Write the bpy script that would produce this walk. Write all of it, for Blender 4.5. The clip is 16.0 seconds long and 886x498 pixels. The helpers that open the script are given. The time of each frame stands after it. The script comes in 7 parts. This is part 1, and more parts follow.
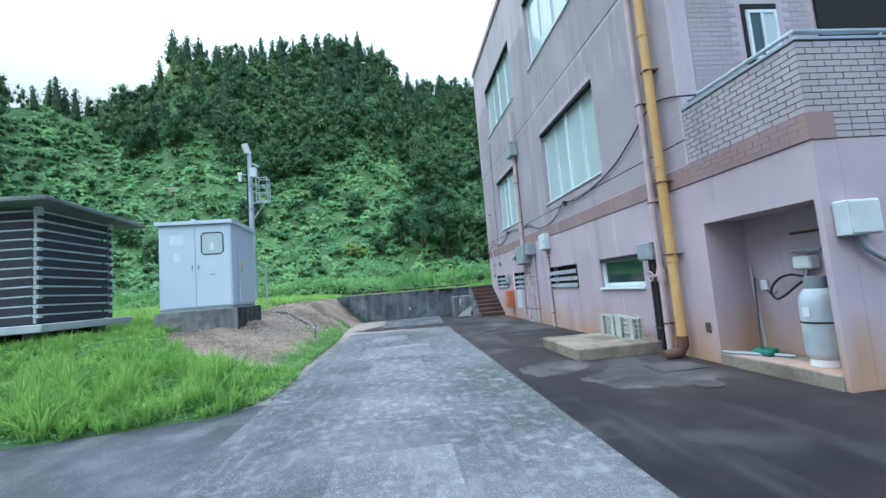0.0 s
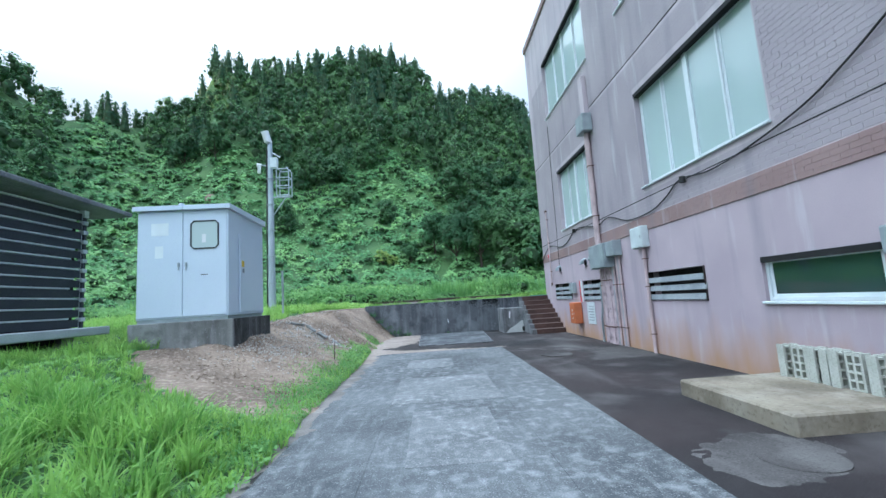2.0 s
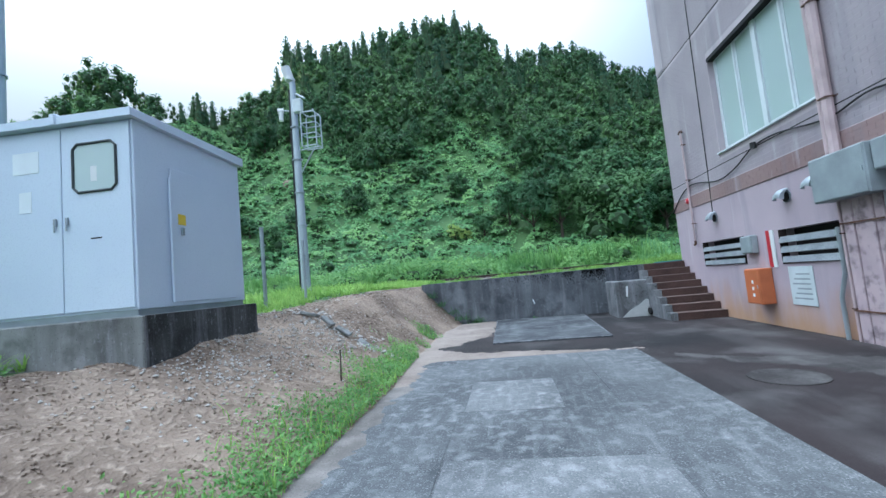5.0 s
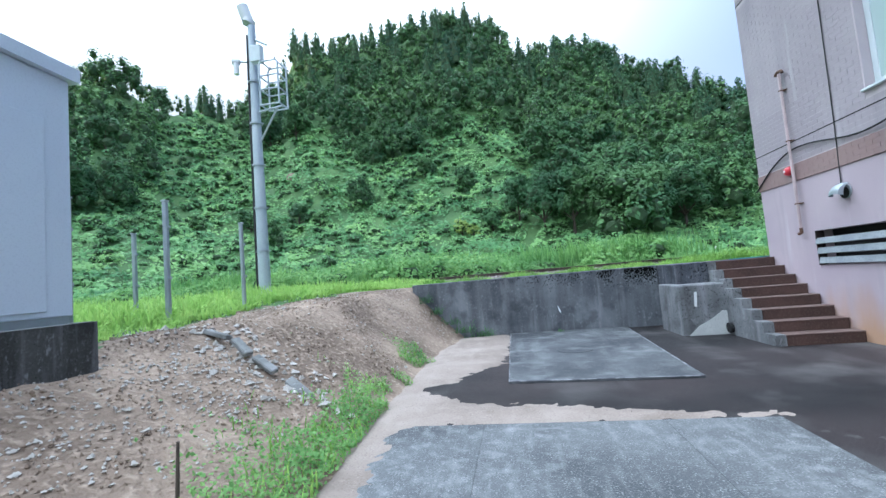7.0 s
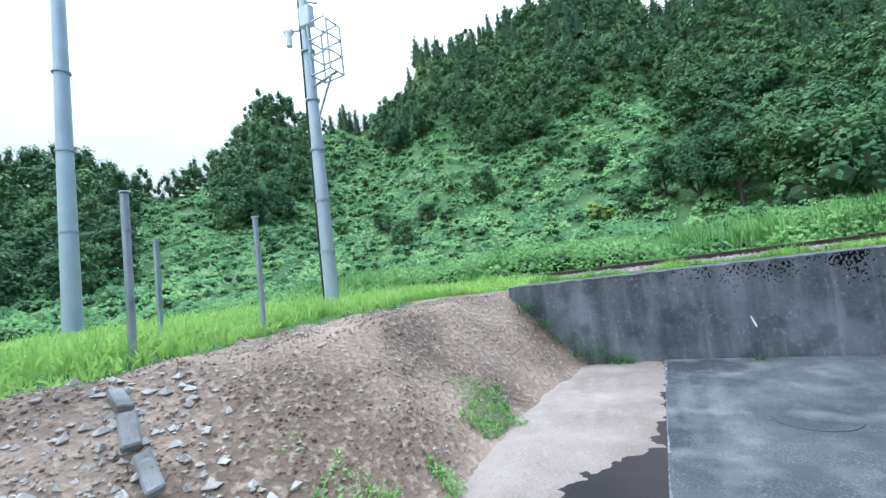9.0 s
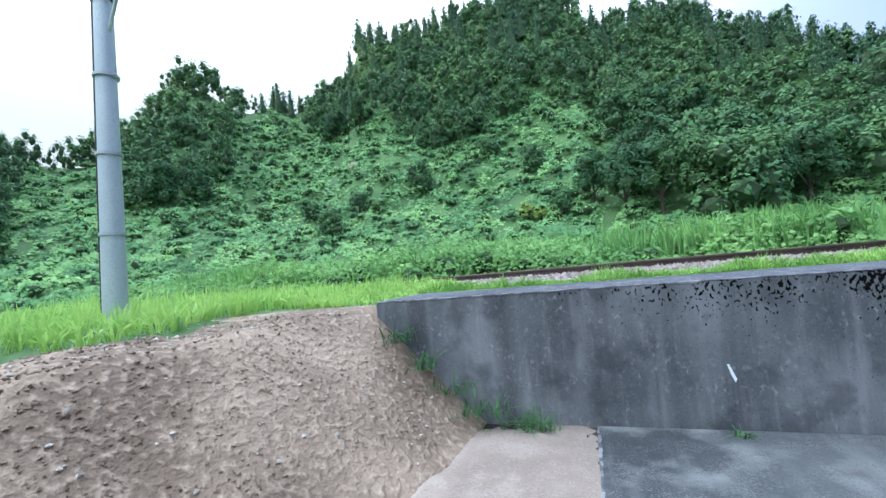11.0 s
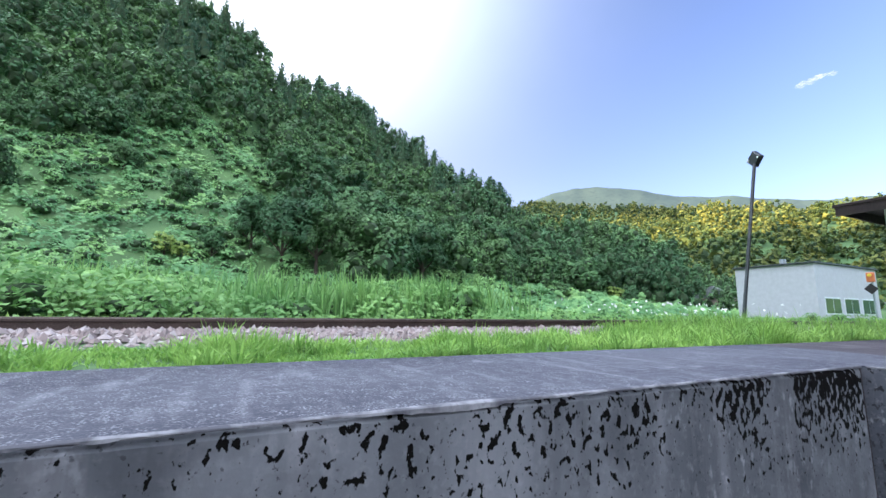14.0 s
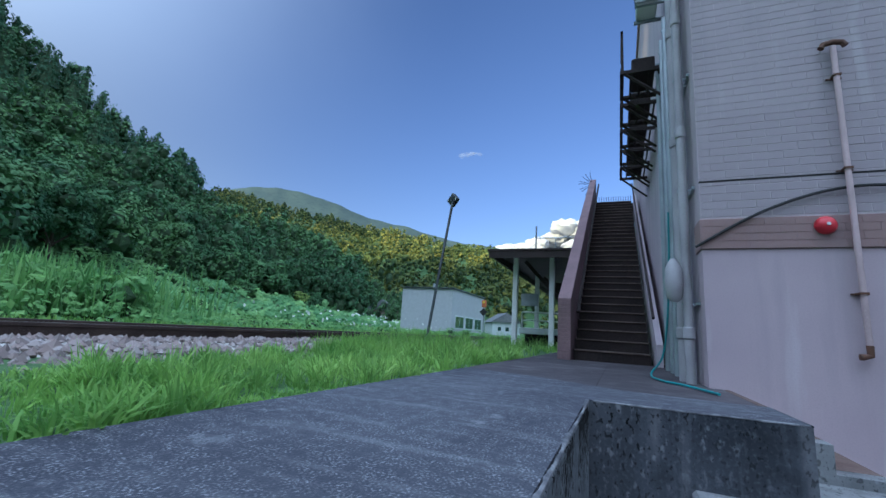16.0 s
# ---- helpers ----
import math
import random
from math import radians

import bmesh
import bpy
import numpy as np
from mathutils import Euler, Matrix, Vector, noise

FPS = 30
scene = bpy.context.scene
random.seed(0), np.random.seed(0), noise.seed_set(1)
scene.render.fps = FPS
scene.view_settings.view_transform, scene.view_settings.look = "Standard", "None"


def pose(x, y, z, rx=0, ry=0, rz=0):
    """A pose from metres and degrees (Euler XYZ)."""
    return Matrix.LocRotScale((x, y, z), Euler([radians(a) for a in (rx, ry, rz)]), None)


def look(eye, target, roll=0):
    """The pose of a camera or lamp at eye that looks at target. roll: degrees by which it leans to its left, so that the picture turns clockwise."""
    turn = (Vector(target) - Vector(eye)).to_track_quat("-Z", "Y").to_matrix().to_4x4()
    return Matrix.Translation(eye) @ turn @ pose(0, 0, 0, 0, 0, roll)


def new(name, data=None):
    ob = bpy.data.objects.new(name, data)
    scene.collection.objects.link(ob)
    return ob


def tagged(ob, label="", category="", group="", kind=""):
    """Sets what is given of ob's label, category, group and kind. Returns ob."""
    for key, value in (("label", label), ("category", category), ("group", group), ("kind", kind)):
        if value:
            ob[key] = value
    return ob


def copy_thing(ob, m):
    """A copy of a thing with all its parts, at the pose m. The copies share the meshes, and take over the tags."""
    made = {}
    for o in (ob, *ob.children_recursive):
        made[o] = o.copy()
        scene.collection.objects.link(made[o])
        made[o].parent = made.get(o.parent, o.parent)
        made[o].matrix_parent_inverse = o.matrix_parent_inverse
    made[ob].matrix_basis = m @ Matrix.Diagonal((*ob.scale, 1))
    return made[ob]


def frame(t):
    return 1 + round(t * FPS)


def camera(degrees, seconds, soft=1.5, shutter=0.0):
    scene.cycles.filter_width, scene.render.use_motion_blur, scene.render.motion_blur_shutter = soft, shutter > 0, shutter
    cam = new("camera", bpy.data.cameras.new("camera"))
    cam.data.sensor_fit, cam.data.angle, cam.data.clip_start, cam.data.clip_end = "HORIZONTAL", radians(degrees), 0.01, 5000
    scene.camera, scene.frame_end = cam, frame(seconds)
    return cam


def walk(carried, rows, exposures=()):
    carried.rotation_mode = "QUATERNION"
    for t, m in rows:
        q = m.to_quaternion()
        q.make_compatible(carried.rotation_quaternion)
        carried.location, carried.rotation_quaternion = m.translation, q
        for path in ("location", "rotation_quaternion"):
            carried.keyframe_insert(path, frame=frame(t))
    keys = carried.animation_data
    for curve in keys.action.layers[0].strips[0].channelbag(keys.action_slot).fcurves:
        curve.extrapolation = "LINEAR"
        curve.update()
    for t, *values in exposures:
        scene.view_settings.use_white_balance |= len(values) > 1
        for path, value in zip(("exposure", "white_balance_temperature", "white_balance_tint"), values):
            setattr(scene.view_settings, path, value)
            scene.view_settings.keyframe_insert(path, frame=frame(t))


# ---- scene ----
cam = camera(93.0, 16.0)
PATH = [
    (0, (2.609, -0.155, 1.373), (2.824, 1.825, 1.556), -4.7),
    (0.5, (2.463, 0.617, 1.363), (2.632, 2.6, 1.564), -4.1),
    (1, (2.41, 1.326, 1.383), (2.58, 3.304, 1.626), -5.0),
    (1.5, (2.34, 2.101, 1.377), (2.418, 4.086, 1.602), -4.1),
    (2, (2.275, 2.862, 1.398), (2.352, 4.846, 1.638), -3.7),
    (2.5, (2.298, 3.645, 1.382), (2.295, 5.632, 1.601), -4.0),
    (3, (2.211, 4.384, 1.395), (2.133, 6.374, 1.568), -4.4),
    (3.5, (2.264, 5.19, 1.398), (2.02, 7.171, 1.533), -5.1),
    (4, (2.27, 5.966, 1.359), (1.971, 7.937, 1.509), -5.4),
    (4.2, (2.334, 6.276, 1.346), (2.051, 8.25, 1.5), -5.5),
    (6.3, (2.097, 9.538, 1.393), (1.799, 11.509, 1.554), -5.5),
    (6.5, (2.087, 9.831, 1.405), (1.785, 11.801, 1.575), -5.5),
    (7, (2.054, 10.617, 1.416), (1.731, 12.585, 1.56), -4.8),
    (7.5, (2.094, 11.381, 1.404), (1.743, 13.347, 1.512), -5.6),
    (8, (2.05, 12.178, 1.434), (1.483, 14.092, 1.553), -6.0),
    (8.2, (2.044, 12.452, 1.499), (1.378, 14.334, 1.627), -6.6),
    (10.3, (1.92, 15.475, 1.521), (0.889, 17.177, 1.72), -5.6),
    (10.5, (1.893, 15.718, 1.552), (0.966, 17.482, 1.721), -6.0),
    (11, (1.907, 16.386, 1.589), (1.262, 18.276, 1.705), -5.0),
    (11.5, (1.822, 16.998, 1.58), (1.35, 18.936, 1.726), -3.4),
    (12, (1.923, 17.606, 1.564), (1.837, 19.593, 1.772), -4.1),
    (12.5, (1.98, 18.216, 1.544), (2.097, 20.2, 1.766), -1.6),
    (13, (2.013, 18.708, 1.564), (2.327, 20.665, 1.831), -0.8),
    (13.5, (2.113, 19.157, 1.582), (2.632, 21.065, 1.884), -1.0),
    (14, (2.116, 19.626, 1.577), (2.994, 21.396, 1.885), 0.6),
    (14.5, (1.995, 19.759, 1.649), (3.186, 21.331, 1.979), 1.0),
    (15, (2.148, 20.102, 1.72), (3.593, 21.443, 2.055), 1.9),
    (15.5, (2.322, 20.457, 1.696), (3.994, 21.496, 2.049), 3.5),
    (16, (2.403, 20.548, 1.678), (4.21, 21.316, 2.057), 3.8),
]
EXPOSURES = [(0, 1.62, 5500, 5), (2.5, 1.6, 5500, 5), (4.0, 1.5, 5500, 6), (7.0, 1.8, 5650, 8), (8.0, 2.0, 5700, 8), (10.3, 1.85, 5650, 8), (11.0, 1.95, 5700, 8), (12.5, 2.15, 5900, 13), (13.5, 2.05, 6050, 17), (14.0, 1.85, 5950, 17), (14.5, 1.45, 5450, 10), (15.0, 0.88, 5100, 8), (16.0, 0.75, 5000, 8)]
walk(cam, [(t, look(eye, target, roll)) for t, eye, target, roll in PATH], EXPOSURES)

# ---- world and sun ----
SUN_AZ, SUN_EL = -68.0, 11.0          # degrees clockwise from +y, above the horizon: behind the hill
world = bpy.data.worlds.new("world")
scene.world = world
world.use_nodes = True
wn, wl = world.node_tree.nodes, world.node_tree.links
sky = wn.new("ShaderNodeTexSky")
sky.sky_type, sky.sun_disc = "NISHITA", False
sky.sun_elevation, sky.sun_rotation = radians(SUN_EL), radians(SUN_AZ)
sky.air_density, sky.dust_density, sky.ozone_density = 1.0, 0.25, 2.5
wn["Background"].inputs[1].default_value = 0.15
# thin bright overcast all round; it opens into blue sky in the east
geo = wn.new("ShaderNodeTexCoord")
far_east = wn.new("ShaderNodeVectorMath")
far_east.operation = "DOT_PRODUCT"
far_east.inputs[1].default_value = (0.82, 0.10, 0.56)
wl.new(geo.outputs["Generated"], far_east.inputs[0])
soft = wn.new("ShaderNodeTexNoise")
soft.inputs["Scale"].default_value, soft.inputs["Detail"].default_value = 1.6, 5
wl.new(geo.outputs["Generated"], soft.inputs["Vector"])
shift = wn.new("ShaderNodeMath")
shift.operation = "MULTIPLY_ADD"
shift.inputs[1].default_value = 0.10
wl.new(soft.outputs["Fac"], shift.inputs[0])
wl.new(far_east.outputs["Value"], shift.inputs[2])
cover = wn.new("ShaderNodeMapRange")
cover.inputs["From Min"].default_value, cover.inputs["From Max"].default_value = 1.0, 0.48
wl.new(shift.outputs[0], cover.inputs["Value"])
thicken = wn.new("ShaderNodeMath")
thicken.operation = "POWER"
thicken.inputs[1].default_value = 1.6
wl.new(cover.outputs["Result"], thicken.inputs[0])
overcast = wn.new("ShaderNodeMix")
overcast.data_type = "RGBA"
wl.new(thicken.outputs[0], overcast.inputs[0])
# an overcast sky is brightest overhead
lift = wn.new("ShaderNodeSeparateXYZ")
wl.new(geo.outputs["Generated"], lift.inputs[0])
overhead = wn.new("ShaderNodeMapRange")
overhead.interpolation_type = "SMOOTHSTEP"
overhead.inputs["From Min"].default_value, overhead.inputs["From Max"].default_value = 0.30, 1.0
overhead.inputs["To Min"].default_value, overhead.inputs["To Max"].default_value = 0.33, 2.15
wl.new(lift.outputs[2], overhead.inputs["Value"])
veil = wn.new("ShaderNodeMix")
veil.data_type, veil.blend_type = "RGBA", "MULTIPLY"
veil.inputs[0].default_value = 1.0
veil.inputs[6].default_value = (5.3, 5.7, 6.0, 1)
wl.new(overhead.outputs["Result"], veil.inputs[7])
wl.new(veil.outputs[2], overcast.inputs[7])
clear = wn.new("ShaderNodeMix")
clear.data_type, clear.blend_type = "RGBA", "MULTIPLY"
clear.inputs[0].default_value = 1.0
clear.inputs[7].default_value = (0.84, 0.67, 0.70, 1)
wl.new(sky.outputs[0], clear.inputs[6])
wl.new(clear.outputs[2], overcast.inputs[6])
wl.new(overcast.outputs[2], wn["Background"].inputs[0])
sun = new("sun", bpy.data.lights.new("sun", "SUN"))
sun.data.energy, sun.data.angle, sun.data.color = 5.0, radians(0.5), (1.0, 0.80, 0.42)
sun_dir = Vector((math.sin(radians(SUN_AZ)) * math.cos(radians(SUN_EL)), math.cos(radians(SUN_AZ)) * math.cos(radians(SUN_EL)), math.sin(radians(SUN_EL))))
sun.matrix_world = look(sun_dir * 100, (0, 0, 0))
scene.view_settings.exposure = 0.0

rnd = random.Random(7)
rng = np.random.default_rng(11)


# ---- materials ----
def shader(name, rough=0.8, metal=0.0):
    m = bpy.data.materials.new(name)
    m.use_nodes = True
    b = m.node_tree.nodes["Principled BSDF"]
    b.inputs["Roughness"].default_value, b.inputs["Metallic"].default_value = rough, metal
    return m, m.node_tree.nodes, m.node_tree.links, b


def rgb(c):
    return (c[0], c[1], c[2], 1.0)


def noise_node(n, l, scale, detail=6, stretch=None, co=None):
    tc = co or n.new("ShaderNodeTexCoord").outputs["Object"]
    if stretch:
        mp = n.new("ShaderNodeMapping")
        mp.inputs["Scale"].default_value = stretch
        l.new(tc, mp.inputs[0])
        tc = mp.outputs[0]
    t = n.new("ShaderNodeTexNoise")
    t.inputs["Scale"].default_value, t.inputs["Detail"].default_value = scale, detail
    l.new(tc, t.inputs["Vector"])
    return t.outputs["Fac"]


def ramp(n, l, fac, lo, hi):
    r = n.new("ShaderNodeMapRange")
    r.inputs["From Min"].default_value, r.inputs["From Max"].default_value = lo, hi
    l.new(fac, r.inputs["Value"])
    return r.outputs["Result"]


def blend(n, l, fac, a, b):
    m = n.new("ShaderNodeMix")
    m.data_type = "RGBA"
    for socket, v in ((m.inputs[6], a), (m.inputs[7], b)):
        if isinstance(v, tuple):
            socket.default_value = rgb(v)
        else:
            l.new(v, socket)
    l.new(fac, m.inputs[0])
    return m.outputs[2]


def times(n, l, a, b):
    m = n.new("ShaderNodeMath")
    m.operation = "MULTIPLY"
    for s, v in zip(m.inputs, (a, b)):
        if isinstance(v, (int, float)):
            s.default_value = v
        else:
            l.new(v, s)
    return m.outputs[0]


def bumped(n, l, b, fac, strength, distance):
    bp = n.new("ShaderNodeBump")
    bp.inputs["Strength"].default_value, bp.inputs["Distance"].default_value = strength, distance
    l.new(fac, bp.inputs["Height"])
    l.new(bp.outputs[0], b.inputs["Normal"])


def height_of(n, l):
    s = n.new("ShaderNodeSeparateXYZ")
    l.new(n.new("ShaderNodeTexCoord").outputs["Object"], s.inputs[0])
    return s.outputs


def mottled(name, a, b, c, big=0.8, fine=30.0, rough=0.85, metal=0.0, bump=0.3, dist=0.004, lo=0.35, hi=0.65):
    """Two colours in large patches, a third in fine grain."""
    m, n, l, p = shader(name, rough, metal)
    col = blend(n, l, ramp(n, l, noise_node(n, l, big), lo, hi), a, b)
    grain = noise_node(n, l, fine, 8)
    col = blend(n, l, ramp(n, l, grain, 0.5, 0.8), col, c)
    l.new(col, p.inputs["Base Color"])
    if bump:
        bumped(n, l, p, grain, bump, dist)
    return m


def worn(name, dark, mid, light, big, blot, fine, lo=0.5, hi=0.72, rough=0.85, amount=0.8, gritty=0.55):
    """Trodden paving: large tonal patches, broken pale blotches and grit."""
    m, n, l, p = shader(name, rough)
    col = blend(n, l, ramp(n, l, noise_node(n, l, big, 6), 0.40, 0.60), dark, mid)
    b1 = noise_node(n, l, blot, 12)
    gate = ramp(n, l, noise_node(n, l, big * 0.8, 3, (1.0, 1.0, 1.0)), 0.30, 0.65)
    col = blend(n, l, times(n, l, times(n, l, ramp(n, l, b1, lo, hi), gate), amount), col, light)
    drag = ramp(n, l, noise_node(n, l, blot * 1.6, 7, (1.0, 0.16, 1.0)), 0.54, 0.72)
    col = blend(n, l, times(n, l, drag, 0.35 * amount), col, light)
    grit = noise_node(n, l, fine, 8)
    patchy = ramp(n, l, noise_node(n, l, blot * 3.1, 5), 0.36, 0.62)
    col = blend(n, l, times(n, l, times(n, l, ramp(n, l, grit, 0.50, 0.72), gritty), patchy), col, light)
    col = blend(n, l, times(n, l, ramp(n, l, grit, 0.44, 0.30), 0.5), col, tuple(v * 0.6 for v in dark))
    l.new(col, p.inputs["Base Color"])
    p.inputs["Specular IOR Level"].default_value = 0.25
    bumped(n, l, p, grit, 0.5, 0.006)
    return m


def concrete(name, a, b, dark, spots=0.0, streak=0.5, top=None):
    """Old concrete: patches, vertical run marks and black growth in blots."""
    m, n, l, p = shader(name, 0.9)
    col = blend(n, l, ramp(n, l, noise_node(n, l, 1.1), 0.35, 0.65), a, b)
    run = ramp(n, l, noise_node(n, l, 3.2, 8, (1.0, 1.0, 0.07)), 0.44, 0.66)
    col = blend(n, l, times(n, l, run, streak), col, dark)
    pale = ramp(n, l, noise_node(n, l, 8.0, 10, (1.0, 1.0, 0.09)), 0.52, 0.74)
    col = blend(n, l, times(n, l, pale, 0.6 * streak), col, (0.36, 0.36, 0.39))
    grain = noise_node(n, l, 45.0, 8)
    col = blend(n, l, times(n, l, ramp(n, l, grain, 0.52, 0.78), 0.16), col, (0.36, 0.36, 0.38))
    fleck = times(n, l, ramp(n, l, noise_node(n, l, 26.0, 4, (1.0, 1.0, 0.6)), 0.58, 0.70), ramp(n, l, noise_node(n, l, 2.3, 4), 0.40, 0.62))
    col = blend(n, l, times(n, l, fleck, 0.5), col, (0.34, 0.35, 0.38))
    pit = ramp(n, l, noise_node(n, l, 60.0, 3), 0.64, 0.70)
    col = blend(n, l, times(n, l, pit, 0.6), col, tuple(v * 0.5 for v in dark))
    col = blend(n, l, times(n, l, ramp(n, l, noise_node(n, l, 3.4, 9), 0.52, 0.68), 0.5), col, dark)
    if spots:
        seed = noise_node(n, l, 36.0, 7, (1.0, 1.0, 0.7))
        if top is not None:
            along, _, up = height_of(n, l)
            dense = times(n, l, ramp(n, l, along, -0.2, 5.2), ramp(n, l, up, top - 0.62, top - 0.06))
            dense = times(n, l, dense, ramp(n, l, noise_node(n, l, 2.4, 4), 0.26, 0.52))
            push = n.new("ShaderNodeMath")
            push.operation = "MULTIPLY_ADD"
            l.new(dense, push.inputs[0])
            push.inputs[1].default_value = 0.365
            l.new(seed, push.inputs[2])
            fac = ramp(n, l, push.outputs[0], 0.735, 0.76)
        else:
            fac = times(n, l, ramp(n, l, seed, 0.60, 0.62), ramp(n, l, noise_node(n, l, 0.9, 3), 0.36, 0.52))
        col = blend(n, l, times(n, l, fac, spots), col, (0.0015, 0.0015, 0.0015))
    l.new(col, p.inputs["Base Color"])
    p.inputs["Specular IOR Level"].default_value = 0.12
    bumped(n, l, p, grain, 0.35, 0.006)
    return m


def painted_wall(name, a, b, rust):
    """Lavender-pink render with grey runs and rusty splash dirt close to the ground."""
    m, n, l, p = shader(name, 0.75)
    col = blend(n, l, ramp(n, l, noise_node(n, l, 0.7), 0.35, 0.65), a, b)
    run = ramp(n, l, noise_node(n, l, 2.6, 6, (1.0, 1.0, 0.10)), 0.52, 0.72)
    col = blend(n, l, times(n, l, run, 0.42), col, (0.19, 0.185, 0.215))
    pale = ramp(n, l, noise_node(n, l, 4.1, 5, (1.0, 1.0, 0.13)), 0.60, 0.74)
    col = blend(n, l, times(n, l, pale, 0.4), col, (0.62, 0.60, 0.64))
    if rust:
        z = height_of(n, l)[2]
        wob = n.new("ShaderNodeMath")
        wob.operation = "MULTIPLY_ADD"
        l.new(noise_node(n, l, 2.2, 5, (1.0, 1.0, 0.3)), wob.inputs[0])
        wob.inputs[1].default_value = 1.5
        l.new(z, wob.inputs[2])
        f = ramp(n, l, wob.outputs[0], 1.55, 0.75)
        col = blend(n, l, times(n, l, f, 0.75), col, (0.42, 0.22, 0.08))
    grain = noise_node(n, l, 70.0, 6)
    col = blend(n, l, times(n, l, ramp(n, l, grain, 0.45, 0.8), 0.25), col, (0.30, 0.27, 0.29))
    l.new(col, p.inputs["Base Color"])
    bumped(n, l, p, grain, 0.2, 0.003)
    return m


def leafy(name, a, b, c, big=0.06, rough=0.55, through_light=0.35, cell=0.0):
    """Leaves: tone by clump and by leaf, some light passing through."""
    m, n, l, p = shader(name, rough)
    geo = n.new("ShaderNodeNewGeometry")
    col = blend(n, l, ramp(n, l, noise_node(n, l, big, 4), 0.35, 0.65), a, b)
    col = blend(n, l, times(n, l, ramp(n, l, noise_node(n, l, big * 4.5, 3), 0.42, 0.62), 0.55), col, c)
    col = blend(n, l, times(n, l, geo.outputs["Random Per Island"], 0.4), col, c)
    if cell:
        vor = n.new("ShaderNodeTexVoronoi")
        vor.inputs["Scale"].default_value = cell
        l.new(n.new("ShaderNodeTexCoord").outputs["Object"], vor.inputs["Vector"])
        pick = n.new("ShaderNodeSeparateColor")
        l.new(vor.outputs["Color"], pick.inputs[0])
        col = blend(n, l, times(n, l, ramp(n, l, pick.outputs[0], 0.35, 1.0), 0.62), col, c)
        col = blend(n, l, times(n, l, ramp(n, l, pick.outputs[1], 0.55, 1.0), 0.55), col, tuple(v * k for v, k in zip(b, (1.25, 1.12, 1.0))))
    l.new(col, p.inputs["Base Color"])
    p.inputs["Specular IOR Level"].default_value = 0.14
    tr = n.new("ShaderNodeBsdfTranslucent")
    l.new(col, tr.inputs[0])
    mix = n.new("ShaderNodeMixShader")
    mix.inputs[0].default_value = through_light
    l.new(p.outputs[0], mix.inputs[1])
    l.new(tr.outputs[0], mix.inputs[2])
    l.new(mix.outputs[0], n["Material Output"].inputs[0])
    return m


def plain(name, c, rough=0.5, metal=0.0, wear=0.25):
    return mottled(name, c, tuple(v * (1 - wear) for v in c), tuple(v * (1 - 0.5 * wear) for v in c), 2.5, 40.0, rough, metal, 0.1, 0.002)


def glassy(name, tint):
    m, n, l, p = shader(name, 0.04)
    l.new(blend(n, l, noise_node(n, l, 0.6, 2), tint, tuple(v * 0.8 for v in tint)), p.inputs["Base Color"])
    p.inputs["Specular IOR Level"].default_value = 0.9
    return m


M_ASPHALT = worn("asphalt", (0.0115, 0.0105, 0.012), (0.034, 0.0255, 0.0262), (0.15, 0.142, 0.14), 0.32, 0.9, 90.0, 0.52, 0.74, 0.75, 0.9, 0.3)
M_APRON = worn("grey_apron", (0.045, 0.049, 0.056), (0.08, 0.085, 0.095), (0.20, 0.21, 0.22), 0.4, 1.6, 60.0, 0.5, 0.74, 0.85, 0.7)
M_DRIVE = worn("drive_concrete", (0.066, 0.071, 0.077), (0.124, 0.131, 0.138), (0.33, 0.34, 0.35), 0.6, 6.5, 75.0, 0.50, 0.72, 0.9, 0.7, 0.85)
M_PATCH = worn("patch_concrete", (0.112, 0.118, 0.125), (0.162, 0.169, 0.176), (0.37, 0.375, 0.38), 1.2, 8.0, 75.0, 0.50, 0.70, 0.9, 0.7, 0.8)
M_PAD = worn("pad_concrete", (0.040, 0.044, 0.051), (0.084, 0.09, 0.098), (0.26, 0.27, 0.275), 0.7, 2.0, 85.0, 0.50, 0.70, 0.85, 0.8, 0.5)
M_TERRACE = worn("terrace_concrete", (0.040, 0.042, 0.058), (0.070, 0.074, 0.093), (0.42, 0.43, 0.47), 0.9, 7.0, 120.0, 0.64, 0.78, 0.85, 0.5, 0.8)
M_LANDING = worn("landing_concrete", (0.048, 0.042, 0.048), (0.076, 0.066, 0.074), (0.19, 0.177, 0.185), 0.8, 3.0, 75.0, 0.54, 0.74, 0.85, 0.6)
M_RETAIN = concrete("retaining_concrete", (0.094, 0.102, 0.115), (0.185, 0.196, 0.215), (0.036, 0.040, 0.048), 1.0, 0.55, 1.32)
# end of the same wall, in darker tones than M_RETAIN
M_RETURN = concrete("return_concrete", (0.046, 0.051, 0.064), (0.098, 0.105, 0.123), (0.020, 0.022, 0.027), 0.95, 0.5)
M_BLOCKWALL = concrete("block_concrete", (0.15, 0.156, 0.165), (0.25, 0.256, 0.265), (0.075, 0.076, 0.08), 0.5, 0.6)
M_BASE = concrete("base_concrete", (0.21, 0.215, 0.21), (0.29, 0.295, 0.29), (0.06, 0.06, 0.06), 0.0, 0.55)
# darker streaked concrete for one side of the cubicle base
M_BASE_DARK = concrete("dark_base_concrete", (0.05, 0.052, 0.052), (0.09, 0.092, 0.09), (0.02, 0.02, 0.02), 0.0, 0.8)
M_PLINTH = worn("plinth_concrete", (0.15, 0.125, 0.095), (0.25, 0.215, 0.165), (0.40, 0.365, 0.31), 1.4, 3.0, 25.0, 0.48, 0.7, 0.9, 0.6, 0.25)
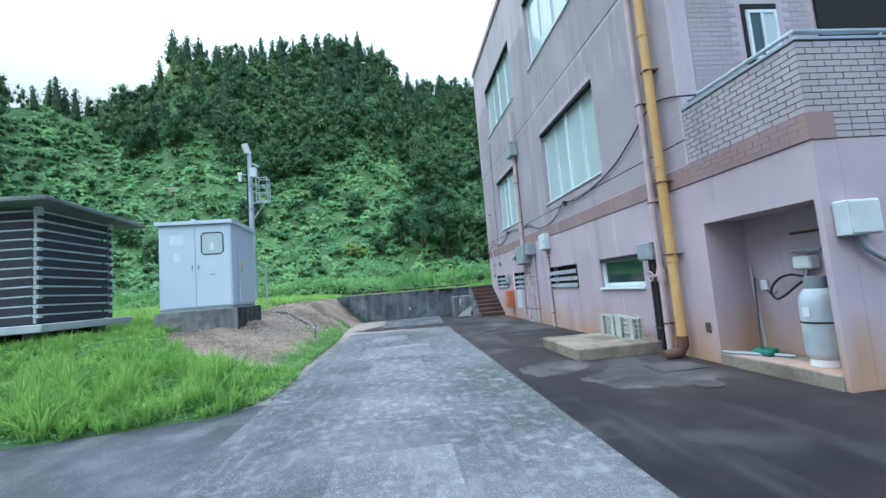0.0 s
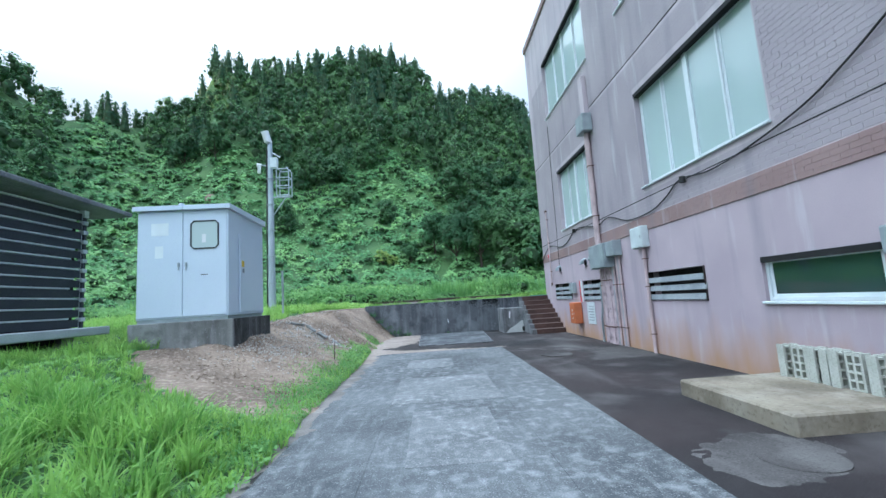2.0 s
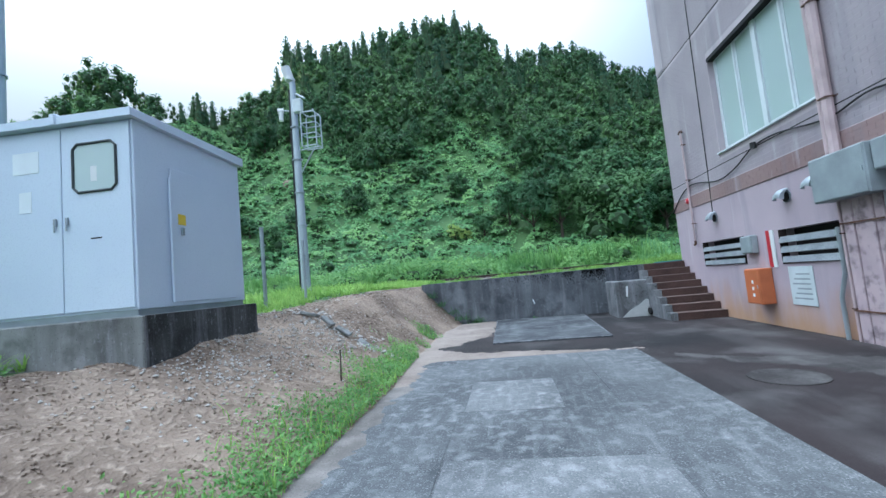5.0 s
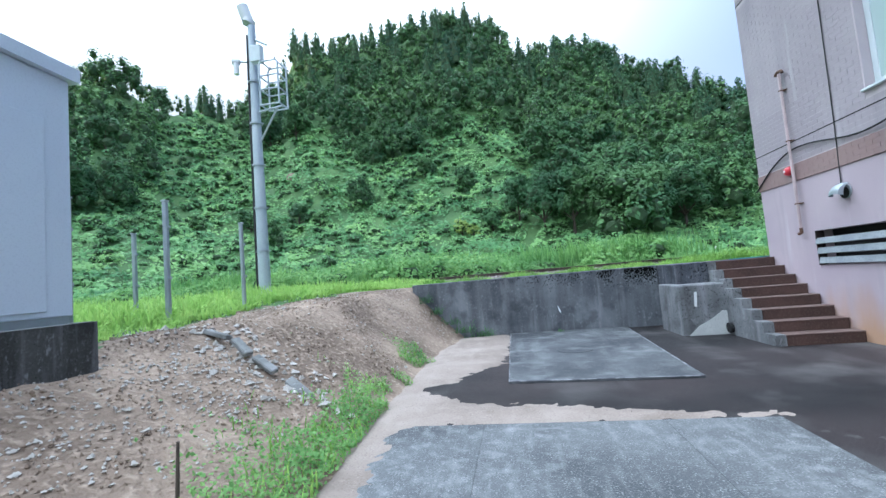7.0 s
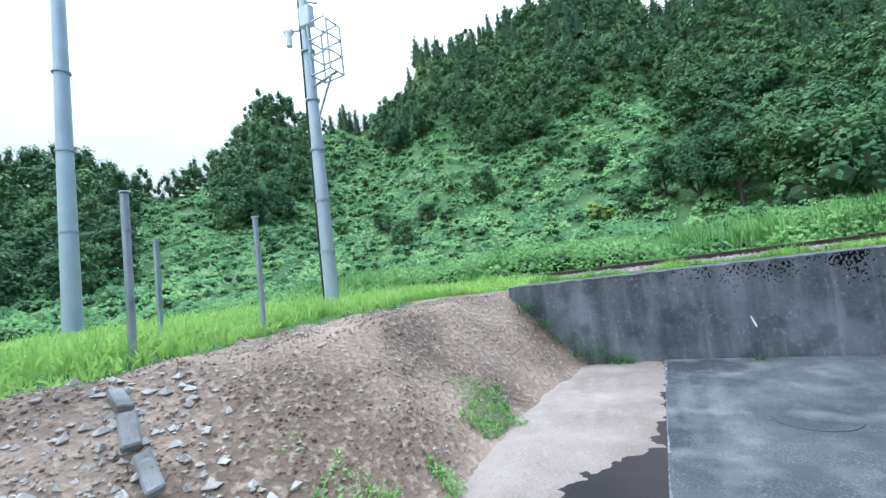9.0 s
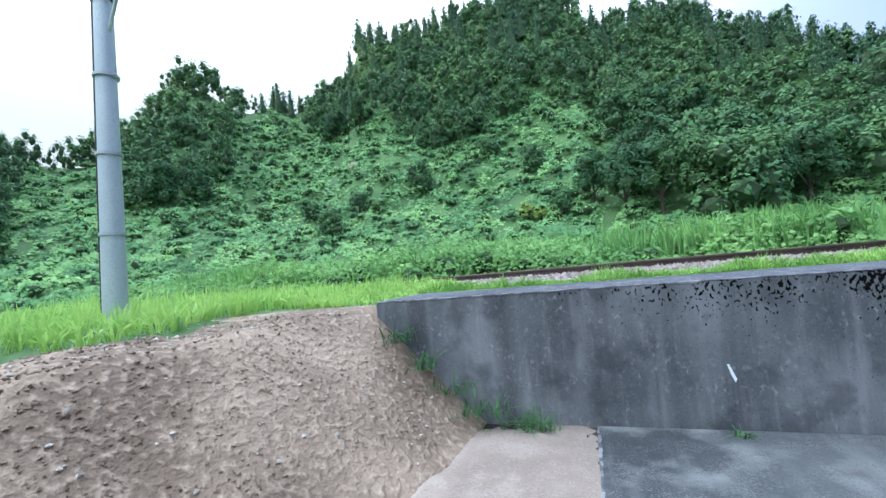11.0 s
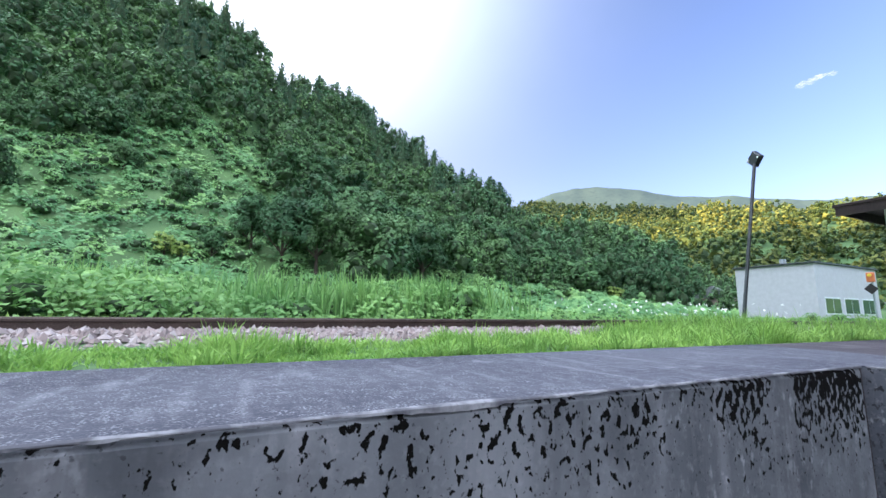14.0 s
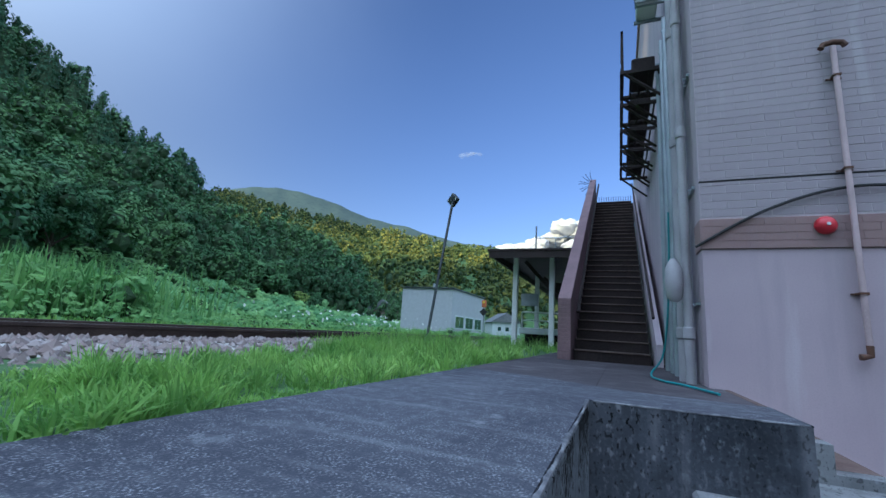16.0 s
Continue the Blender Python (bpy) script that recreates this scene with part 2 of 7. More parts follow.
M_PLASTER = mottled("pale_plaster", (0.52, 0.53, 0.52), (0.44, 0.45, 0.45), (0.36, 0.37, 0.37), 3.0, 40.0, 0.9)
M_SAND = worn("washed_sand", (0.215, 0.175, 0.15), (0.29, 0.24, 0.21), (0.38, 0.325, 0.29), 0.9, 3.0, 55.0, 0.48, 0.7, 0.95, 0.6)
M_DUST = worn("dust_film", (0.040, 0.036, 0.036), (0.075, 0.069, 0.068), (0.17, 0.16, 0.155), 0.9, 2.2, 60.0, 0.50, 0.72, 0.85, 0.8)
M_SILT = worn("grey_silt", (0.13, 0.118, 0.11), (0.21, 0.19, 0.178), (0.31, 0.285, 0.265), 0.9, 3.0, 60.0, 0.48, 0.70, 0.95, 0.7)
M_WALL = painted_wall("lavender_render", (0.40, 0.325, 0.37), (0.47, 0.385, 0.425), True)
M_WALLUP = painted_wall("upper_render", (0.44, 0.38, 0.42), (0.52, 0.45, 0.48), False)
M_TILE = painted_wall("wall_tile", (0.335, 0.29, 0.32), (0.40, 0.35, 0.38), False)
M_JOINT = mottled("dark_mortar", (0.13, 0.115, 0.125), (0.17, 0.15, 0.16), (0.09, 0.08, 0.085), 2.0, 40.0, 0.95)
M_BAND = painted_wall("brown_band", (0.25, 0.16, 0.155), (0.31, 0.21, 0.20), False)
M_STEP = mottled("red_brown_paint", (0.05, 0.026, 0.021), (0.085, 0.044, 0.036), (0.13, 0.08, 0.066), 2.0, 40.0, 0.75, 0, 0.3, 0.004)
M_STEPEDGE = mottled("worn_step_edge", (0.145, 0.10, 0.088), (0.105, 0.062, 0.052), (0.075, 0.046, 0.04), 4.0, 50.0, 0.9)
M_ALU = plain("aluminium_frame", (0.70, 0.76, 0.79), 0.4, 0.0, 0.15)
# pale base colour: drawn curtains plus a painted reflection of the sky
M_PANE = glassy("curtain_and_sky_glass", (0.50, 0.61, 0.61))
M_DARKPANE = glassy("dark_glass", (0.02, 0.055, 0.05))
M_CURTAIN = mottled("pale_curtain", (0.40, 0.50, 0.49), (0.46, 0.55, 0.54), (0.34, 0.44, 0.43), 2.0, 20.0, 0.9, 0, 0.1, 0.002)
# near-black for slots and joints, and for shade painted in hollows and undersides
M_DARK = plain("opening_and_shade_black", (0.012, 0.012, 0.013), 0.9)
M_GREYBOX = plain("grey_green_box", (0.32, 0.365, 0.39), 0.5, 0.0, 0.3)
M_WHITEBOX = plain("white_box", (0.62, 0.68, 0.70), 0.5, 0.0, 0.2)
M_PINKPIPE = plain("pink_pipe", (0.58, 0.45, 0.46), 0.55, 0.0, 0.3)
M_GREYPIPE = plain("grey_pipe_paint", (0.42, 0.41, 0.44), 0.55, 0.0, 0.3)
M_PEEL = mottled("peeling_pink_paint", (0.50, 0.39, 0.41), (0.42, 0.33, 0.355), (0.085, 0.065, 0.07), 3.5, 7.0, 0.75, 0, 0.3, 0.004)
M_OCHRE = mottled("ochre_pipe", (0.50, 0.29, 0.095), (0.60, 0.38, 0.16), (0.44, 0.25, 0.09), 1.5, 30.0, 0.55)
M_BLACK = plain("black_rubber", (0.015, 0.015, 0.017), 0.6)
M_RUST = mottled("rusty_iron", (0.10, 0.055, 0.04), (0.16, 0.08, 0.05), (0.05, 0.03, 0.025), 3.0, 40.0, 0.8, 0.2)
M_STEEL = plain("galvanised_steel", (0.40, 0.45, 0.49), 0.45, 0.5, 0.25)
M_POLE = mottled("pole_coating", (0.38, 0.44, 0.49), (0.45, 0.50, 0.55), (0.30, 0.35, 0.40), 1.0, 40.0, 0.5, 0.2)
M_CUBICLE = mottled("pale_blue_enamel", (0.56, 0.64, 0.76), (0.61, 0.69, 0.80), (0.51, 0.585, 0.70), 0.8, 60.0, 0.4, 0, 0.04, 0.001)
M_NOTICE = plain("faded_notice", (0.74, 0.80, 0.85), 0.5, 0.0, 0.1)
M_GREYSEAL = plain("dark_gasket", (0.03, 0.04, 0.045), 0.5)
M_YELLOW = plain("yellow_label", (0.75, 0.55, 0.05), 0.5)
M_WHITE = plain("white_paint", (0.72, 0.74, 0.75), 0.5, 0.0, 0.12)
M_RED = plain("red_paint", (0.60, 0.03, 0.05), 0.35, 0.0, 0.2)
M_ORANGE = plain("orange_paint", (0.55, 0.16, 0.06), 0.5, 0.0, 0.25)
M_GREEN = plain("green_bristle", (0.02, 0.16, 0.11), 0.8)
M_GAS = mottled("grey_gas_paint", (0.36, 0.42, 0.47), (0.52, 0.56, 0.57), (0.42, 0.46, 0.48), 3.0, 40.0, 0.45)
M_SLAT = mottled("charcoal_slat", (0.018, 0.022, 0.030), (0.03, 0.034, 0.043), (0.05, 0.055, 0.065), 1.5, 40.0, 0.7)
M_LATH = mottled("weathered_lath", (0.40, 0.43, 0.45), (0.50, 0.53, 0.55), (0.30, 0.32, 0.335), 2.0, 40.0, 0.9)
M_ROOF = mottled("grey_roof_sheet", (0.10, 0.11, 0.12), (0.17, 0.18, 0.19), (0.26, 0.27, 0.28), 1.5, 30.0, 0.8)
M_RAIL = mottled("rail_steel", (0.045, 0.030, 0.026), (0.075, 0.05, 0.042), (0.10, 0.075, 0.065), 3.0, 60.0, 0.6, 0.4)
M_DARKSTEEL = mottled("dark_brown_steel", (0.016, 0.0105, 0.0105), (0.032, 0.020, 0.019), (0.058, 0.038, 0.034), 2.0, 40.0, 0.75, 0.1)
M_NOSING = mottled("worn_nosing", (0.10, 0.07, 0.06), (0.17, 0.125, 0.105), (0.05, 0.033, 0.03), 3.0, 30.0, 0.8)
M_LOUVRE = mottled("weathered_louvre", (0.21, 0.23, 0.255), (0.32, 0.345, 0.37), (0.13, 0.14, 0.155), 3.0, 40.0, 0.6, 0.1)
M_RAILTOP = mottled("polished_rail_head", (0.20, 0.17, 0.155), (0.30, 0.27, 0.25), (0.12, 0.09, 0.08), 3.0, 40.0, 0.35, 0.8)
M_PLUM = mottled("plum_brick", (0.20, 0.13, 0.14), (0.26, 0.17, 0.18), (0.14, 0.09, 0.10), 2.0, 40.0, 0.7)
M_TEAL = plain("teal_hose", (0.03, 0.26, 0.28), 0.5)
M_CEMENT = mottled("cement_block", (0.40, 0.41, 0.365), (0.52, 0.53, 0.49), (0.26, 0.265, 0.22), 5.0, 50.0, 0.95)
M_SOIL = mottled("bare_soil", (0.145, 0.104, 0.077), (0.325, 0.247, 0.188), (0.44, 0.35, 0.275), 0.9, 15.0, 0.95, 0, 1.0, 0.05, 0.41, 0.68)
M_STONE = mottled("loose_stone", (0.34, 0.32, 0.295), (0.46, 0.435, 0.405), (0.56, 0.53, 0.50), 3.0, 30.0, 0.9)
M_BARK = mottled("bark", (0.06, 0.045, 0.035), (0.10, 0.08, 0.065), (0.04, 0.03, 0.025), 2.0, 20.0, 0.95)
# inner leaves and twigs, darkened to paint the shade inside the foliage
M_INNER_SHADE = mottled("inner_leaf_shade", (0.036, 0.070, 0.030), (0.052, 0.095, 0.040), (0.034, 0.038, 0.022), 1.5, 8.0, 0.95, 0, 0.8, 0.05)
M_CLOUD = mottled("cloud", (0.50, 0.50, 0.52), (0.40, 0.41, 0.45), (0.56, 0.56, 0.57), 0.01, 0.05, 1.0, 0, 0)
M_WISP, _, _, wisp = shader("thin_cloud", 1.0)
wisp.inputs["Base Color"].default_value, wisp.inputs["Alpha"].default_value = (0.75, 0.77, 0.8, 1), 0.08
M_GRASS = leafy("grass", (0.27, 0.475, 0.105), (0.43, 0.64, 0.17), (0.085, 0.215, 0.048), 0.6, 0.5, 0.42)
# yellower grass, also brightened: extra light on the meadow is in the colour
M_MEADOW_LIT = leafy("lit_meadow_leaf", (0.37, 0.57, 0.15), (0.47, 0.65, 0.20), (0.20, 0.385, 0.09), 0.5, 0.5, 0.45)
M_WEED = leafy("weed_leaf", (0.195, 0.38, 0.125), (0.32, 0.535, 0.17), (0.075, 0.195, 0.06), 0.3, 0.5, 0.3)
M_VINE = leafy("vine_leaf", (0.185, 0.385, 0.155), (0.29, 0.52, 0.20), (0.075, 0.20, 0.085), 0.06, 0.55, 0.25, 0.22)
M_BUSH = leafy("yellowing_leaf", (0.30, 0.42, 0.11), (0.40, 0.50, 0.13), (0.16, 0.25, 0.07), 0.3, 0.55, 0.35)
M_TREE = leafy("tree_leaf", (0.078, 0.18, 0.078), (0.15, 0.288, 0.11), (0.032, 0.084, 0.042), 0.05, 0.6, 0.12, 0.10)
M_CONIFER = leafy("conifer_needles", (0.052, 0.122, 0.066), (0.09, 0.18, 0.085), (0.026, 0.07, 0.042), 0.05, 0.65, 0.15, 0.16)
M_FAR = leafy("far_leaf", (0.10, 0.15, 0.04), (0.29, 0.28, 0.06), (0.045, 0.085, 0.03), 0.012, 0.6, 0.2, 0.07)
# the haze of distance is put into this blue-green base colour
M_MOUNTAIN = mottled("haze_tinted_mountain", (0.035, 0.062, 0.066), (0.055, 0.085, 0.080), (0.03, 0.05, 0.058), 0.008, 0.06, 1.0, 0, 0)
M_RENDERWHITE = plain("white_cladding", (0.46, 0.48, 0.52), 0.6, 0.0, 0.1)
M_EDGE = mottled("worn_pale_edge", (0.075, 0.077, 0.092), (0.24, 0.245, 0.265), (0.12, 0.12, 0.13), 9.0, 60.0, 0.9, 0, 0.5, 0.006, 0.44, 0.60)
M_FLOWER = plain("white_flower", (0.75, 0.78, 0.75), 0.7)


def hill_floor():
    m, n, l, p = shader("turf_and_soil", 0.95)
    col = blend(n, l, ramp(n, l, noise_node(n, l, 0.15, 6), 0.35, 0.65), (0.045, 0.105, 0.032), (0.085, 0.17, 0.05))
    grain = noise_node(n, l, 6.0, 8)
    col = blend(n, l, ramp(n, l, grain, 0.5, 0.8), col, (0.03, 0.06, 0.02))
    l.new(col, p.inputs["Base Color"])
    bumped(n, l, p, grain, 0.6, 0.05)
    return m


M_GROUND = hill_floor()


def ballast_mat():
    m, n, l, p = shader("ballast", 0.9)
    geo = n.new("ShaderNodeNewGeometry")
    cr = n.new("ShaderNodeValToRGB")
    cr.color_ramp.elements[0].color, cr.color_ramp.elements[1].color = (0.13, 0.105, 0.10, 1), (0.38, 0.345, 0.335, 1)
    e = cr.color_ramp.elements.new(0.5)
    e.color = (0.30, 0.23, 0.21, 1)
    l.new(geo.outputs["Random Per Island"], cr.inputs[0])
    grain = noise_node(n, l, 40.0, 5)
    l.new(blend(n, l, times(n, l, grain, 0.4), cr.outputs[0], (0.22, 0.2, 0.2)), p.inputs["Base Color"])
    return m


M_BALLAST = ballast_mat()


# ---- mesh helpers ----
class Shape:
    """Collects vertices and faces of one part."""

    def __init__(self):
        self.v, self.f = [], []

    def add(self, verts, faces):
        k = len(self.v)
        self.v += [tuple(p) for p in verts]
        self.f += [tuple(i + k for i in f) for f in faces]
        return self

    def box(self, x0, x1, y0, y1, z0, z1, c=0.0, m=None):
        if c <= 0:
            vs = [Vector((x, y, z)) for x in (x0, x1) for y in (y0, y1) for z in (z0, z1)]
            fs = [(0, 1, 3, 2), (4, 6, 7, 5), (0, 4, 5, 1), (2, 3, 7, 6), (0, 2, 6, 4), (1, 5, 7, 3)]
        else:
            bm = bmesh.new()
            bmesh.ops.create_cube(bm, size=1)
            bmesh.ops.transform(bm, matrix=Matrix.LocRotScale(((x0 + x1) / 2, (y0 + y1) / 2, (z0 + z1) / 2), None, (x1 - x0, y1 - y0, z1 - z0)), verts=bm.verts)
            bmesh.ops.bevel(bm, geom=bm.edges[:], offset=c, segments=1, affect="EDGES")
            bm.verts.index_update()
            vs = [v.co.copy() for v in bm.verts]
            fs = [[v.index for v in f.verts] for f in bm.faces]
            bm.free()
        if m is not None:
            vs = [m @ v for v in vs]
        return self.add(vs, fs)

    def tube(self, pts, r, n=10, r1=None, caps=True):
        """A round bar through the points, from radius r to r1."""
        pts = [Vector(p) for p in pts]
        r1 = r if r1 is None else r1
        k0, rings = len(self.v), []
        up = None
        for i, p in enumerate(pts):
            d = (pts[min(i + 1, len(pts) - 1)] - pts[max(i - 1, 0)]).normalized()
            if up is None:
                up = Vector((0, 0, 1)) if abs(d.z) < 0.9 else Vector((1, 0, 0))
            a = d.cross(up).normalized()
            b = a.cross(d).normalized()
            up = b
            rr = r + (r1 - r) * i / max(1, len(pts) - 1)
            rings.append([len(self.v) + j for j in range(n)])
            self.v += [tuple(p + rr * (math.cos(t) * a + math.sin(t) * b)) for t in (2 * math.pi * j / n for j in range(n))]
        for q, w in zip(rings, rings[1:]):
            self.f += [(q[j], q[(j + 1) % n], w[(j + 1) % n], w[j]) for j in range(n)]
        if caps:
            self.f += [tuple(reversed(rings[0])), tuple(rings[-1])]
        return self

    def lathe(self, x, y, profile, n=20, axis="z"):
        """Turns (radius, height) pairs about an upright axis at x, y (or about x or y)."""
        k = len(self.v)
        for r, h in profile:
            for j in range(n):
                t = 2 * math.pi * j / n
                self.v.append((x + r * math.cos(t), y + r * math.sin(t), h))
        for i in range(len(profile) - 1):
            self.f += [(k + i * n + j, k + i * n + (j + 1) % n, k + (i + 1) * n + (j + 1) % n, k + (i + 1) * n + j) for j in range(n)]
        self.f += [tuple(k + j for j in reversed(range(n))), tuple(k + (len(profile) - 1) * n + j for j in range(n))]
        return self

    def moved(self, m, start=0):
        self.v[start:] = [tuple(m @ Vector(p)) for p in self.v[start:]]
        return self

    def sheet(self, outline, z, thick=0.02):
        """A flat slab with that outline, its top at z."""
        n = len(outline)
        return self.add([(x, y, z) for x, y in outline] + [(x, y, z - thick) for x, y in outline],
                        [tuple(range(n)), tuple(reversed(range(n, 2 * n)))] + [(i, n + i, n + (i + 1) % n, (i + 1) % n) for i in range(n)])


def part(name, shape, material, parent=None, label="", smooth=False):
    me = bpy.data.meshes.new(name)
    me.from_pydata(shape.v, [], shape.f)
    me.update()
    bm = bmesh.new()
    bm.from_mesh(me)
    bmesh.ops.recalc_face_normals(bm, faces=bm.faces)
    bm.to_mesh(me)
    bm.free()
    if smooth:
        me.polygons.foreach_set("use_smooth", [True] * len(me.polygons))
        me.set_sharp_from_angle(angle=radians(40))
    me.materials.append(material)
    ob = new(name, me)
    if parent:
        hold(ob, parent)
    if label:
        tagged(ob, label)
    return ob


def hold(ob, parent):
    ob.parent = parent
    ob.matrix_parent_inverse = Matrix.Translation(-Vector(parent.location)) if parent.type == "EMPTY" else Matrix.Identity(4)


def thing(name, at, label, category, group="", kind=""):
    e = new(name)
    e.empty_display_size = 0.2
    e.location = at
    return tagged(e, label, category, group, kind)


def bulk(name, verts, faces, material, label="", category="", kind="stuff", parent=None):
    """Many small pieces as one mesh, from arrays; all faces have as many corners."""
    me = bpy.data.meshes.new(name)
    verts, faces = np.asarray(verts, np.float32), np.asarray(faces, np.int32)
    k = faces.shape[1]
    me.vertices.add(len(verts))
    me.vertices.foreach_set("co", verts.ravel())
    me.loops.add(faces.size)
    me.loops.foreach_set("vertex_index", faces.ravel())
    me.polygons.add(len(faces))
    me.polygons.foreach_set("loop_start", np.arange(0, faces.size, k, dtype=np.int32))
    me.update(calc_edges=True)
    me.shade_flat()
    me.materials.append(material)
    ob = new(name, me)
    if parent:
        hold(ob, parent)
    return tagged(ob, label, category, "", kind)


def catmull(pts, steps=8, closed=True):
    """A smooth line through a few points."""
    out, n = [], len(pts)
    for i in range(n if closed else n - 1):
        p = [Vector(pts[(i + k) % n] if closed else pts[min(max(i + k, 0), n - 1)]) for k in (-1, 0, 1, 2)]
        for s in range(steps):
            t = s / steps
            out.append(0.5 * ((2 * p[1]) + (p[2] - p[0]) * t + (2 * p[0] - 5 * p[1] + 4 * p[2] - p[3]) * t * t + (3 * p[1] - p[0] - 3 * p[2] + p[3]) * t ** 3))
    if not closed:
        out.append(Vector(pts[-1]))
    return out


# ---- terrain ----
def step01(t):
    t = np.clip(t, 0, 1)
    return t * t * (3 - 2 * t)


RIDGE = [(-180, 8), (-110, 12), (-90, 16), (-74, 18.2), (-68, 19), (-65, 17), (-60, 17.5), (-54, 20.5), (-51, 25.2), (-47, 25.6), (-43, 23.6), (-40, 25), (-36, 24), (-30, 27), (-28, 31.8), (-23, 32), (-17, 32.6),
         (-13, 33.8), (-6, 34.4), (-2, 33.6), (0.5, 32.8), (2.5, 29.3), (9.5, 29.2), (14, 28.4), (16.3, 25.6), (23.5, 22), (28.8, 19), (31, 18.6), (34, 17), (36, 15), (40, 13.5), (46, 12.4), (50, 11), (53, 9.4), (57, 5.5), (59, 2.5), (62, 1), (70, 0.5), (180, 0.5)]
RIDGE_AT = [(-180, 260), (-90, 170), (-54, 190), (-40, 220), (-20, 215), (0, 220), (15, 200), (30, 175), (40, 165), (60, 190), (180, 260)]
FOOT_AT = [(-180, 120), (-80, 60), (-45, 55), (-20, 50), (0, 44), (15, 48), (30, 60), (45, 85), (60, 110), (180, 140)]
EAST = [(-180, 0), (22, 0), (30, 10), (36, 13.6), (38.5, 14.5), (41, 14.2), (46, 13.6), (51, 13.0), (56, 12.2), (62, 11.6), (68, 10.8), (75, 10.0), (84, 9.5), (110, 7), (150, 4), (180, 0)]


def table(az, rows):
    return np.interp(az, [r[0] for r in rows], [r[1] for r in rows])


def ruffle(x, y, s, seed=0):
    return np.array([noise.fractal((a * s, b * s, seed), 1.0, 2.0, 4) for a, b in zip(np.ravel(x), np.ravel(y))]).reshape(np.shape(x))


def bank_edge(y):
    """x of the foot of the bank beside the drive."""
    return np.interp(y, [4.9, 5.2, 5.6, 6.4, 7.5, 13.0, 15.0, 18.0, 20.7, 21.0], [-8, -1.2, 0.45, 0.78, 0.72, 0.72, 0.50, 0.42, 0.75, 0.75])


def lowland(x, y):
    """Yard, bank and terrace, without the hills."""
    inside = np.minimum(bank_edge(y) - x, (y - 5.0) * 1.0)
    width = np.interp(y, [5, 9, 12, 14, 16, 17, 20, 20.7], [5.5, 4.2, 3.0, 2.9, 2.1, 1.75, 1.5, 1.3])
    crest = np.interp(y, [5, 9, 11.5, 14, 17, 19.5, 21], [0.65, 0.80, 0.90, 1.02, 1.14, 1.25, 1.29])
    bank = crest * np.clip(inside / width, 0, 1) ** 1.15 * (1 - 0.12 * np.clip(inside / width, 0, 1))* 1.13
    bank = np.minimum(bank, crest)
    dip = np.exp(-(np.maximum(np.abs(x + 3.2) - 1.6, 0) / 0.8) ** 2 - (np.maximum(np.abs(y - 11.2) - 0.9, 0) / 0.9) ** 2)
    bank = bank + (np.minimum(bank, 0.80) - bank) * dip
    up = np.where(y > 20.8, 1.28, np.where(inside > 0, bank, -0.04))
    return up


def terrain(x, y, rough=True):
    x, y = np.asarray(x, float), np.asarray(y, float)
    dx, dy = x - 2.0, y - 16.0
    r, az = np.hypot(dx, dy), np.degrees(np.arctan2(dx, dy))
    foot, top = table(az, FOOT_AT), table(az, RIDGE_AT)
    high = np.maximum(top * np.tan(np.radians(table(az, RIDGE))) - 11, 0)
    s = (r - foot) / (top - foot)
    hill = high * np.where(s < 1, np.clip(s, 0, 1) ** 1.35, np.clip(1.9 - 0.9 * s, 0.15, 1))
    east_top = np.where(az < 58, 700.0, 520.0)
    e = (r - 190) / (east_top - 190)
    east = np.tan(np.radians(table(az, EAST))) * east_top * np.where(e < 1, np.clip(e, 0, 1) ** 0.9, np.clip(1.6 - 0.6 * e, 0.3, 1))
    # unseen ridge behind the hill, added to shade the lower far woods
    back = np.minimum(315.0, r * np.tan(np.radians(np.maximum(table(az, RIDGE) - 5.0, 0)))) * step01((r - 600) / 120) * step01((1300 - r) / 200) * step01((az + 40) / 6) * step01((34 - az) / 8)
    z = lowland(x, y) + np.maximum(np.maximum(hill, east), back)
    if rough:
        z = z + np.where(s > 0.02, ruffle(x, y, 0.03) * 5.0 * np.clip(s * 3, 0, 1), 0)
    return z


def bare(x, y):
    """Where the bank is bare soil."""
    wob = ruffle(x, y, 0.8, 5.0) * 0.7
    lim = np.interp(y, [5, 7.9, 9.2, 11.5, 14, 15.6, 17, 20.6, 20.8], [9, 1.5, -2.4, -3.4, -2.4, -2.4, -2.6, -2.2, -1.9])
    return (x > lim + wob) & (x < bank_edge(y) + 0.4) & (y > 8.1 + wob) & (y < 20.95)


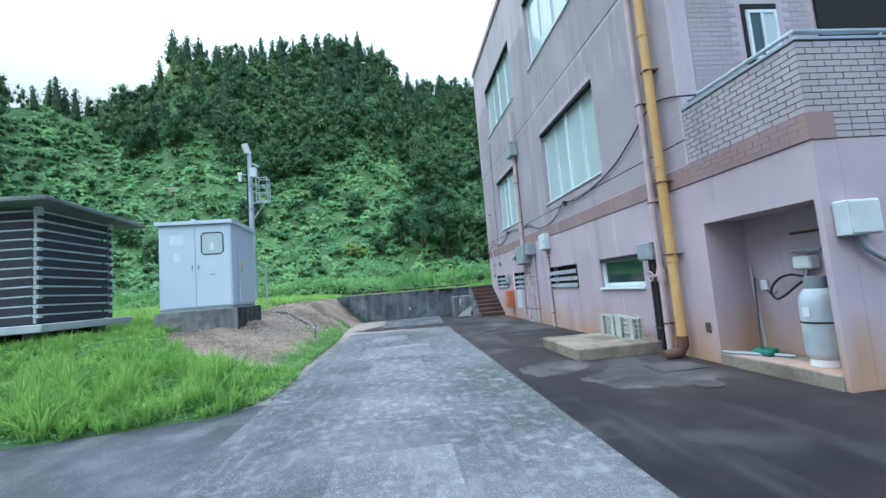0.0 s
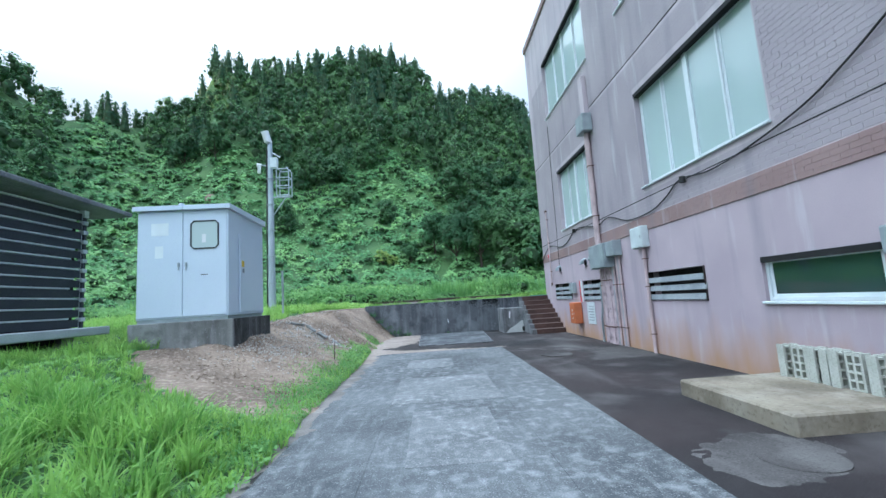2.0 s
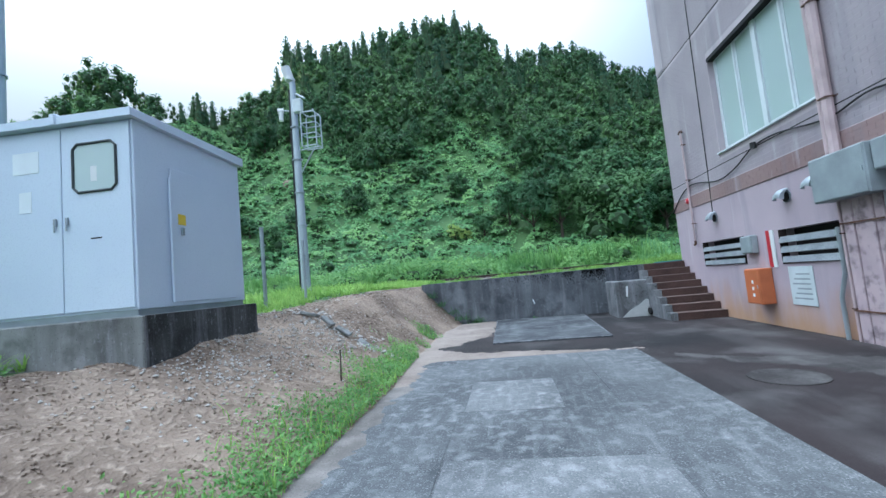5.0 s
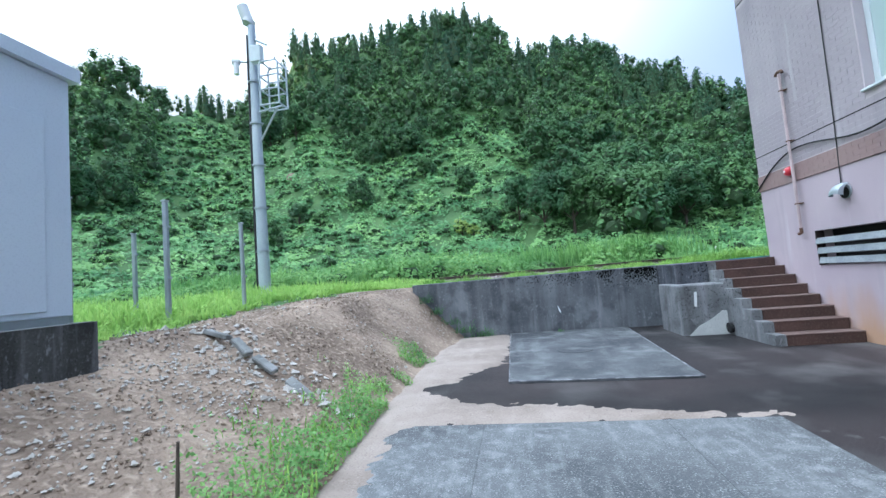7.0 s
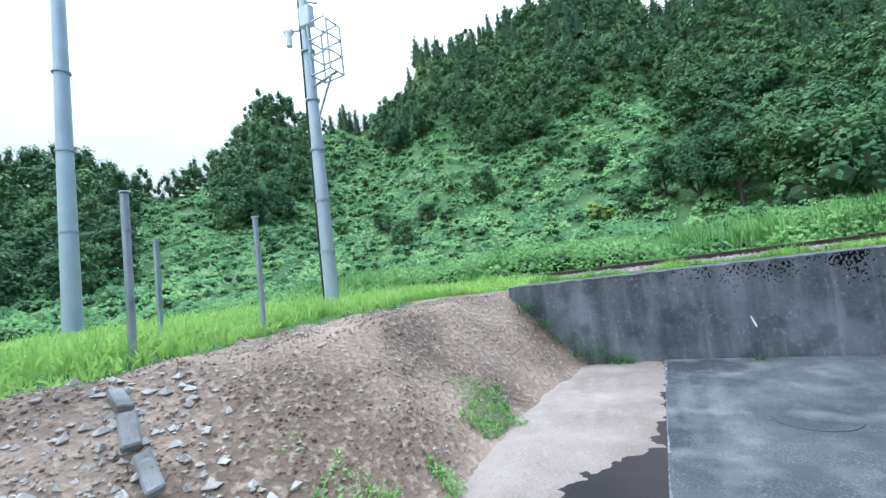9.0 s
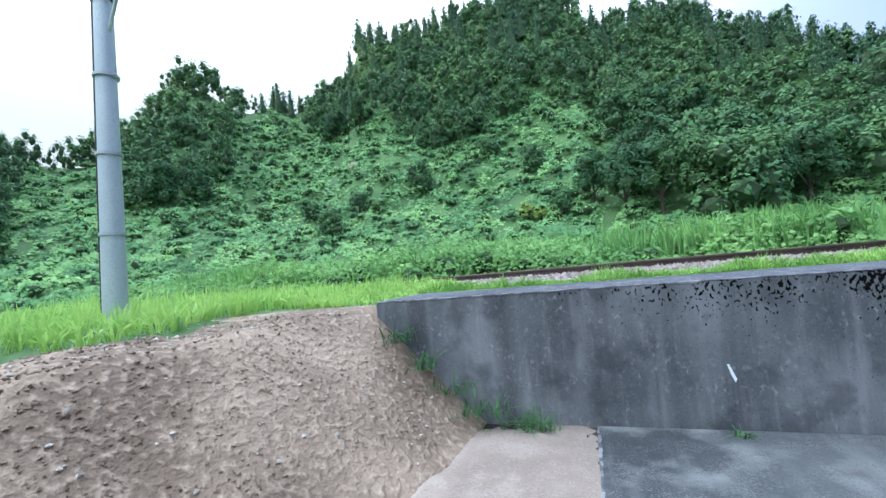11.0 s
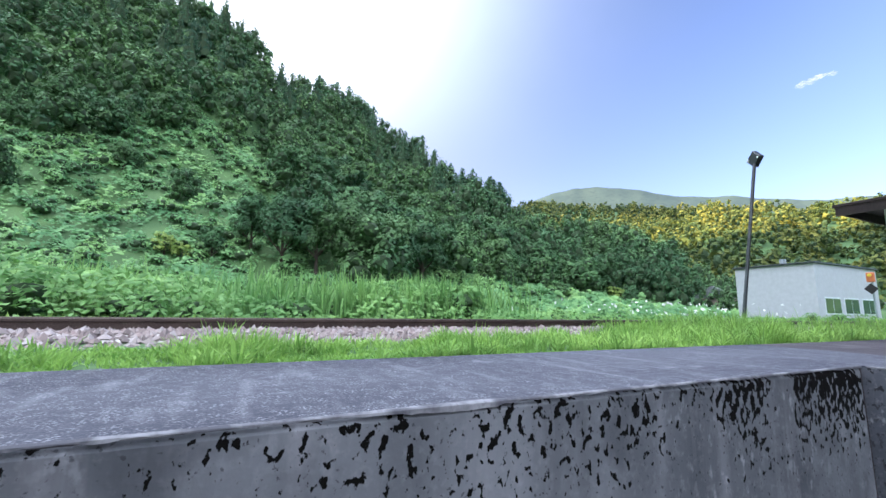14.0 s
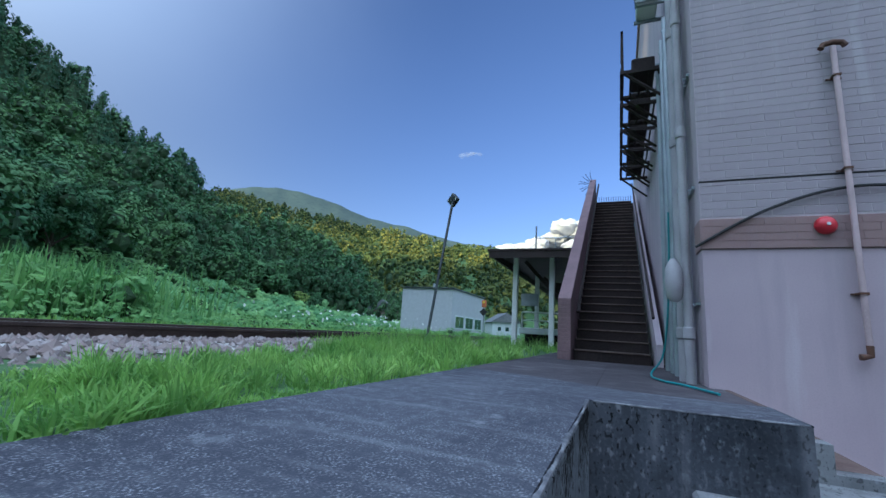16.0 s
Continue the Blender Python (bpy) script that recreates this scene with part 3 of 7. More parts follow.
def build_ground():
    near = np.concatenate([np.arange(-14, 12.01, 0.2)])
    xs = np.unique(np.round(np.concatenate([-np.geomspace(14, 1500, 70), near, np.geomspace(12, 1500, 80)]), 3))
    ys = np.unique(np.round(np.concatenate([-np.geomspace(6, 1500, 25) , np.arange(-6, 20.6, 0.2), [20.72, 20.8, 20.95], np.arange(21.2, 30, 0.4), np.geomspace(30, 1500, 120)]), 3))
    gx, gy = np.meshgrid(xs, ys)
    z = terrain(gx, gy)
    rough = ruffle(gx, gy, 1.4, 3.1) * 0.07 + ruffle(gx, gy, 0.5, 9.1) * 0.06
    bank = (gx < bank_edge(gy) - 0.1) & (gy > 5.3) & (gy < 20.7) & (gx > -14)
    z = z + np.where(bank, rough * np.clip((bank_edge(gy) - gx) * 1.2, 0, 1), 0)
    ny, nx = gx.shape
    idx = np.arange(nx * ny).reshape(ny, nx)
    quads = np.stack([idx[:-1, :-1], idx[:-1, 1:], idx[1:, 1:], idx[1:, :-1]], -1).reshape(-1, 4)
    ob = bulk("ground", np.stack([gx, gy, z], -1).reshape(-1, 3), quads, M_GROUND, "grassy ground rising into a wooded hillside", "ground", "structure")
    ob.data.materials.append(M_SOIL)
    c = np.stack([gx[:-1, :-1] + 0.1, gy[:-1, :-1] + 0.1], -1).reshape(-1, 2)
    soil = bare(c[:, 0], c[:, 1])
    ob.data.polygons.foreach_set("material_index", soil.astype(np.int32))
    ob.data.polygons.foreach_set("use_smooth", np.ones(len(quads), bool))
    ob.data.update()
    return ob


build_ground()


# ---- yard surfaces ----
def slab(name, outline, z, mat, label, category, thick=0.05, kind="structure"):
    return tagged(part(name, Shape().sheet(outline, z, thick), mat), label, category, "", kind)


slab("road", [(-60, -40), (60, -40), (60, 3.9), (7.02, 3.9), (7.02, 20.7), (0.3, 20.7), (0.25, 14.0), (0.55, 7.4), (0.6, 6.4), (0.2, 5.5), (-1.5, 5.15), (-60, 4.9)], 0.0, M_ASPHALT, "dark worn asphalt yard with a reddish cast", "asphalt", 0.1)

slab("apron", [(-40, -12), (0.738, -12), (0.738, 5.85), (0.5, 5.75), (0.2, 5.45), (-1.5, 5.12), (-40, 4.9)], 0.006, M_APRON, "smooth grey worn paving beside the drive", "paving", 0.05)


def drift(outline, x0, x1, y0, y1, mat, label, category, full=0.02):
    """A thin uneven drift, deepest inside the outline and running out under the paving at its edge."""
    step = 0.045
    gx, gy = np.meshgrid(np.arange(x0, x1 + step, step), np.arange(y0, y1 + step, step))
    px, py = gx.ravel(), gy.ravel()
    inside, near = np.zeros(len(px), bool), np.full(len(px), 9.0)
    for (ax, ay), (bx, by) in zip(outline, outline[1:] + outline[:1]):
        crosses = (ay > py) != (by > py)
        with np.errstate(divide="ignore", invalid="ignore"):
            inside ^= crosses & (px < (bx - ax) * (py - ay) / (by - ay) + ax)
        t = np.clip(((px - ax) * (bx - ax) + (py - ay) * (by - ay)) / ((bx - ax) ** 2 + (by - ay) ** 2 + 1e-9), 0, 1)
        near = np.minimum(near, np.hypot(px - ax - t * (bx - ax), py - ay - t * (by - ay)))
    d = np.where(inside, near, -near)
    z = np.clip(d * 0.09 + ruffle(px, py, 2.2, 1.0) * 0.016 + ruffle(px, py, 9.0, 6.0) * 0.010, -0.03, full)
    ny, nx = gx.shape
    idx = np.arange(nx * ny).reshape(ny, nx)
    quads = np.stack([idx[:-1, :-1], idx[:-1, 1:], idx[1:, 1:], idx[1:, :-1]], -1).reshape(-1, 4)
    quads = quads[(z[quads] > -0.012).any(1)]
    used, back = np.unique(quads, return_inverse=True)
    ob = bulk("sand_sheet", np.stack([px, py, z], -1)[used], back.reshape(-1, 4), mat, label, category, "structure")
    ob.data.polygons.foreach_set("use_smooth", np.ones(len(quads), bool))
    return ob


def drive():
    """Concrete drive: cast panels with thin open joints."""
    d = thing("driveway", (2.5, 8, 0), "long weathered grey concrete driveway with patched panels", "driveway", "", "structure")
    cuts = [(-12.0, -6.0), (-5.997, 0.4), (0.403, 4.6), (4.603, 8.8), (8.803, 11.9), (11.903, 14.72)]
    for y0, y1 in cuts:
        for x0, x1 in ((0.74, 1.64), (1.642, 3.25), (3.252, 4.18)):
            part("panel", Shape().box(x0, x1, y0, y1, -0.04, 0.012 + rnd.uniform(-0.001, 0.001), 0.0015), M_DRIVE, d)
    for x0, x1, y0, y1 in ((1.98, 2.96, 2.2, 3.65), (2.02, 2.95, 4.5, 5.55), (1.66, 3.22, 8.85, 10.75), (1.98, 2.93, 6.6, 8.4), (1.7, 2.7, 11.9, 13.1), (2.0, 2.9, -1.5, 0.2)):
        part("patch", Shape().box(x0, x1, y0, y1, 0.0, 0.018, 0.004), M_PATCH, d, "paler cement patch")
    return d


drive()
PAD_EDGES = [((1.85, 16.22, 0), (4.16, 16.12, 0), (0, 1, 0)), ((1.85, 16.22, 0), (1.83, 20.6, 0), (1, 0, 0)), ((4.16, 16.12, 0), (4.40, 20.6, 0), (-1, 0, 0))]
slab("pavement", [(1.85, 16.22), (4.16, 16.12), (4.40, 20.66), (1.83, 20.66)], 0.03, M_PAD, "flat dark grey concrete pad before the retaining wall", "concrete pad")
pad_cover = Shape().lathe(2.95, 18.2, [(0.30, 0.028), (0.30, 0.036), (0.285, 0.037), (0.27, 0.034), (0.05, 0.034)], 28)
tagged(part("manhole_cover", pad_cover, M_PAD, None, "", True), "round ridged drain cover set in the concrete pad", "cover")
SAND = [(0.98, 13.2), (0.96, 14.45), (1.3, 14.72), (2.6, 14.74), (3.5, 14.76), (4.3, 14.8), (3.4, 15.0), (2.6, 15.25), (2.1, 15.38), (1.55, 15.42), (1.0, 15.7), (0.85, 16.1), (1.3, 16.9), (1.75, 17.7), (1.82, 19.0), (1.8, 20.6), (1.2, 20.66), (0.7, 20.4), (0.36, 18.2), (0.4, 16.0), (0.4, 14.4), (0.45, 12.6)]
drift([(p.x, p.y) for p in catmull([(*q, 0) for q in SAND], 4)], 0.25, 4.5, 12.4, 20.68, M_SAND, "thin sheet of pale washed sand over the asphalt", "sand", 0.026)
drift([(0.30, 5.6), (0.70, 5.9), (0.86, 7.2), (0.92, 10.0), (0.98, 13.2), (0.3, 13.4), (0.35, 10.0), (0.32, 7.5)], 0.2, 1.3, 5.4, 13.5, M_SILT, "strip of grey silt along the drive edge", "silt", 0.022)
drift([(4.3, 14.4), (5.4, 13.7), (6.2, 13.4), (7.0, 13.2), (7.0, 11.6), (6.2, 11.4), (5.5, 11.5), (5.9, 12.6), (5.2, 13.4), (4.4, 14.1)], 4.1, 6.98, 11.2, 14.7, M_DUST, "grey dust film drying on the asphalt", "dust", 0.005)
drift([(4.9, 5.4), (5.6, 5.9), (6.3, 5.4), (6.6, 4.9), (6.0, 4.6), (5.2, 4.8)], 4.5, 6.9, 4.3, 6.2, M_DUST, "grey dust film drying on the asphalt", "dust", 0.005)
drift([(4.35, 6.6), (5.0, 6.9), (5.6, 6.4), (5.2, 5.9), (4.5, 5.8)], 4.2, 6.0, 5.5, 7.2, M_DUST, "grey dust film drying on the asphalt", "dust", 0.005)
slab("concrete_slab", [(6.02, 5.28), (6.72, 5.30), (6.74, 5.74), (6.05, 5.78)], 0.014, M_DUST, "small worn concrete slab beside the pipe foot", "slab")
for cx, cy, r in ((6.1, 4.55, 0.17), (5.08, 6.22, 0.30), (5.1, 12.6, 0.36)):
    tagged(part("manhole_cover", Shape().lathe(cx, cy, [(r, -0.02), (r, 0.010), (r - 0.02, 0.012), (r - 0.035, 0.006), (0.04, 0.006)], 28), M_DUST, None, "", True), "round iron manhole cover level with the asphalt", "cover")

# ---- retaining wall, terrace, steps ----
terrace = Shape().box(-0.45, 5.2, 20.72, 22.0, -0.3, 1.32, 0.02)
tagged(part("wall_retaining", terrace, M_RETAIN), "blackened concrete retaining wall with water streaks", "retaining wall", "", "structure")
top_strip = slab("terrace", [(-0.44, 20.735), (5.205, 20.735), (5.205, 19.66), (5.872, 19.66), (5.95, 20.5), (6.35, 21.2), (6.6, 21.99), (-0.44, 21.99)], 1.326, M_TERRACE, "rough dark concrete walkway along the wall top", "walkway", 0.02)
def worn_arris(p0, p1, inward, z):
    """Narrow chipped strip along an edge, with ragged borders."""
    p0, p1, inward = Vector(p0), Vector(p1), Vector(inward)
    n = int((p1 - p0).length / 0.025)
    vs, wide = [], 0.014
    for i in range(n + 1):
        wide = min(0.032, max(0.004, wide + rnd.uniform(-0.006, 0.006)))
        q = p0.lerp(p1, i / n)
        drop = 0.5 * wide + rnd.uniform(0, 0.006)
        vs += [(q - inward * 0.003) + Vector((0, 0, z - drop)), (q - inward * 0.002) + Vector((0, 0, z - 0.002)), q + inward * 0.004 + Vector((0, 0, z + 0.002)), (q + inward * wide) + Vector((0, 0, z + 0.0015)), (q + inward * wide) + Vector((0, 0, z - 0.01)), (q + inward * 0.01) + Vector((0, 0, z - drop))]
    fs = [(6 * i + k, 6 * i + (k + 1) % 6, 6 * i + 6 + (k + 1) % 6, 6 * i + 6 + k) for i in range(n) for k in range(6)]
    return Shape().add([tuple(v) for v in vs], fs)


for q0, q1, inw in PAD_EDGES:
    tagged(part("pavement_edge", worn_arris(q0, q1, inw, 0.032), M_EDGE), "pale worn edge of the concrete pad", "edge", "", "structure")
arris = worn_arris((-0.44, 20.72, 0), (5.2, 20.72, 0), (0, 1, 0), 1.3265)
return_arris = worn_arris((5.2, 19.66, 0), (5.2, 20.70, 0), (1, 0, 0), 1.3265)
front_arris = worn_arris((5.2, 19.65, 0), (5.88, 19.65, 0), (0, 1, 0), 1.3265)
tagged(part("wall_edge", front_arris, M_EDGE), "pale chipped arris along the wall top", "edge", "", "structure")
tagged(part("wall_edge", return_arris, M_EDGE), "pale chipped arris along the wall top", "edge", "", "structure")
tagged(part("wall_edge", arris, M_EDGE), "pale chipped arris along the wall top", "edge", "", "structure")
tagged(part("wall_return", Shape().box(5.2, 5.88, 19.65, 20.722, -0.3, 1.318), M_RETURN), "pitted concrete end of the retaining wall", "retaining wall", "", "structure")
landing = Shape().box(5.203, 40.0, 20.723, 22.0, -0.3, 1.322).box(5.883, 40.0, 19.70, 20.72, -0.3, 1.322)
tagged(part("landing", landing, M_LANDING), "reddish worn concrete landing beside the building", "walkway", "", "structure")
tagged(part("concrete_block", Shape().box(5.02, 5.875, 19.1, 20.2, -0.05, 0.93, 0.02), M_BLOCKWALL), "low square concrete block against the retaining wall", "block", "", "structure")
patch = Shape().add([(5.12, 19.093, 0.0), (5.872, 19.093, 0.0), (5.872, 19.093, 0.42), (5.72, 19.093, 0.43), (5.55, 19.093, 0.30), (5.30, 19.093, 0.17)] + [(5.12, 19.11, 0.0), (5.872, 19.11, 0.0), (5.872, 19.11, 0.42), (5.72, 19.11, 0.43), (5.55, 19.11, 0.30), (5.30, 19.11, 0.17)],
                    [(0, 1, 2, 3, 4, 5), (11, 10, 9, 8, 7, 6)] + [(i, (i + 1) % 6, 6 + (i + 1) % 6, 6 + i) for i in range(6)])
tagged(part("plaster_patch", patch, M_PLASTER), "pale mortar patch on the concrete block", "mortar patch", "", "structure")
for px, pz, h in ((2.99, 0.50, 0.16),):
    smear = Shape().add([(px - 0.03, 20.715, pz + h / 2), (px - 0.012, 20.715, pz + h / 2), (px + 0.035, 20.715, pz - h * 0.3), (px + 0.022, 20.715, pz - h / 2), (px - 0.004, 20.715, pz - 0.02)], [(0, 1, 2, 3, 4)])
    tagged(part("paint_smear", smear, M_NOTICE), "dried white smear on the retaining wall", "stain", "", "structure")
tagged(part("paint_smear", Shape().add([(5.28, 19.09, 0.80), (5.33, 19.09, 0.80), (5.32, 19.09, 0.66), (5.30, 19.09, 0.52), (5.26, 19.09, 0.54), (5.27, 19.09, 0.68)], [(0, 1, 2, 3, 4, 5)]), M_WHITE), "dried white smear on the concrete block", "stain", "", "structure")


def yard_steps():
    s = thing("concrete_steps", (6.4, 18.7, 0), "eight red-brown painted concrete steps with worn pale edges", "steps")
    rise, run, y0 = 0.165, 0.275, 17.72
    side = [(y0 + i * run + (0.0 if k == 0 else 0.0), i * rise + k * rise) for i in range(8) for k in (0, 1)]
    prof = [(y0, -0.05)] + side + [(19.70, 8 * rise), (19.70, -0.05)]
    n = len(prof)
    sh = Shape().add([(5.80, y, z) for y, z in prof] + [(5.95, y, z) for y, z in prof], [tuple(range(n)), tuple(reversed(range(n, 2 * n)))] + [(i, (i + 1) % n, n + (i + 1) % n, n + i) for i in range(n)])
    part("stringer", sh, M_BLOCKWALL, s, "bare grey concrete side")
    for i in range(8):
        y, z = y0 + i * run, i * rise
        t = part("step", Shape().box(5.955, 6.995, y + 0.004, 19.69, z if i else -0.05, z + rise - 0.012, 0.008), M_STEP, s)
        part("nosing", Shape().box(5.95, 6.995, y - 0.004, min(y + run + 0.01, 19.69), z + rise - 0.014, z + rise + 0.002, 0.005), M_STEPEDGE, t, "worn pale tread")
    return s


yard_steps()
tagged(part("drain_hole", Shape().tube([(5.80, 18.98, 0.13), (5.74, 18.98, 0.13)], 0.09, 14), M_DARK), "dark drain opening beside the steps", "drain")

# ---- building ----
FX, NY, SY = 7.0, 19.8, 3.72
HOUSE = thing("concrete_building", (13, 12, 0), "three-storey lavender concrete building with tiled upper walls", "building")


def wall_x(name, x, thick, y0, y1, z0, z1, holes, mat, parent):
    """A wall across x with rectangular openings through it."""
    ys = sorted({y0, y1, *[h[0] for h in holes], *[h[1] for h in holes]})
    zs = sorted({z0, z1, *[h[2] for h in holes], *[h[3] for h in holes]})
    s = Shape()

    def solid(a, b, c, d):
        return not any(h[0] <= a and b <= h[1] and h[2] <= c and d <= h[3] for h in holes)

    cells = {(i, j): solid(ys[i], ys[i + 1], zs[j], zs[j + 1]) for i in range(len(ys) - 1) for j in range(len(zs) - 1)}
    for (i, j), ok in cells.items():
        if not ok:
            continue
        a, b, c, d = ys[i], ys[i + 1], zs[j], zs[j + 1]
        s.add([(x, a, c), (x, b, c), (x, b, d), (x, a, d)], [(0, 1, 2, 3)])
        s.add([(x + thick, a, c), (x + thick, a, d), (x + thick, b, d), (x + thick, b, c)], [(0, 1, 2, 3)])
        for di, dj, p, q in ((-1, 0, (a, c), (a, d)), (1, 0, (b, c), (b, d)), (0, -1, (a, c), (b, c)), (0, 1, (a, d), (b, d))):
            if not cells.get((i + di, j + dj), False):
                s.add([(x, *p), (x, *q), (x + thick, *q), (x + thick, *p)], [(0, 1, 2, 3)])
    return part(name, s, mat, parent)


WIN = {"A": (8.15, 11.5, 3.52, 5.60), "B": (14.15, 17.1, 3.52, 5.60), "C": (13.7, 17.7, 7.80, 9.95), "D": (8.2, 11.85, 7.80, 9.95)}
LOWWIN = (7.05, 8.67, 1.09, 1.71)
GRILLES = [(9.90, 11.78, 1.10, 1.70), (13.95, 15.6, 1.11, 1.70), (16.70, 18.45, 1.14, 1.70)]
NICHE = (3.79, 5.42, 0.156, 1.98)
wall_x("wall_lower", FX, 0.3, SY, NY, -0.1, 2.60, [LOWWIN, *GRILLES, NICHE], M_WALL, HOUSE)
wall_x("wall_upper", FX, 0.3, 5.55, NY, 2.90, 11.7, list(WIN.values()), M_WALLUP, HOUSE)
part("band", Shape().box(FX - 0.015, FX + 0.3, SY - 0.015, NY + 0.015, 2.603, 2.897, 0.006), M_BAND, HOUSE, "brown tiled string course")
course = []
for r in range(4):
    y = SY - 0.01 - (0.115 if r % 2 else 0.0)
    while y < NY:
        a, b = max(y, SY - 0.012), min(y + 0.224, NY + 0.012)
        if b - a > 0.03:
            course.append(np.array(Shape().box(FX - 0.019, FX - 0.012, a, b, 2.608 + r * 0.072, 2.674 + r * 0.072).v))
        y += 0.231
bulk("band_tiles", np.concatenate(course), (np.array([(0, 1, 3, 2), (4, 6, 7, 5), (0, 4, 5, 1), (2, 3, 7, 6), (0, 2, 6, 4), (1, 5, 7, 3)])[None] + 8 * np.arange(len(course))[:, None, None]).reshape(-1, 4), M_BAND, "", "", "stuff", HOUSE)
part("wall_end", Shape().box(FX + 0.303, 24.0, NY - 0.3, NY, -0.1, 11.7), M_WALLUP, HOUSE)
part("wall_south", Shape().box(FX + 0.303, 24.0, SY, SY + 0.3, -0.1, 2.60), M_WALL, HOUSE)
part("wall_south_upper", Shape().box(FX + 0.303, 24.0, 5.55, 5.85, 2.90, 11.7), M_WALLUP, HOUSE)
part("wall_back", Shape().box(23.7, 24.0, SY + 0.303, NY - 0.303, -0.1, 11.7), M_WALLUP, HOUSE)
part("roof", Shape().box(FX - 0.06, 24.05, 5.5, NY + 0.06, 11.703, 11.95, 0.02), M_BAND, HOUSE)
part("floor_plate", Shape().box(FX + 0.303, 23.69, SY + 0.303, NY - 0.303, 2.45, 2.60).box(FX + 0.303, 23.69, 5.86, NY - 0.303, 6.3, 6.5), M_DARK, HOUSE)
part("corner_strip", Shape().box(FX - 0.012, FX - 0.002, NY - 0.5, NY - 0.02, 6.52, 11.68), M_WALLUP, HOUSE)
for jz in (3.27, 6.42):
    part("joint", Shape().box(FX - 0.0055, FX + 0.02, 5.56, NY, jz, jz + 0.018), M_DARK, HOUSE, "dark open wall joint")
# niche room
for sh in (Shape().box(FX + 0.62, FX + 0.72, SY + 0.31, 5.52, 0.0, 2.1), Shape().box(FX + 0.303, FX + 0.617, 5.425, 5.52, 0.0, 2.1), Shape().box(FX + 0.303, FX + 0.617, SY + 0.303, 5.42, 1.985, 2.1)):
    part("niche_wall", sh, M_WALL, HOUSE)
part("niche_floor", Shape().box(FX - 0.03, FX + 0.615, SY + 0.06, 5.418, -0.05, 0.155, 0.012), M_PLINTH, HOUSE, "raised concrete niche floor")


def window(y0, y1, z0, z1, panes, pane_mat, sill=True, depth=0.12):
    """Aluminium sliding window set back in the wall."""
    x = FX + depth
    t = 0.05
    f = Shape().box(x, x + 0.07, y0 + 0.002, y0 + t, z0, z1).box(x, x + 0.07, y1 - t, y1 - 0.002, z0, z1).box(x, x + 0.07, y0 + t, y1 - t, z0 + 0.002, z0 + t).box(x, x + 0.07, y0 + t, y1 - t, z1 - t, z1 - 0.002)
    w = part("window", f, M_ALU, HOUSE, "pale aluminium sliding window with drawn curtains" if pane_mat is M_PANE else "small dark basement window in a pale frame")
    step = (y1 - y0 - 2 * t) / panes
    for i in range(panes):
        a, b = y0 + t + i * step, y0 + t + (i + 1) * step
        g = 0.045
        off = 0.0 if i % 2 else 0.025
        part("sash", Shape().box(x + off, x + off + 0.03, a, a + g, z0 + t, z1 - t).box(x + off, x + off + 0.03, b - g, b, z0 + t, z1 - t).box(x + off, x + off + 0.03, a + g, b - g, z0 + t, z0 + t + g).box(x + off, x + off + 0.03, a + g, b - g, z1 - t - g, z1 - t), M_ALU, w)
        part("pane", Shape().box(x + off + 0.01, x + off + 0.016, a + g, b - g, z0 + t + g, z1 - t - g), pane_mat, w)
    if panes == 4:
        m = (y0 + y1) / 2
        part("mullion", Shape().box(x - 0.03, x + 0.06, m - 0.06, m + 0.06, z0 + 0.003, z1 - 0.003), M_ALU, w)
    if sill:
        part("sill", Shape().box(FX - 0.05, x, y0 - 0.03, y1 + 0.03, z0 - 0.035, z0, 0.006), M_ALU, w)
    # near-black strip along the top of the opening
    part("head", Shape().box(FX - 0.012, x, y0 + 0.004, y1 - 0.004, z1 - 0.08, z1 - 0.002), M_DARK, w, "near-black strip at the window head")


for key in "ABCD":
    window(*WIN[key], 4, M_PANE)
window(*LOWWIN, 1, M_DARKPANE, True, 0.05)


def grille(y0, y1, z0, z1):
    g = thing("vent_grille", (FX, (y0 + y1) / 2, z0), "wall vent with three broad weathered metal louvres", "vent", "wall vents")
    # near-black back sheet paints the shade behind the louvres
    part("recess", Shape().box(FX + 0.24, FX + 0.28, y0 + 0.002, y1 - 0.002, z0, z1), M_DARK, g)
    for y in (y0 + 0.002, y1 - 0.025):
        part("frame", Shape().box(FX - 0.02, FX + 0.1, y, y + 0.023, z0, z1), M_DARKSTEEL, g)
    h = (z1 - z0 - 0.08) / 3
    for i in range(3):
        z = z0 + i * h
        s = Shape().box(-0.012, 0.012, y0 + 0.03 - 0.05 * (i == 1), y1 - 0.03 + 0.015 * i, 0, h * 0.64, 0.003).moved(Matrix.Translation((FX - 0.03 + 0.0, 0, z + 0.02)) @ Matrix.Rotation(radians(16), 4, "Y"))
        part("louvre", s, M_LOUVRE, g)


for g in GRILLES:
    grille(*g)


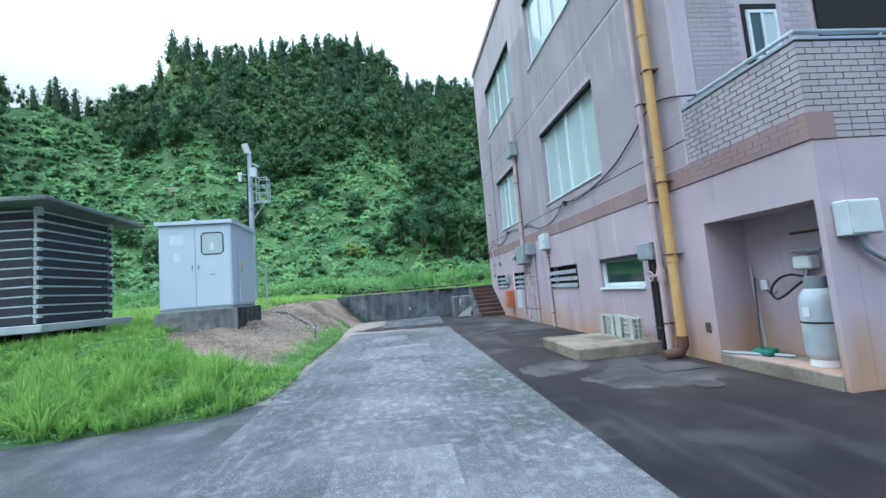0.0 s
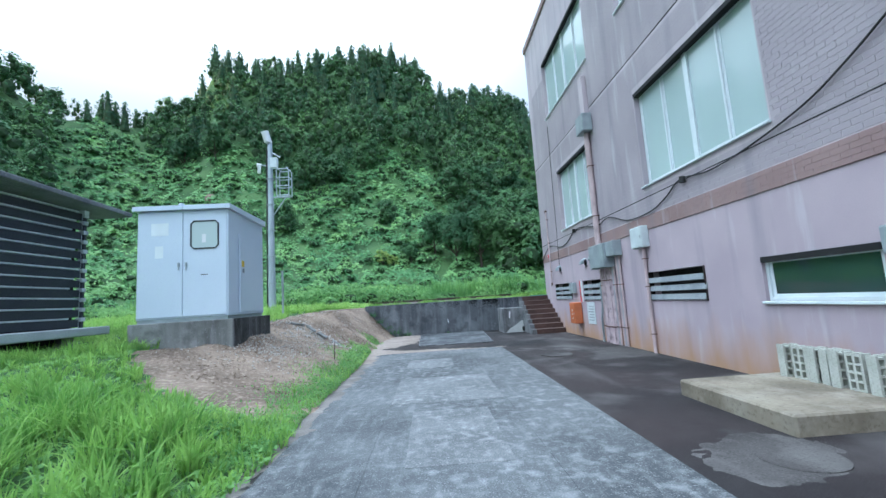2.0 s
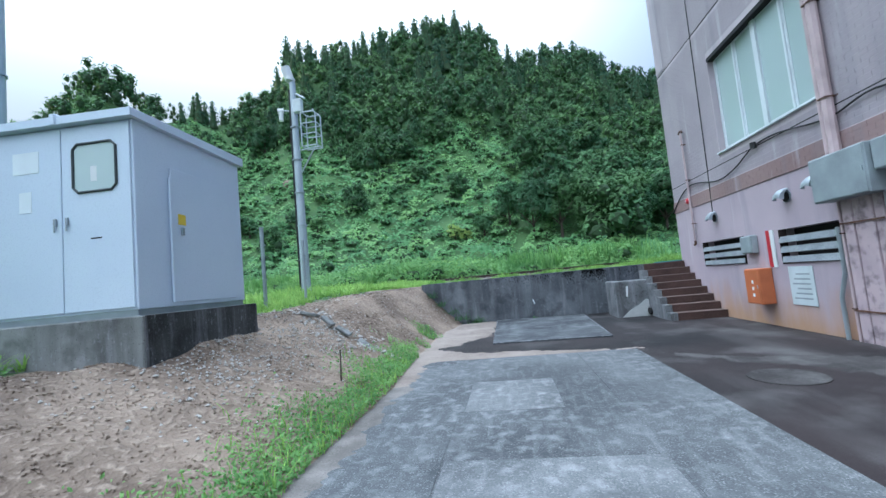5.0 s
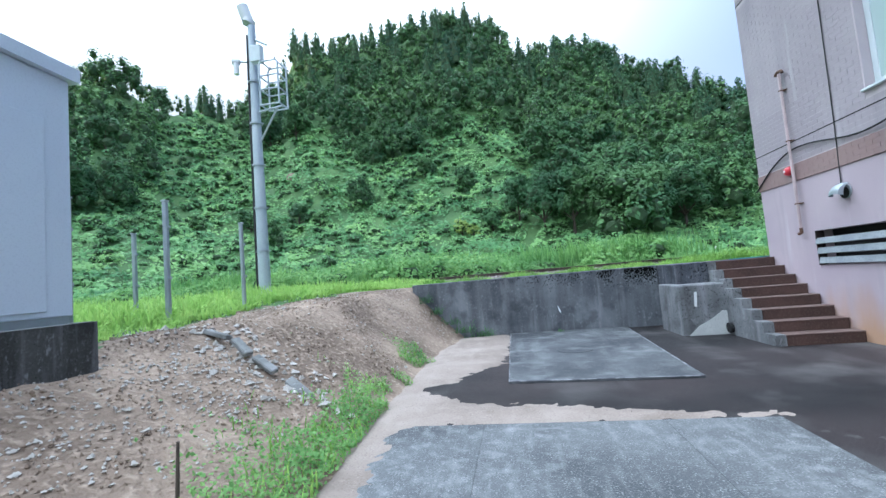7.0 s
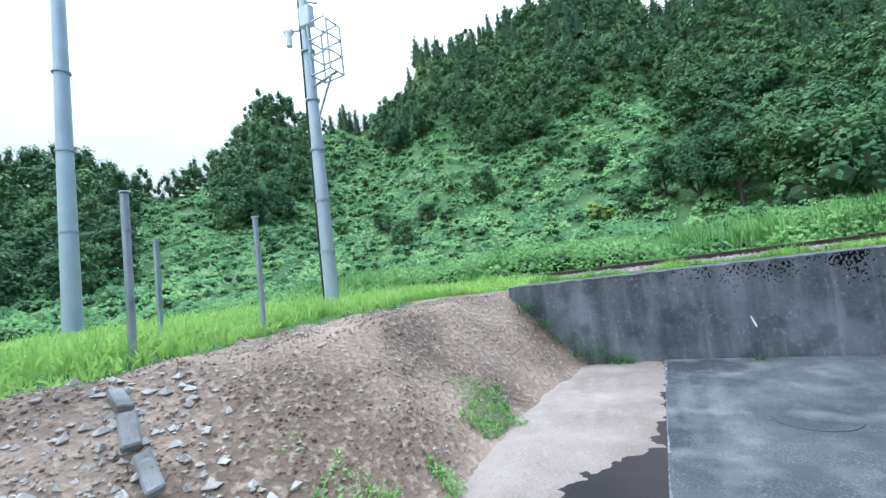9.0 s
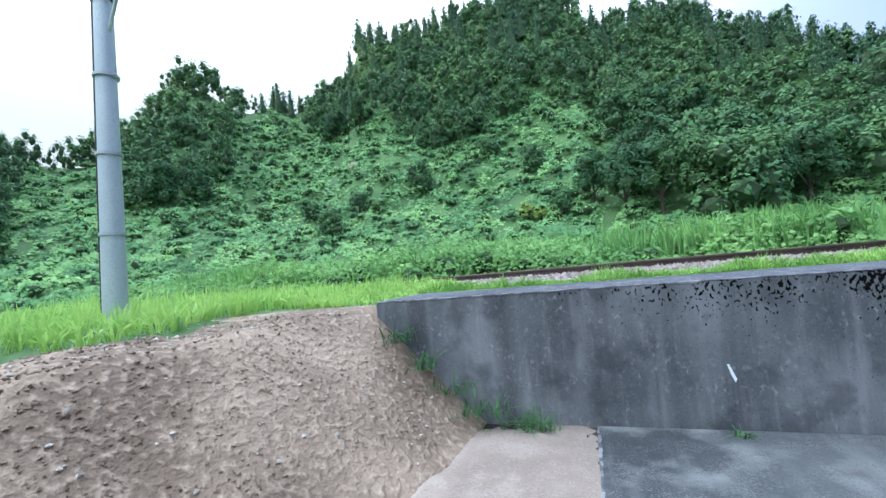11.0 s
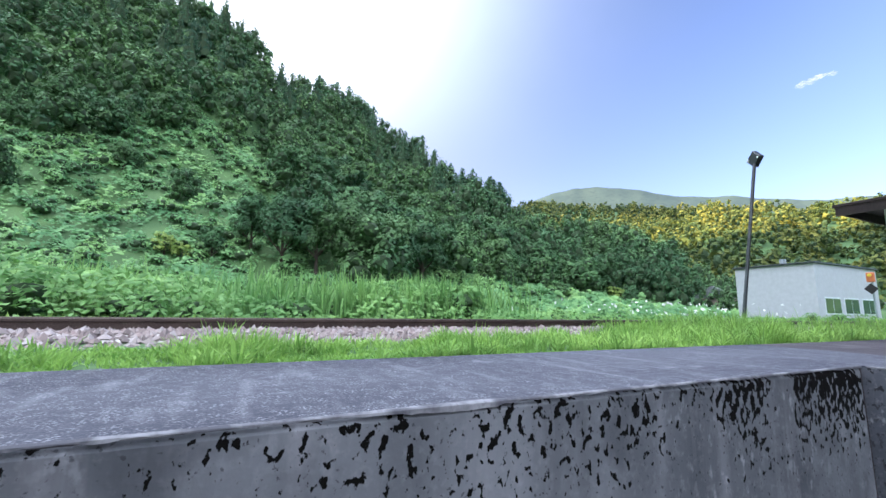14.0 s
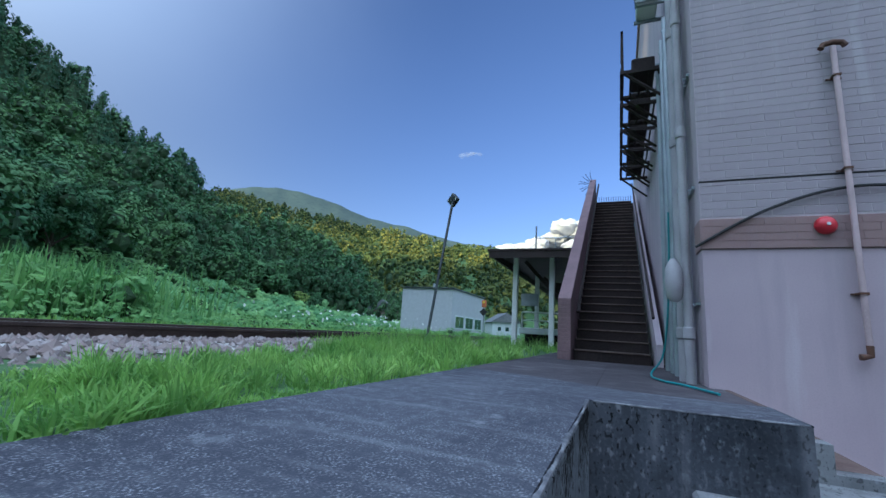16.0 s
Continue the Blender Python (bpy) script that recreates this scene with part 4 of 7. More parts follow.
# tiles of the upper wall
def wall_tiles():
    tw, th, gap = 0.235, 0.078, 0.006
    near, rest_v, rest_f = [], [], []
    tile = bpy.data.meshes.new("tile")
    base = Shape().box(-0.0035, 0.004, 0, tw - gap, 0, th - gap, 0.002)
    tile.from_pydata(base.v, [], base.f)
    tile.materials.append(M_TILE)
    bv, bf = np.array(Shape().box(-0.0035, 0.004, 0, tw - gap, 0, th - gap).v), np.array([(0, 1, 3, 2), (0, 4, 5, 1), (2, 3, 7, 6), (0, 2, 6, 4), (1, 5, 7, 3)])
    rows = int((6.40 - 2.92) / th)
    for r in range(rows + 40):
        z = 2.92 + r * th + (0.1 if r >= rows else 0)
        if z > 9.4:
            break
        y = 5.6 - (tw / 2 if r % 2 else 0)
        gone = sorted((w[0] - 0.03, w[1] + 0.03) for w in WIN.values() if w[2] - 0.06 < z + th and z < w[3] + 0.1)
        free, a = [], 5.6
        for g0, g1 in gone:
            free.append((a, g0))
            a = g1
        free.append((a, NY - 0.01))
        while y < NY:
            for a, b in free:
                y0, y1 = max(y, a), min(y + tw - gap, b)
                if y1 - y0 < 0.03:
                    continue
                if y1 - y0 > tw - gap - 0.001 and len(near) < 298 and ((y < 8.0 and z < 3.9) or (y > 17.9 and z < 3.9)):
                    near.append((y, z))
                else:
                    rest_v.append(bv * (1, (y1 - y0) / (tw - gap), 1) + (FX, y0, z))
            y += tw
    if rest_v:
        k = len(rest_v)
        faces = (bf[None] + 8 * np.arange(k)[:, None, None]).reshape(-1, 4)
        bulk("wall_tiles", np.concatenate(rest_v), faces, M_TILE, "", "", "stuff", HOUSE)
    for y, z in near:
        o = new("tile", tile)
        o.location = (FX, y, z)
        o.parent = HOUSE
        o.matrix_parent_inverse = Matrix.Translation(-Vector(HOUSE.location))


def parapet():
    """Balcony front: brick-faced parapet with a tube rail."""
    p = part("balcony", Shape().box(FX + 0.004, FX + 0.2, SY + 0.004, 5.545, 2.90, 3.70).box(FX + 0.203, 23.0, SY + 0.004, SY + 0.2, 2.603, 3.70).box(FX + 0.2, 23.0, SY + 0.2, 5.545, 2.86, 2.92), M_JOINT, HOUSE)
    part("coping", Shape().box(FX - 0.02, FX + 0.22, SY - 0.02, 5.54, 3.703, 3.74, 0.006).box(FX + 0.22, 23.0, SY - 0.02, SY + 0.22, 3.703, 3.74, 0.006), M_STEEL, p)
    v, f = [], np.array([(0, 1, 3, 2), (4, 6, 7, 5), (0, 4, 5, 1), (2, 3, 7, 6), (0, 2, 6, 4), (1, 5, 7, 3)])
    long, tall, gap = 0.205, 0.072, 0.011
    for r in range(-4, 11):
        z = 2.905 + r * tall
        y = SY - 0.003
        while r >= 0 and y < 5.535:
            w = (long / 2 if r % 2 and y < SY else long) - gap
            v.append(np.array(Shape().box(FX - 0.004, FX + 0.006, y, min(y + w, 5.54), z, z + tall - gap).v) + (rnd.uniform(-0.001, 0.001), 0, 0))
            y += w + gap
        x = FX + 0.008 if r >= 0 else FX + 0.31
        while x < 14.0:
            w = (long / 2 if r % 2 and x < FX + 0.1 else long) - gap
            v.append(np.array(Shape().box(x, x + w, SY - 0.004, SY + 0.006, z, z + tall - gap).v) + (0, rnd.uniform(-0.001, 0.001), 0))
            x += w + gap
    bulk("brick_facing", np.concatenate(v), (f[None] + 8 * np.arange(len(v))[:, None, None]).reshape(-1, 4), M_TILE, "", "", "stuff", p)
    # tile courses of the wall behind the balcony
    v = []
    for r in range(40):
        z = 2.95 + r * 0.078
        x = FX + 0.31 - (0.117 if r % 2 else 0)
        while x < 9.45:
            x0, x1 = max(x, FX + 0.305), min(x + 0.228, 9.45)
            if x1 - x0 > 0.03 and not (x1 > 8.2 and x0 < 8.88 and z > 4.4 and z < 5.45):
                v.append(np.array(Shape().box(x0, x1, 5.5455, 5.552, z, z + 0.07).v))
            x += 0.235
    bulk("wall_tiles", np.concatenate(v), (f[None] + 8 * np.arange(len(v))[:, None, None]).reshape(-1, 4), M_TILE, "", "", "stuff", HOUSE)
    rail = Shape().tube([(FX + 0.1, 5.5, 3.86), (FX + 0.1, SY + 0.1, 3.86), (12.0, SY + 0.1, 3.86)], 0.03, 10)
    for y in (5.3, 4.5, SY + 0.12):
        rail.tube([(FX + 0.1, y, 3.74), (FX + 0.1, y, 3.86)], 0.018, 8)
    for x in (8.2, 9.4, 10.6):
        rail.tube([(x, SY + 0.1, 3.74), (x, SY + 0.1, 3.86)], 0.018, 8)
    part("handrail", rail, M_STEEL, p, "steel tube handrail", True)


parapet()
# flat near-black sheet on the wall paints the shade of a set-back window
part("window_recess_shade", Shape().box(8.22, 8.84, 5.535, 5.548, 4.42, 5.42), M_DARK, HOUSE, "near-black sheet for the shade of the window opening")
up_win = part("window", Shape().box(8.28, 8.33, 5.5, 5.533, 4.50, 5.30).box(8.75, 8.8, 5.5, 5.533, 4.50, 5.30).box(8.33, 8.75, 5.5, 5.533, 5.25, 5.30).box(8.33, 8.75, 5.5, 5.533, 4.50, 4.55).box(8.52, 8.56, 5.5, 5.533, 4.55, 5.25), M_ALU, HOUSE, "narrow balcony window in a pale frame")
part("pane", Shape().box(8.56, 8.75, 5.515, 5.525, 4.55, 5.25), M_PANE, up_win)
part("pane", Shape().box(8.33, 8.52, 5.52, 5.53, 4.55, 5.25), M_DARKPANE, up_win)
# near-black slab paints the unlit opening
part("door", Shape().box(9.5, 13.0, 5.49, 5.545, 2.93, 5.8, 0.01), M_DARK, HOUSE, "near-black slab for the unlit balcony doorway")


# ---- things on the facade ----
def pipe(name, pts, r, mat, label, clamps=(), n=12, category="pipe", group=""):
    t = thing(name, pts[0], label, category, group)
    part("tube", Shape().tube(pts, r, n), mat, t, "", True)
    for z in clamps:
        x, y = pts[0][0], pts[0][1]
        part("bracket", Shape().box(x - r - 0.006, FX - 0.001, y - r - 0.006, y + r + 0.006, z - 0.009, z + 0.009).box(FX - 0.02, FX - 0.001, y - r - 0.035, y + r + 0.035, z - 0.006, z + 0.006), M_RUST, t)
    return t


ochre = pipe("drain_pipe", [(6.86, 6.02, 0.32), (6.86, 6.02, 3.0), (6.86, 6.02, 11.5)], 0.075, M_OCHRE, "thick ochre-painted drainpipe down the facade", (1.6, 2.75, 4.6, 7.0), 16)
part("elbow", Shape().tube([(6.86, 6.02, 0.34), (6.86, 6.02, 0.2), (6.82, 6.05, 0.1), (6.72, 6.08, 0.06), (6.58, 6.1, 0.05)], 0.082, 16), M_RUST, ochre, "rusty open elbow", True)
for z in (1.48, 3.0, 5.2):
    part("collar", Shape().lathe(6.86, 6.02, [(0.085, z), (0.085, z + 0.07)], 16), M_OCHRE, ochre, "", True)
pink = pipe("water_pipe", [(6.90, 6.40, -0.02), (6.90, 6.40, 5.0), (6.90, 6.40, 11.5)], 0.05, M_PINKPIPE, "pink painted service pipe up the facade", (0.5, 2.5, 4.2, 6.2, 8.2), 12)
part("valve", Shape().tube([(6.90, 6.40, 1.28), (6.74, 6.46, 1.28)], 0.028, 10).lathe(6.9, 6.4, [(0.07, 1.18), (0.075, 1.22), (0.075, 1.36), (0.07, 1.40)], 14), M_PINKPIPE, pink, "", True)
part("valve_wheel", Shape().tube([(6.74 + 0.02 * 0, 6.46 + 0.075 * math.cos(a), 1.28 + 0.075 * math.sin(a)) for a in np.linspace(0, 2 * math.pi, 17)], 0.014, 6), M_PINKPIPE, pink, "red-pink hand wheel", True)
for dy in (0.0, 0.09):
    pipe("cable_conduit", [(6.93, 6.62 + dy, -0.02), (6.93, 6.62 + dy, 1.56)], 0.035, M_BLACK, "black plastic conduit from the ground to a box", (0.4, 1.2), 10, "conduit", "black conduits")


def wall_box(name, y0, y1, z0, z1, d, mat, label, lid=True):
    b = thing(name, (FX - d / 2, (y0 + y1) / 2, z0), label, "box")
    part("case", Shape().box(FX - d, FX - 0.001, y0, y1, z0, z1, 0.012), mat, b)
    if lid:
        part("door", Shape().box(FX - d - 0.012, FX - d - 0.001, y0 + 0.015, y1 - 0.015, z0 + 0.02, z1 - 0.02, 0.004), mat, b)
        part("latch", Shape().box(FX - d - 0.022, FX - d - 0.012, y0 + 0.04, y0 + 0.06, (z0 + z1) / 2 - 0.03, (z0 + z1) / 2 + 0.03), M_STEEL, b)
    return b


wall_box("junction_box", 6.52, 6.92, 1.56, 1.86, 0.16, M_GREYBOX, "grey-green steel junction box beside the pipes")
wall_box("meter_box", 11.55, 12.05, 2.24, 2.70, 0.16, M_WHITEBOX, "pale steel meter box on the lower wall")
wall_box("cable_box", 13.3, 14.25, 1.95, 2.58, 0.28, M_GREYBOX, "large grey-green cable box over the conduits")
wall_box("cable_box", 12.85, 13.28, 2.2, 2.58, 0.22, M_GREYBOX, "smaller grey-green cable box over the conduits")
wall_box("meter_box", 16.25, 16.62, 1.34, 1.68, 0.12, M_GREYBOX, "small grey meter box beside the vent")
hydrant = wall_box("hydrant_cabinet", 15.95, 16.4, 0.40, 1.05, 0.24, M_ORANGE, "faded orange steel hydrant cabinet on the wall")
for lz in (0.78, 0.66, 0.54):
    part("lettering", Shape().box(FX - 0.2545, FX - 0.2535, 16.12, 16.18, lz, lz + 0.06), M_WHITE, hydrant)
sign = thing("notice_board", (FX, 15.9, 1.1), "narrow red and white notice on the wall", "sign")
part("board", Shape().box(FX - 0.02, FX - 0.002, 15.75, 15.95, 1.06, 1.72), M_WHITE, sign)
part("red_strip", Shape().box(FX - 0.024, FX - 0.0205, 15.85, 15.95, 1.06, 1.72), M_RED, sign)
panel = thing("notice_board", (FX, 15.2, 0.42), "pale blue-white notice panel with faded print", "sign")
part("board", Shape().box(FX - 0.015, FX - 0.002, 14.92, 15.5, 0.42, 1.06, 0.003), M_WHITEBOX, panel)
for i in range(6):
    part("print_line", Shape().box(FX - 0.018, FX - 0.0155, 15.0, 15.42 - 0.05 * (i % 3), 0.52 + 0.08 * i, 0.545 + 0.08 * i), M_GREYBOX, panel)
duct = pipe("cable_duct", [(6.92, 14.0, 2.58), (6.92, 14.0, 6.0)], 0.07, M_PINKPIPE, "pink square duct rising from the cable box", (3.4, 4.8), 8, "duct")
part("side_tube", Shape().tube([(6.93, 14.13, 2.58), (6.93, 14.13, 5.8)], 0.045, 10), M_PINKPIPE, duct, "", True)
part("hood", Shape().box(6.72, 6.998, 13.72, 14.25, 5.75, 6.25, 0.02), M_GREYBOX, duct, "grey sheet-metal hood")
part("riser", Shape().box(6.86, 6.998, 13.86, 14.12, 6.25, 7.4, 0.01), M_WALLUP, duct)
casing = thing("conduit_casing", (6.97, 13.75, 0), "pink boxed-in conduit casing with dark peeling paint", "casing")
for y0, y1, d in ((13.46, 13.60, 0.05), (13.605, 13.83, 0.07), (13.835, 13.93, 0.05), (13.935, 14.10, 0.065)):
    part("board", Shape().box(FX - d, FX - 0.002, y0, y1, -0.02, 1.955, 0.006), M_PEEL, casing)
for z in (0.42, 1.62):
    part("strap", Shape().box(FX - 0.085, FX - 0.071, 13.44, 14.14, z, z + 0.022), M_RUST, casing)
for k, (y, r) in enumerate(((14.16, 0.022), (13.40, 0.026), (13.32, 0.022), (13.14, 0.024), (13.06, 0.022), (12.98, 0.024))):
    pipe("cable_conduit", [(6.955, y, -0.02), (6.955, y, 1.0), (6.955, y, 2.2 if k > 2 else 1.97)], r, M_GREYPIPE if k in (1, 4) else M_PINKPIPE, "slim scuffed service conduit from ground to cable box", (0.45, 1.5), 10, "conduit", "conduits below the cable box")
pipe("cable_conduit", [(6.95, 11.75, -0.02), (6.95, 11.75, 2.26)], 0.035, M_PINKPIPE, "pink conduit below the meter box", (0.4, 1.4, 2.0), 10, "conduit")
pipe("drain_pipe", [(6.94, 14.35, -0.02), (6.94, 14.35, 0.6), (6.94, 14.22, 0.95), (6.94, 14.22, 1.6)], 0.03, M_STEEL, "thin grey pipe with a kink", (), 10)
vp = pipe("vent_pipe", [(6.93, 18.68, 1.76), (6.93, 18.68, 4.50)], 0.023, M_PINKPIPE, "slim pink vent pipe with a rusty double cap", (2.2, 3.3, 4.2), 12)
part("cap", Shape().tube([(6.93, 18.59, 4.49), (6.93, 18.61, 4.53), (6.93, 18.68, 4.545), (6.93, 18.75, 4.53), (6.93, 18.77, 4.49)], 0.026, 10), M_RUST, vp, "rusty twin outlet", True)
part("foot", Shape().tube([(6.93, 18.68, 1.78), (6.93, 18.68, 1.70), (6.93, 18.73, 1.685), (6.93, 18.75, 1.685)], 0.026, 10), M_RUST, vp, "rusty elbow", True)
bell = thing("alarm_bell", (FX, 18.86, 2.80), "round red fire alarm bell on the brown band", "alarm bell")
part("dome", Shape().lathe(0, 0, [(0.08, 0.0), (0.08, 0.02), (0.07, 0.045), (0.048, 0.065), (0.016, 0.073)], 24).moved(Matrix.Translation((FX - 0.018, 18.86, 2.80)) @ Matrix.Rotation(radians(-90), 4, "Y")), M_RED, bell, "", True)
part("boss", Shape().lathe(0, 0, [(0.016, 0.072), (0.014, 0.082)], 12).moved(Matrix.Translation((FX - 0.018, 18.86, 2.80)) @ Matrix.Rotation(radians(-90), 4, "Y")), M_WHITE, bell)
for y, z in ((17.7, 2.22), (15.25, 2.24), (14.55, 2.3)):
    h = thing("vent_hood", (FX, y, z), "small metal vent hood on the lower wall", "vent", "vent hoods")
    s = Shape()
    ring = [(FX - 0.02 - 0.16 * math.sin(radians(90) * k / 6), z + 0.10 - 0.16 * (1 - math.cos(radians(90) * k / 6))) for k in range(7)]
    n = 10
    vs = []
    for x, zz in ring:
        for j in range(n + 1):
            a = math.pi * j / n
            vs.append((x if 0 < j < n else FX - 0.01 + (x - FX + 0.01) * 0.6, y + 0.1 * math.cos(a), zz + 0.0 + 0.03 * math.sin(a)))
    s.add(vs, [(i * (n + 1) + j, i * (n + 1) + j + 1, (i + 1) * (n + 1) + j + 1, (i + 1) * (n + 1) + j) for i in range(6) for j in range(n)])
    part("hood", s, M_STEEL, h, "", True)
    part("flange", Shape().tube([(FX - 0.001, y, z), (FX - 0.02, y, z)], 0.11, 16), M_STEEL, h)
    part("opening", Shape().tube([(FX - 0.02, y, z - 0.02), (FX - 0.03, y, z - 0.02)], 0.085, 14), M_DARK, h)
x = FX - 0.035
line = catmull([(x, 5.18, 3.80), (x, 5.83, 4.05), (x, 6.28, 4.07), (x, 7.0, 3.72), (x, 7.6, 3.48), (x, 8.5, 3.30), (x, 9.4, 3.22), (x, 10.2, 3.30), (x, 10.7, 3.1), (x, 11.3, 2.95), (x, 12.3, 2.95), (x, 13.3, 3.22), (x, 14.1, 3.14), (x, 15.2, 3.3), (x, 15.9, 3.28), (x, 16.6, 3.05), (x, 17.3, 2.97), (x, 18.2, 3.12), (x, 18.75, 3.13), (x, 19.3, 2.95), (x, NY + 0.06, 2.62)], 6, False)
cable = thing("cable", (FX, 12, 3.2), "slack black cable looped along the facade", "cable")
part("sheath", Shape().tube(line, 0.014, 7), M_BLACK, cable, "", True)
for sy, sz, sr in ((10.1, 3.22, 0.05), (15.85, 3.24, 0.05)):
    part("splice", Shape().tube([(FX - 0.055, sy, sz), (FX - 0.055, sy, sz + 0.11)], sr, 12), M_BLACK, cable, "", True)
thin = catmull([(FX - 0.02, 17.6, 7.5), (FX - 0.02, 17.66, 5.0), (FX - 0.02, 17.7, 3.4), (FX - 0.02, 17.75, 2.3)], 5, False)
cable2 = thing("cable", (FX, 17.7, 2.3), "thin dark wire running down the facade", "cable")
part("sheath", Shape().tube(thin, 0.009, 5), M_BLACK, cable2)
# box on the south wall
sb = thing("meter_box", (7.55, SY, 1.62), "pale grey steel box with a bent conduit", "box")
part("case", Shape().box(7.10, 7.48, SY - 0.16, SY - 0.001, 1.56, 1.92, 0.012), M_WHITEBOX, sb)
part("door", Shape().box(7.12, 7.46, SY - 0.173, SY - 0.161, 1.58, 1.90, 0.004), M_WHITEBOX, sb)
part("conduit", Shape().tube(catmull([(7.3, SY - 0.07, 1.57), (7.36, SY - 0.07, 1.42), (7.62, SY - 0.08, 1.25), (7.85, SY - 0.08, 1.15), (8.4, SY - 0.08, 1.12)], 6, False), 0.03, 10), M_GREYBOX, sb, "", True)

# ---- niche ----
gx, gy, gz = 7.30, 4.20, 0.158
gas = thing("gas_cylinder", (gx, gy, gz), "grey-blue steel gas cylinder standing in the niche", "gas cylinder")
part("body", Shape().lathe(gx, gy, [(0.13, gz + 0.07), (0.165, gz + 0.10), (0.18, gz + 0.16), (0.18, gz + 0.70), (0.17, gz + 0.78), (0.13, gz + 0.85), (0.07, gz + 0.88)], 24), M_GAS, gas, "", True)
part("foot_ring", Shape().lathe(gx, gy, [(0.15, gz), (0.155, gz + 0.02), (0.14, gz + 0.09)], 24), M_WHITE, gas, "", True)
part("collar", Shape().lathe(gx, gy, [(0.10, gz + 0.86), (0.105, gz + 0.88), (0.105, gz + 1.0), (0.095, gz + 1.0)], 20), M_GREYBOX, gas, "", True)
part("valve", Shape().tube([(gx, gy, gz + 0.88), (gx, gy, gz + 0.97)], 0.025, 10).tube([(gx, gy, gz + 0.95), (gx - 0.02, gy + 0.12, gz + 0.95)], 0.016, 8), M_STEEL, gas)
part("strap", Shape().lathe(gx, gy, [(0.184, gz + 0.48), (0.186, gz + 0.49), (0.184, gz + 0.50)], 24), M_BLACK, gas)
part("print", Shape().box(gx - 0.187, gx - 0.182, gy - 0.05, gy + 0.03, gz + 0.56, gz + 0.66), M_WHITE, gas)
reg = thing("gas_regulator", (7.9, 4.2, 1.25), "white gas regulator with pipes on the niche wall", "regulator")
part("body", Shape().box(7.47, 7.615, 4.38, 4.62, 1.24, 1.40, 0.02), M_WHITE, reg)
part("pipework", Shape().tube([(7.55, 4.3, 1.47), (7.55, 4.68, 1.47)], 0.02, 8).tube([(7.55, 4.5, 1.40), (7.55, 4.5, 1.50)], 0.015, 8).tube([(7.55, 4.5, 1.24), (7.53, 4.52, 1.13)], 0.022, 8), M_STEEL, reg, "", True)
part("hose", Shape().tube(catmull([(7.53, 4.52, 1.14), (7.52, 4.70, 1.18), (7.52, 4.90, 1.12), (7.5, 5.0, 0.98), (7.46, 4.9, 0.88), (7.4, 4.7, 0.93), (gx, gy + 0.14, gz + 0.95), (gx, gy + 0.04, gz + 0.95)], 6, False), 0.014, 7), M_BLACK, reg, "black rubber hose", True)
part("bar", Shape().box(7.59, 7.617, 4.2, 4.7, 1.68, 1.71), M_RUST, reg)
sock = thing("wall_socket", (7.6, 5.2, 0.98), "small white outdoor socket on the niche wall", "socket")
part("cover", Shape().box(7.57, 7.618, 5.14, 5.24, 0.98, 1.12, 0.01), M_WHITE, sock)
part("lead", Shape().tube(catmull([(7.58, 5.16, 1.0), (7.56, 5.05, 0.92), (7.54, 4.95, 0.97)], 5, False), 0.006, 5), M_BLACK, sock)
for k, (bx, by, ax, ay, hx) in enumerate(((7.42, 5.12, 7.59, 5.38, 1.36), (7.24, 5.0, 7.58, 5.33, 1.15))):
    b = thing("broom", (bx, by, gz), "push broom with green bristles leaning in the niche", "broom", "brooms")
    part("head", Shape().box(bx - 0.05, bx + 0.05, by - 0.15, by + 0.12, gz, gz + 0.075, 0.02), M_GREEN, b)
    part("handle", Shape().tube([(bx, by, gz + 0.07), (ax, ay, hx)], 0.013, 8), M_BARK if k else M_STEEL, b)
sticks = thing("pole_bundle", (7.05, 5.2, 0.158), "two grey poles lying on the niche floor", "pole")
for dy in (0.0, 0.06):
    part("rod", Shape().tube([(6.98, 5.38 - dy, gz + 0.02), (7.4, 4.75 - dy, gz + 0.02)], 0.018, 8), M_STEEL, sticks)
vent = thing("air_brick", (FX, 5.6, 0.5), "small square dark air vent in the wall", "vent")
part("plate", Shape().box(FX - 0.01, FX - 0.002, 5.55, 5.65, 0.42, 0.56), M_RUST, vent)

# ---- plinth and cement blocks ----
tagged(part("plinth", Shape().box(5.42, 6.99, 6.62, 8.35, -0.02, 0.19, 0.02), M_PLINTH), "low stained concrete plinth beside the wall", "plinth")


def cement_block():
    b = thing("cement_block", (0, 0, 0), "pale hollow cement block standing on end", "block", "cement blocks on the plinth")
    w, d, h, t = 0.19, 0.10, 0.39, 0.025
    s = Shape().box(0, w, 0, d, 0, 0.02)
    for x in (0, w / 2 - t / 2, w - t):
        s.box(x, x + t, 0, d, 0.02, h)
    for i in range(4):
        z = 0.02 + (i + 1) * (h - 0.04) / 4
        s.box(t, w / 2 - t / 2, 0, d, z - 0.02, z)
        s.box(w / 2 + t / 2, w - t, 0, d, z - 0.02, z)
    s.box(t, w - t, d * 0.45, d * 0.55, 0.02, h - 0.02)
    part("body", s, M_CEMENT, b)
    return b


first = cement_block()
first.matrix_basis = Matrix.Translation((6.60, 6.95, 0.19))
for bx, by, turn in ((6.63, 7.30, -92), (6.60, 7.36, 3), (6.62, 7.50, -2), (6.61, 7.64, 4), (6.64, 7.98, -88), (6.60, 8.05, -3)):
    copy_thing(first, Matrix.Translation((bx, by, 0.19)) @ Matrix.Rotation(radians(turn), 4, "Z"))

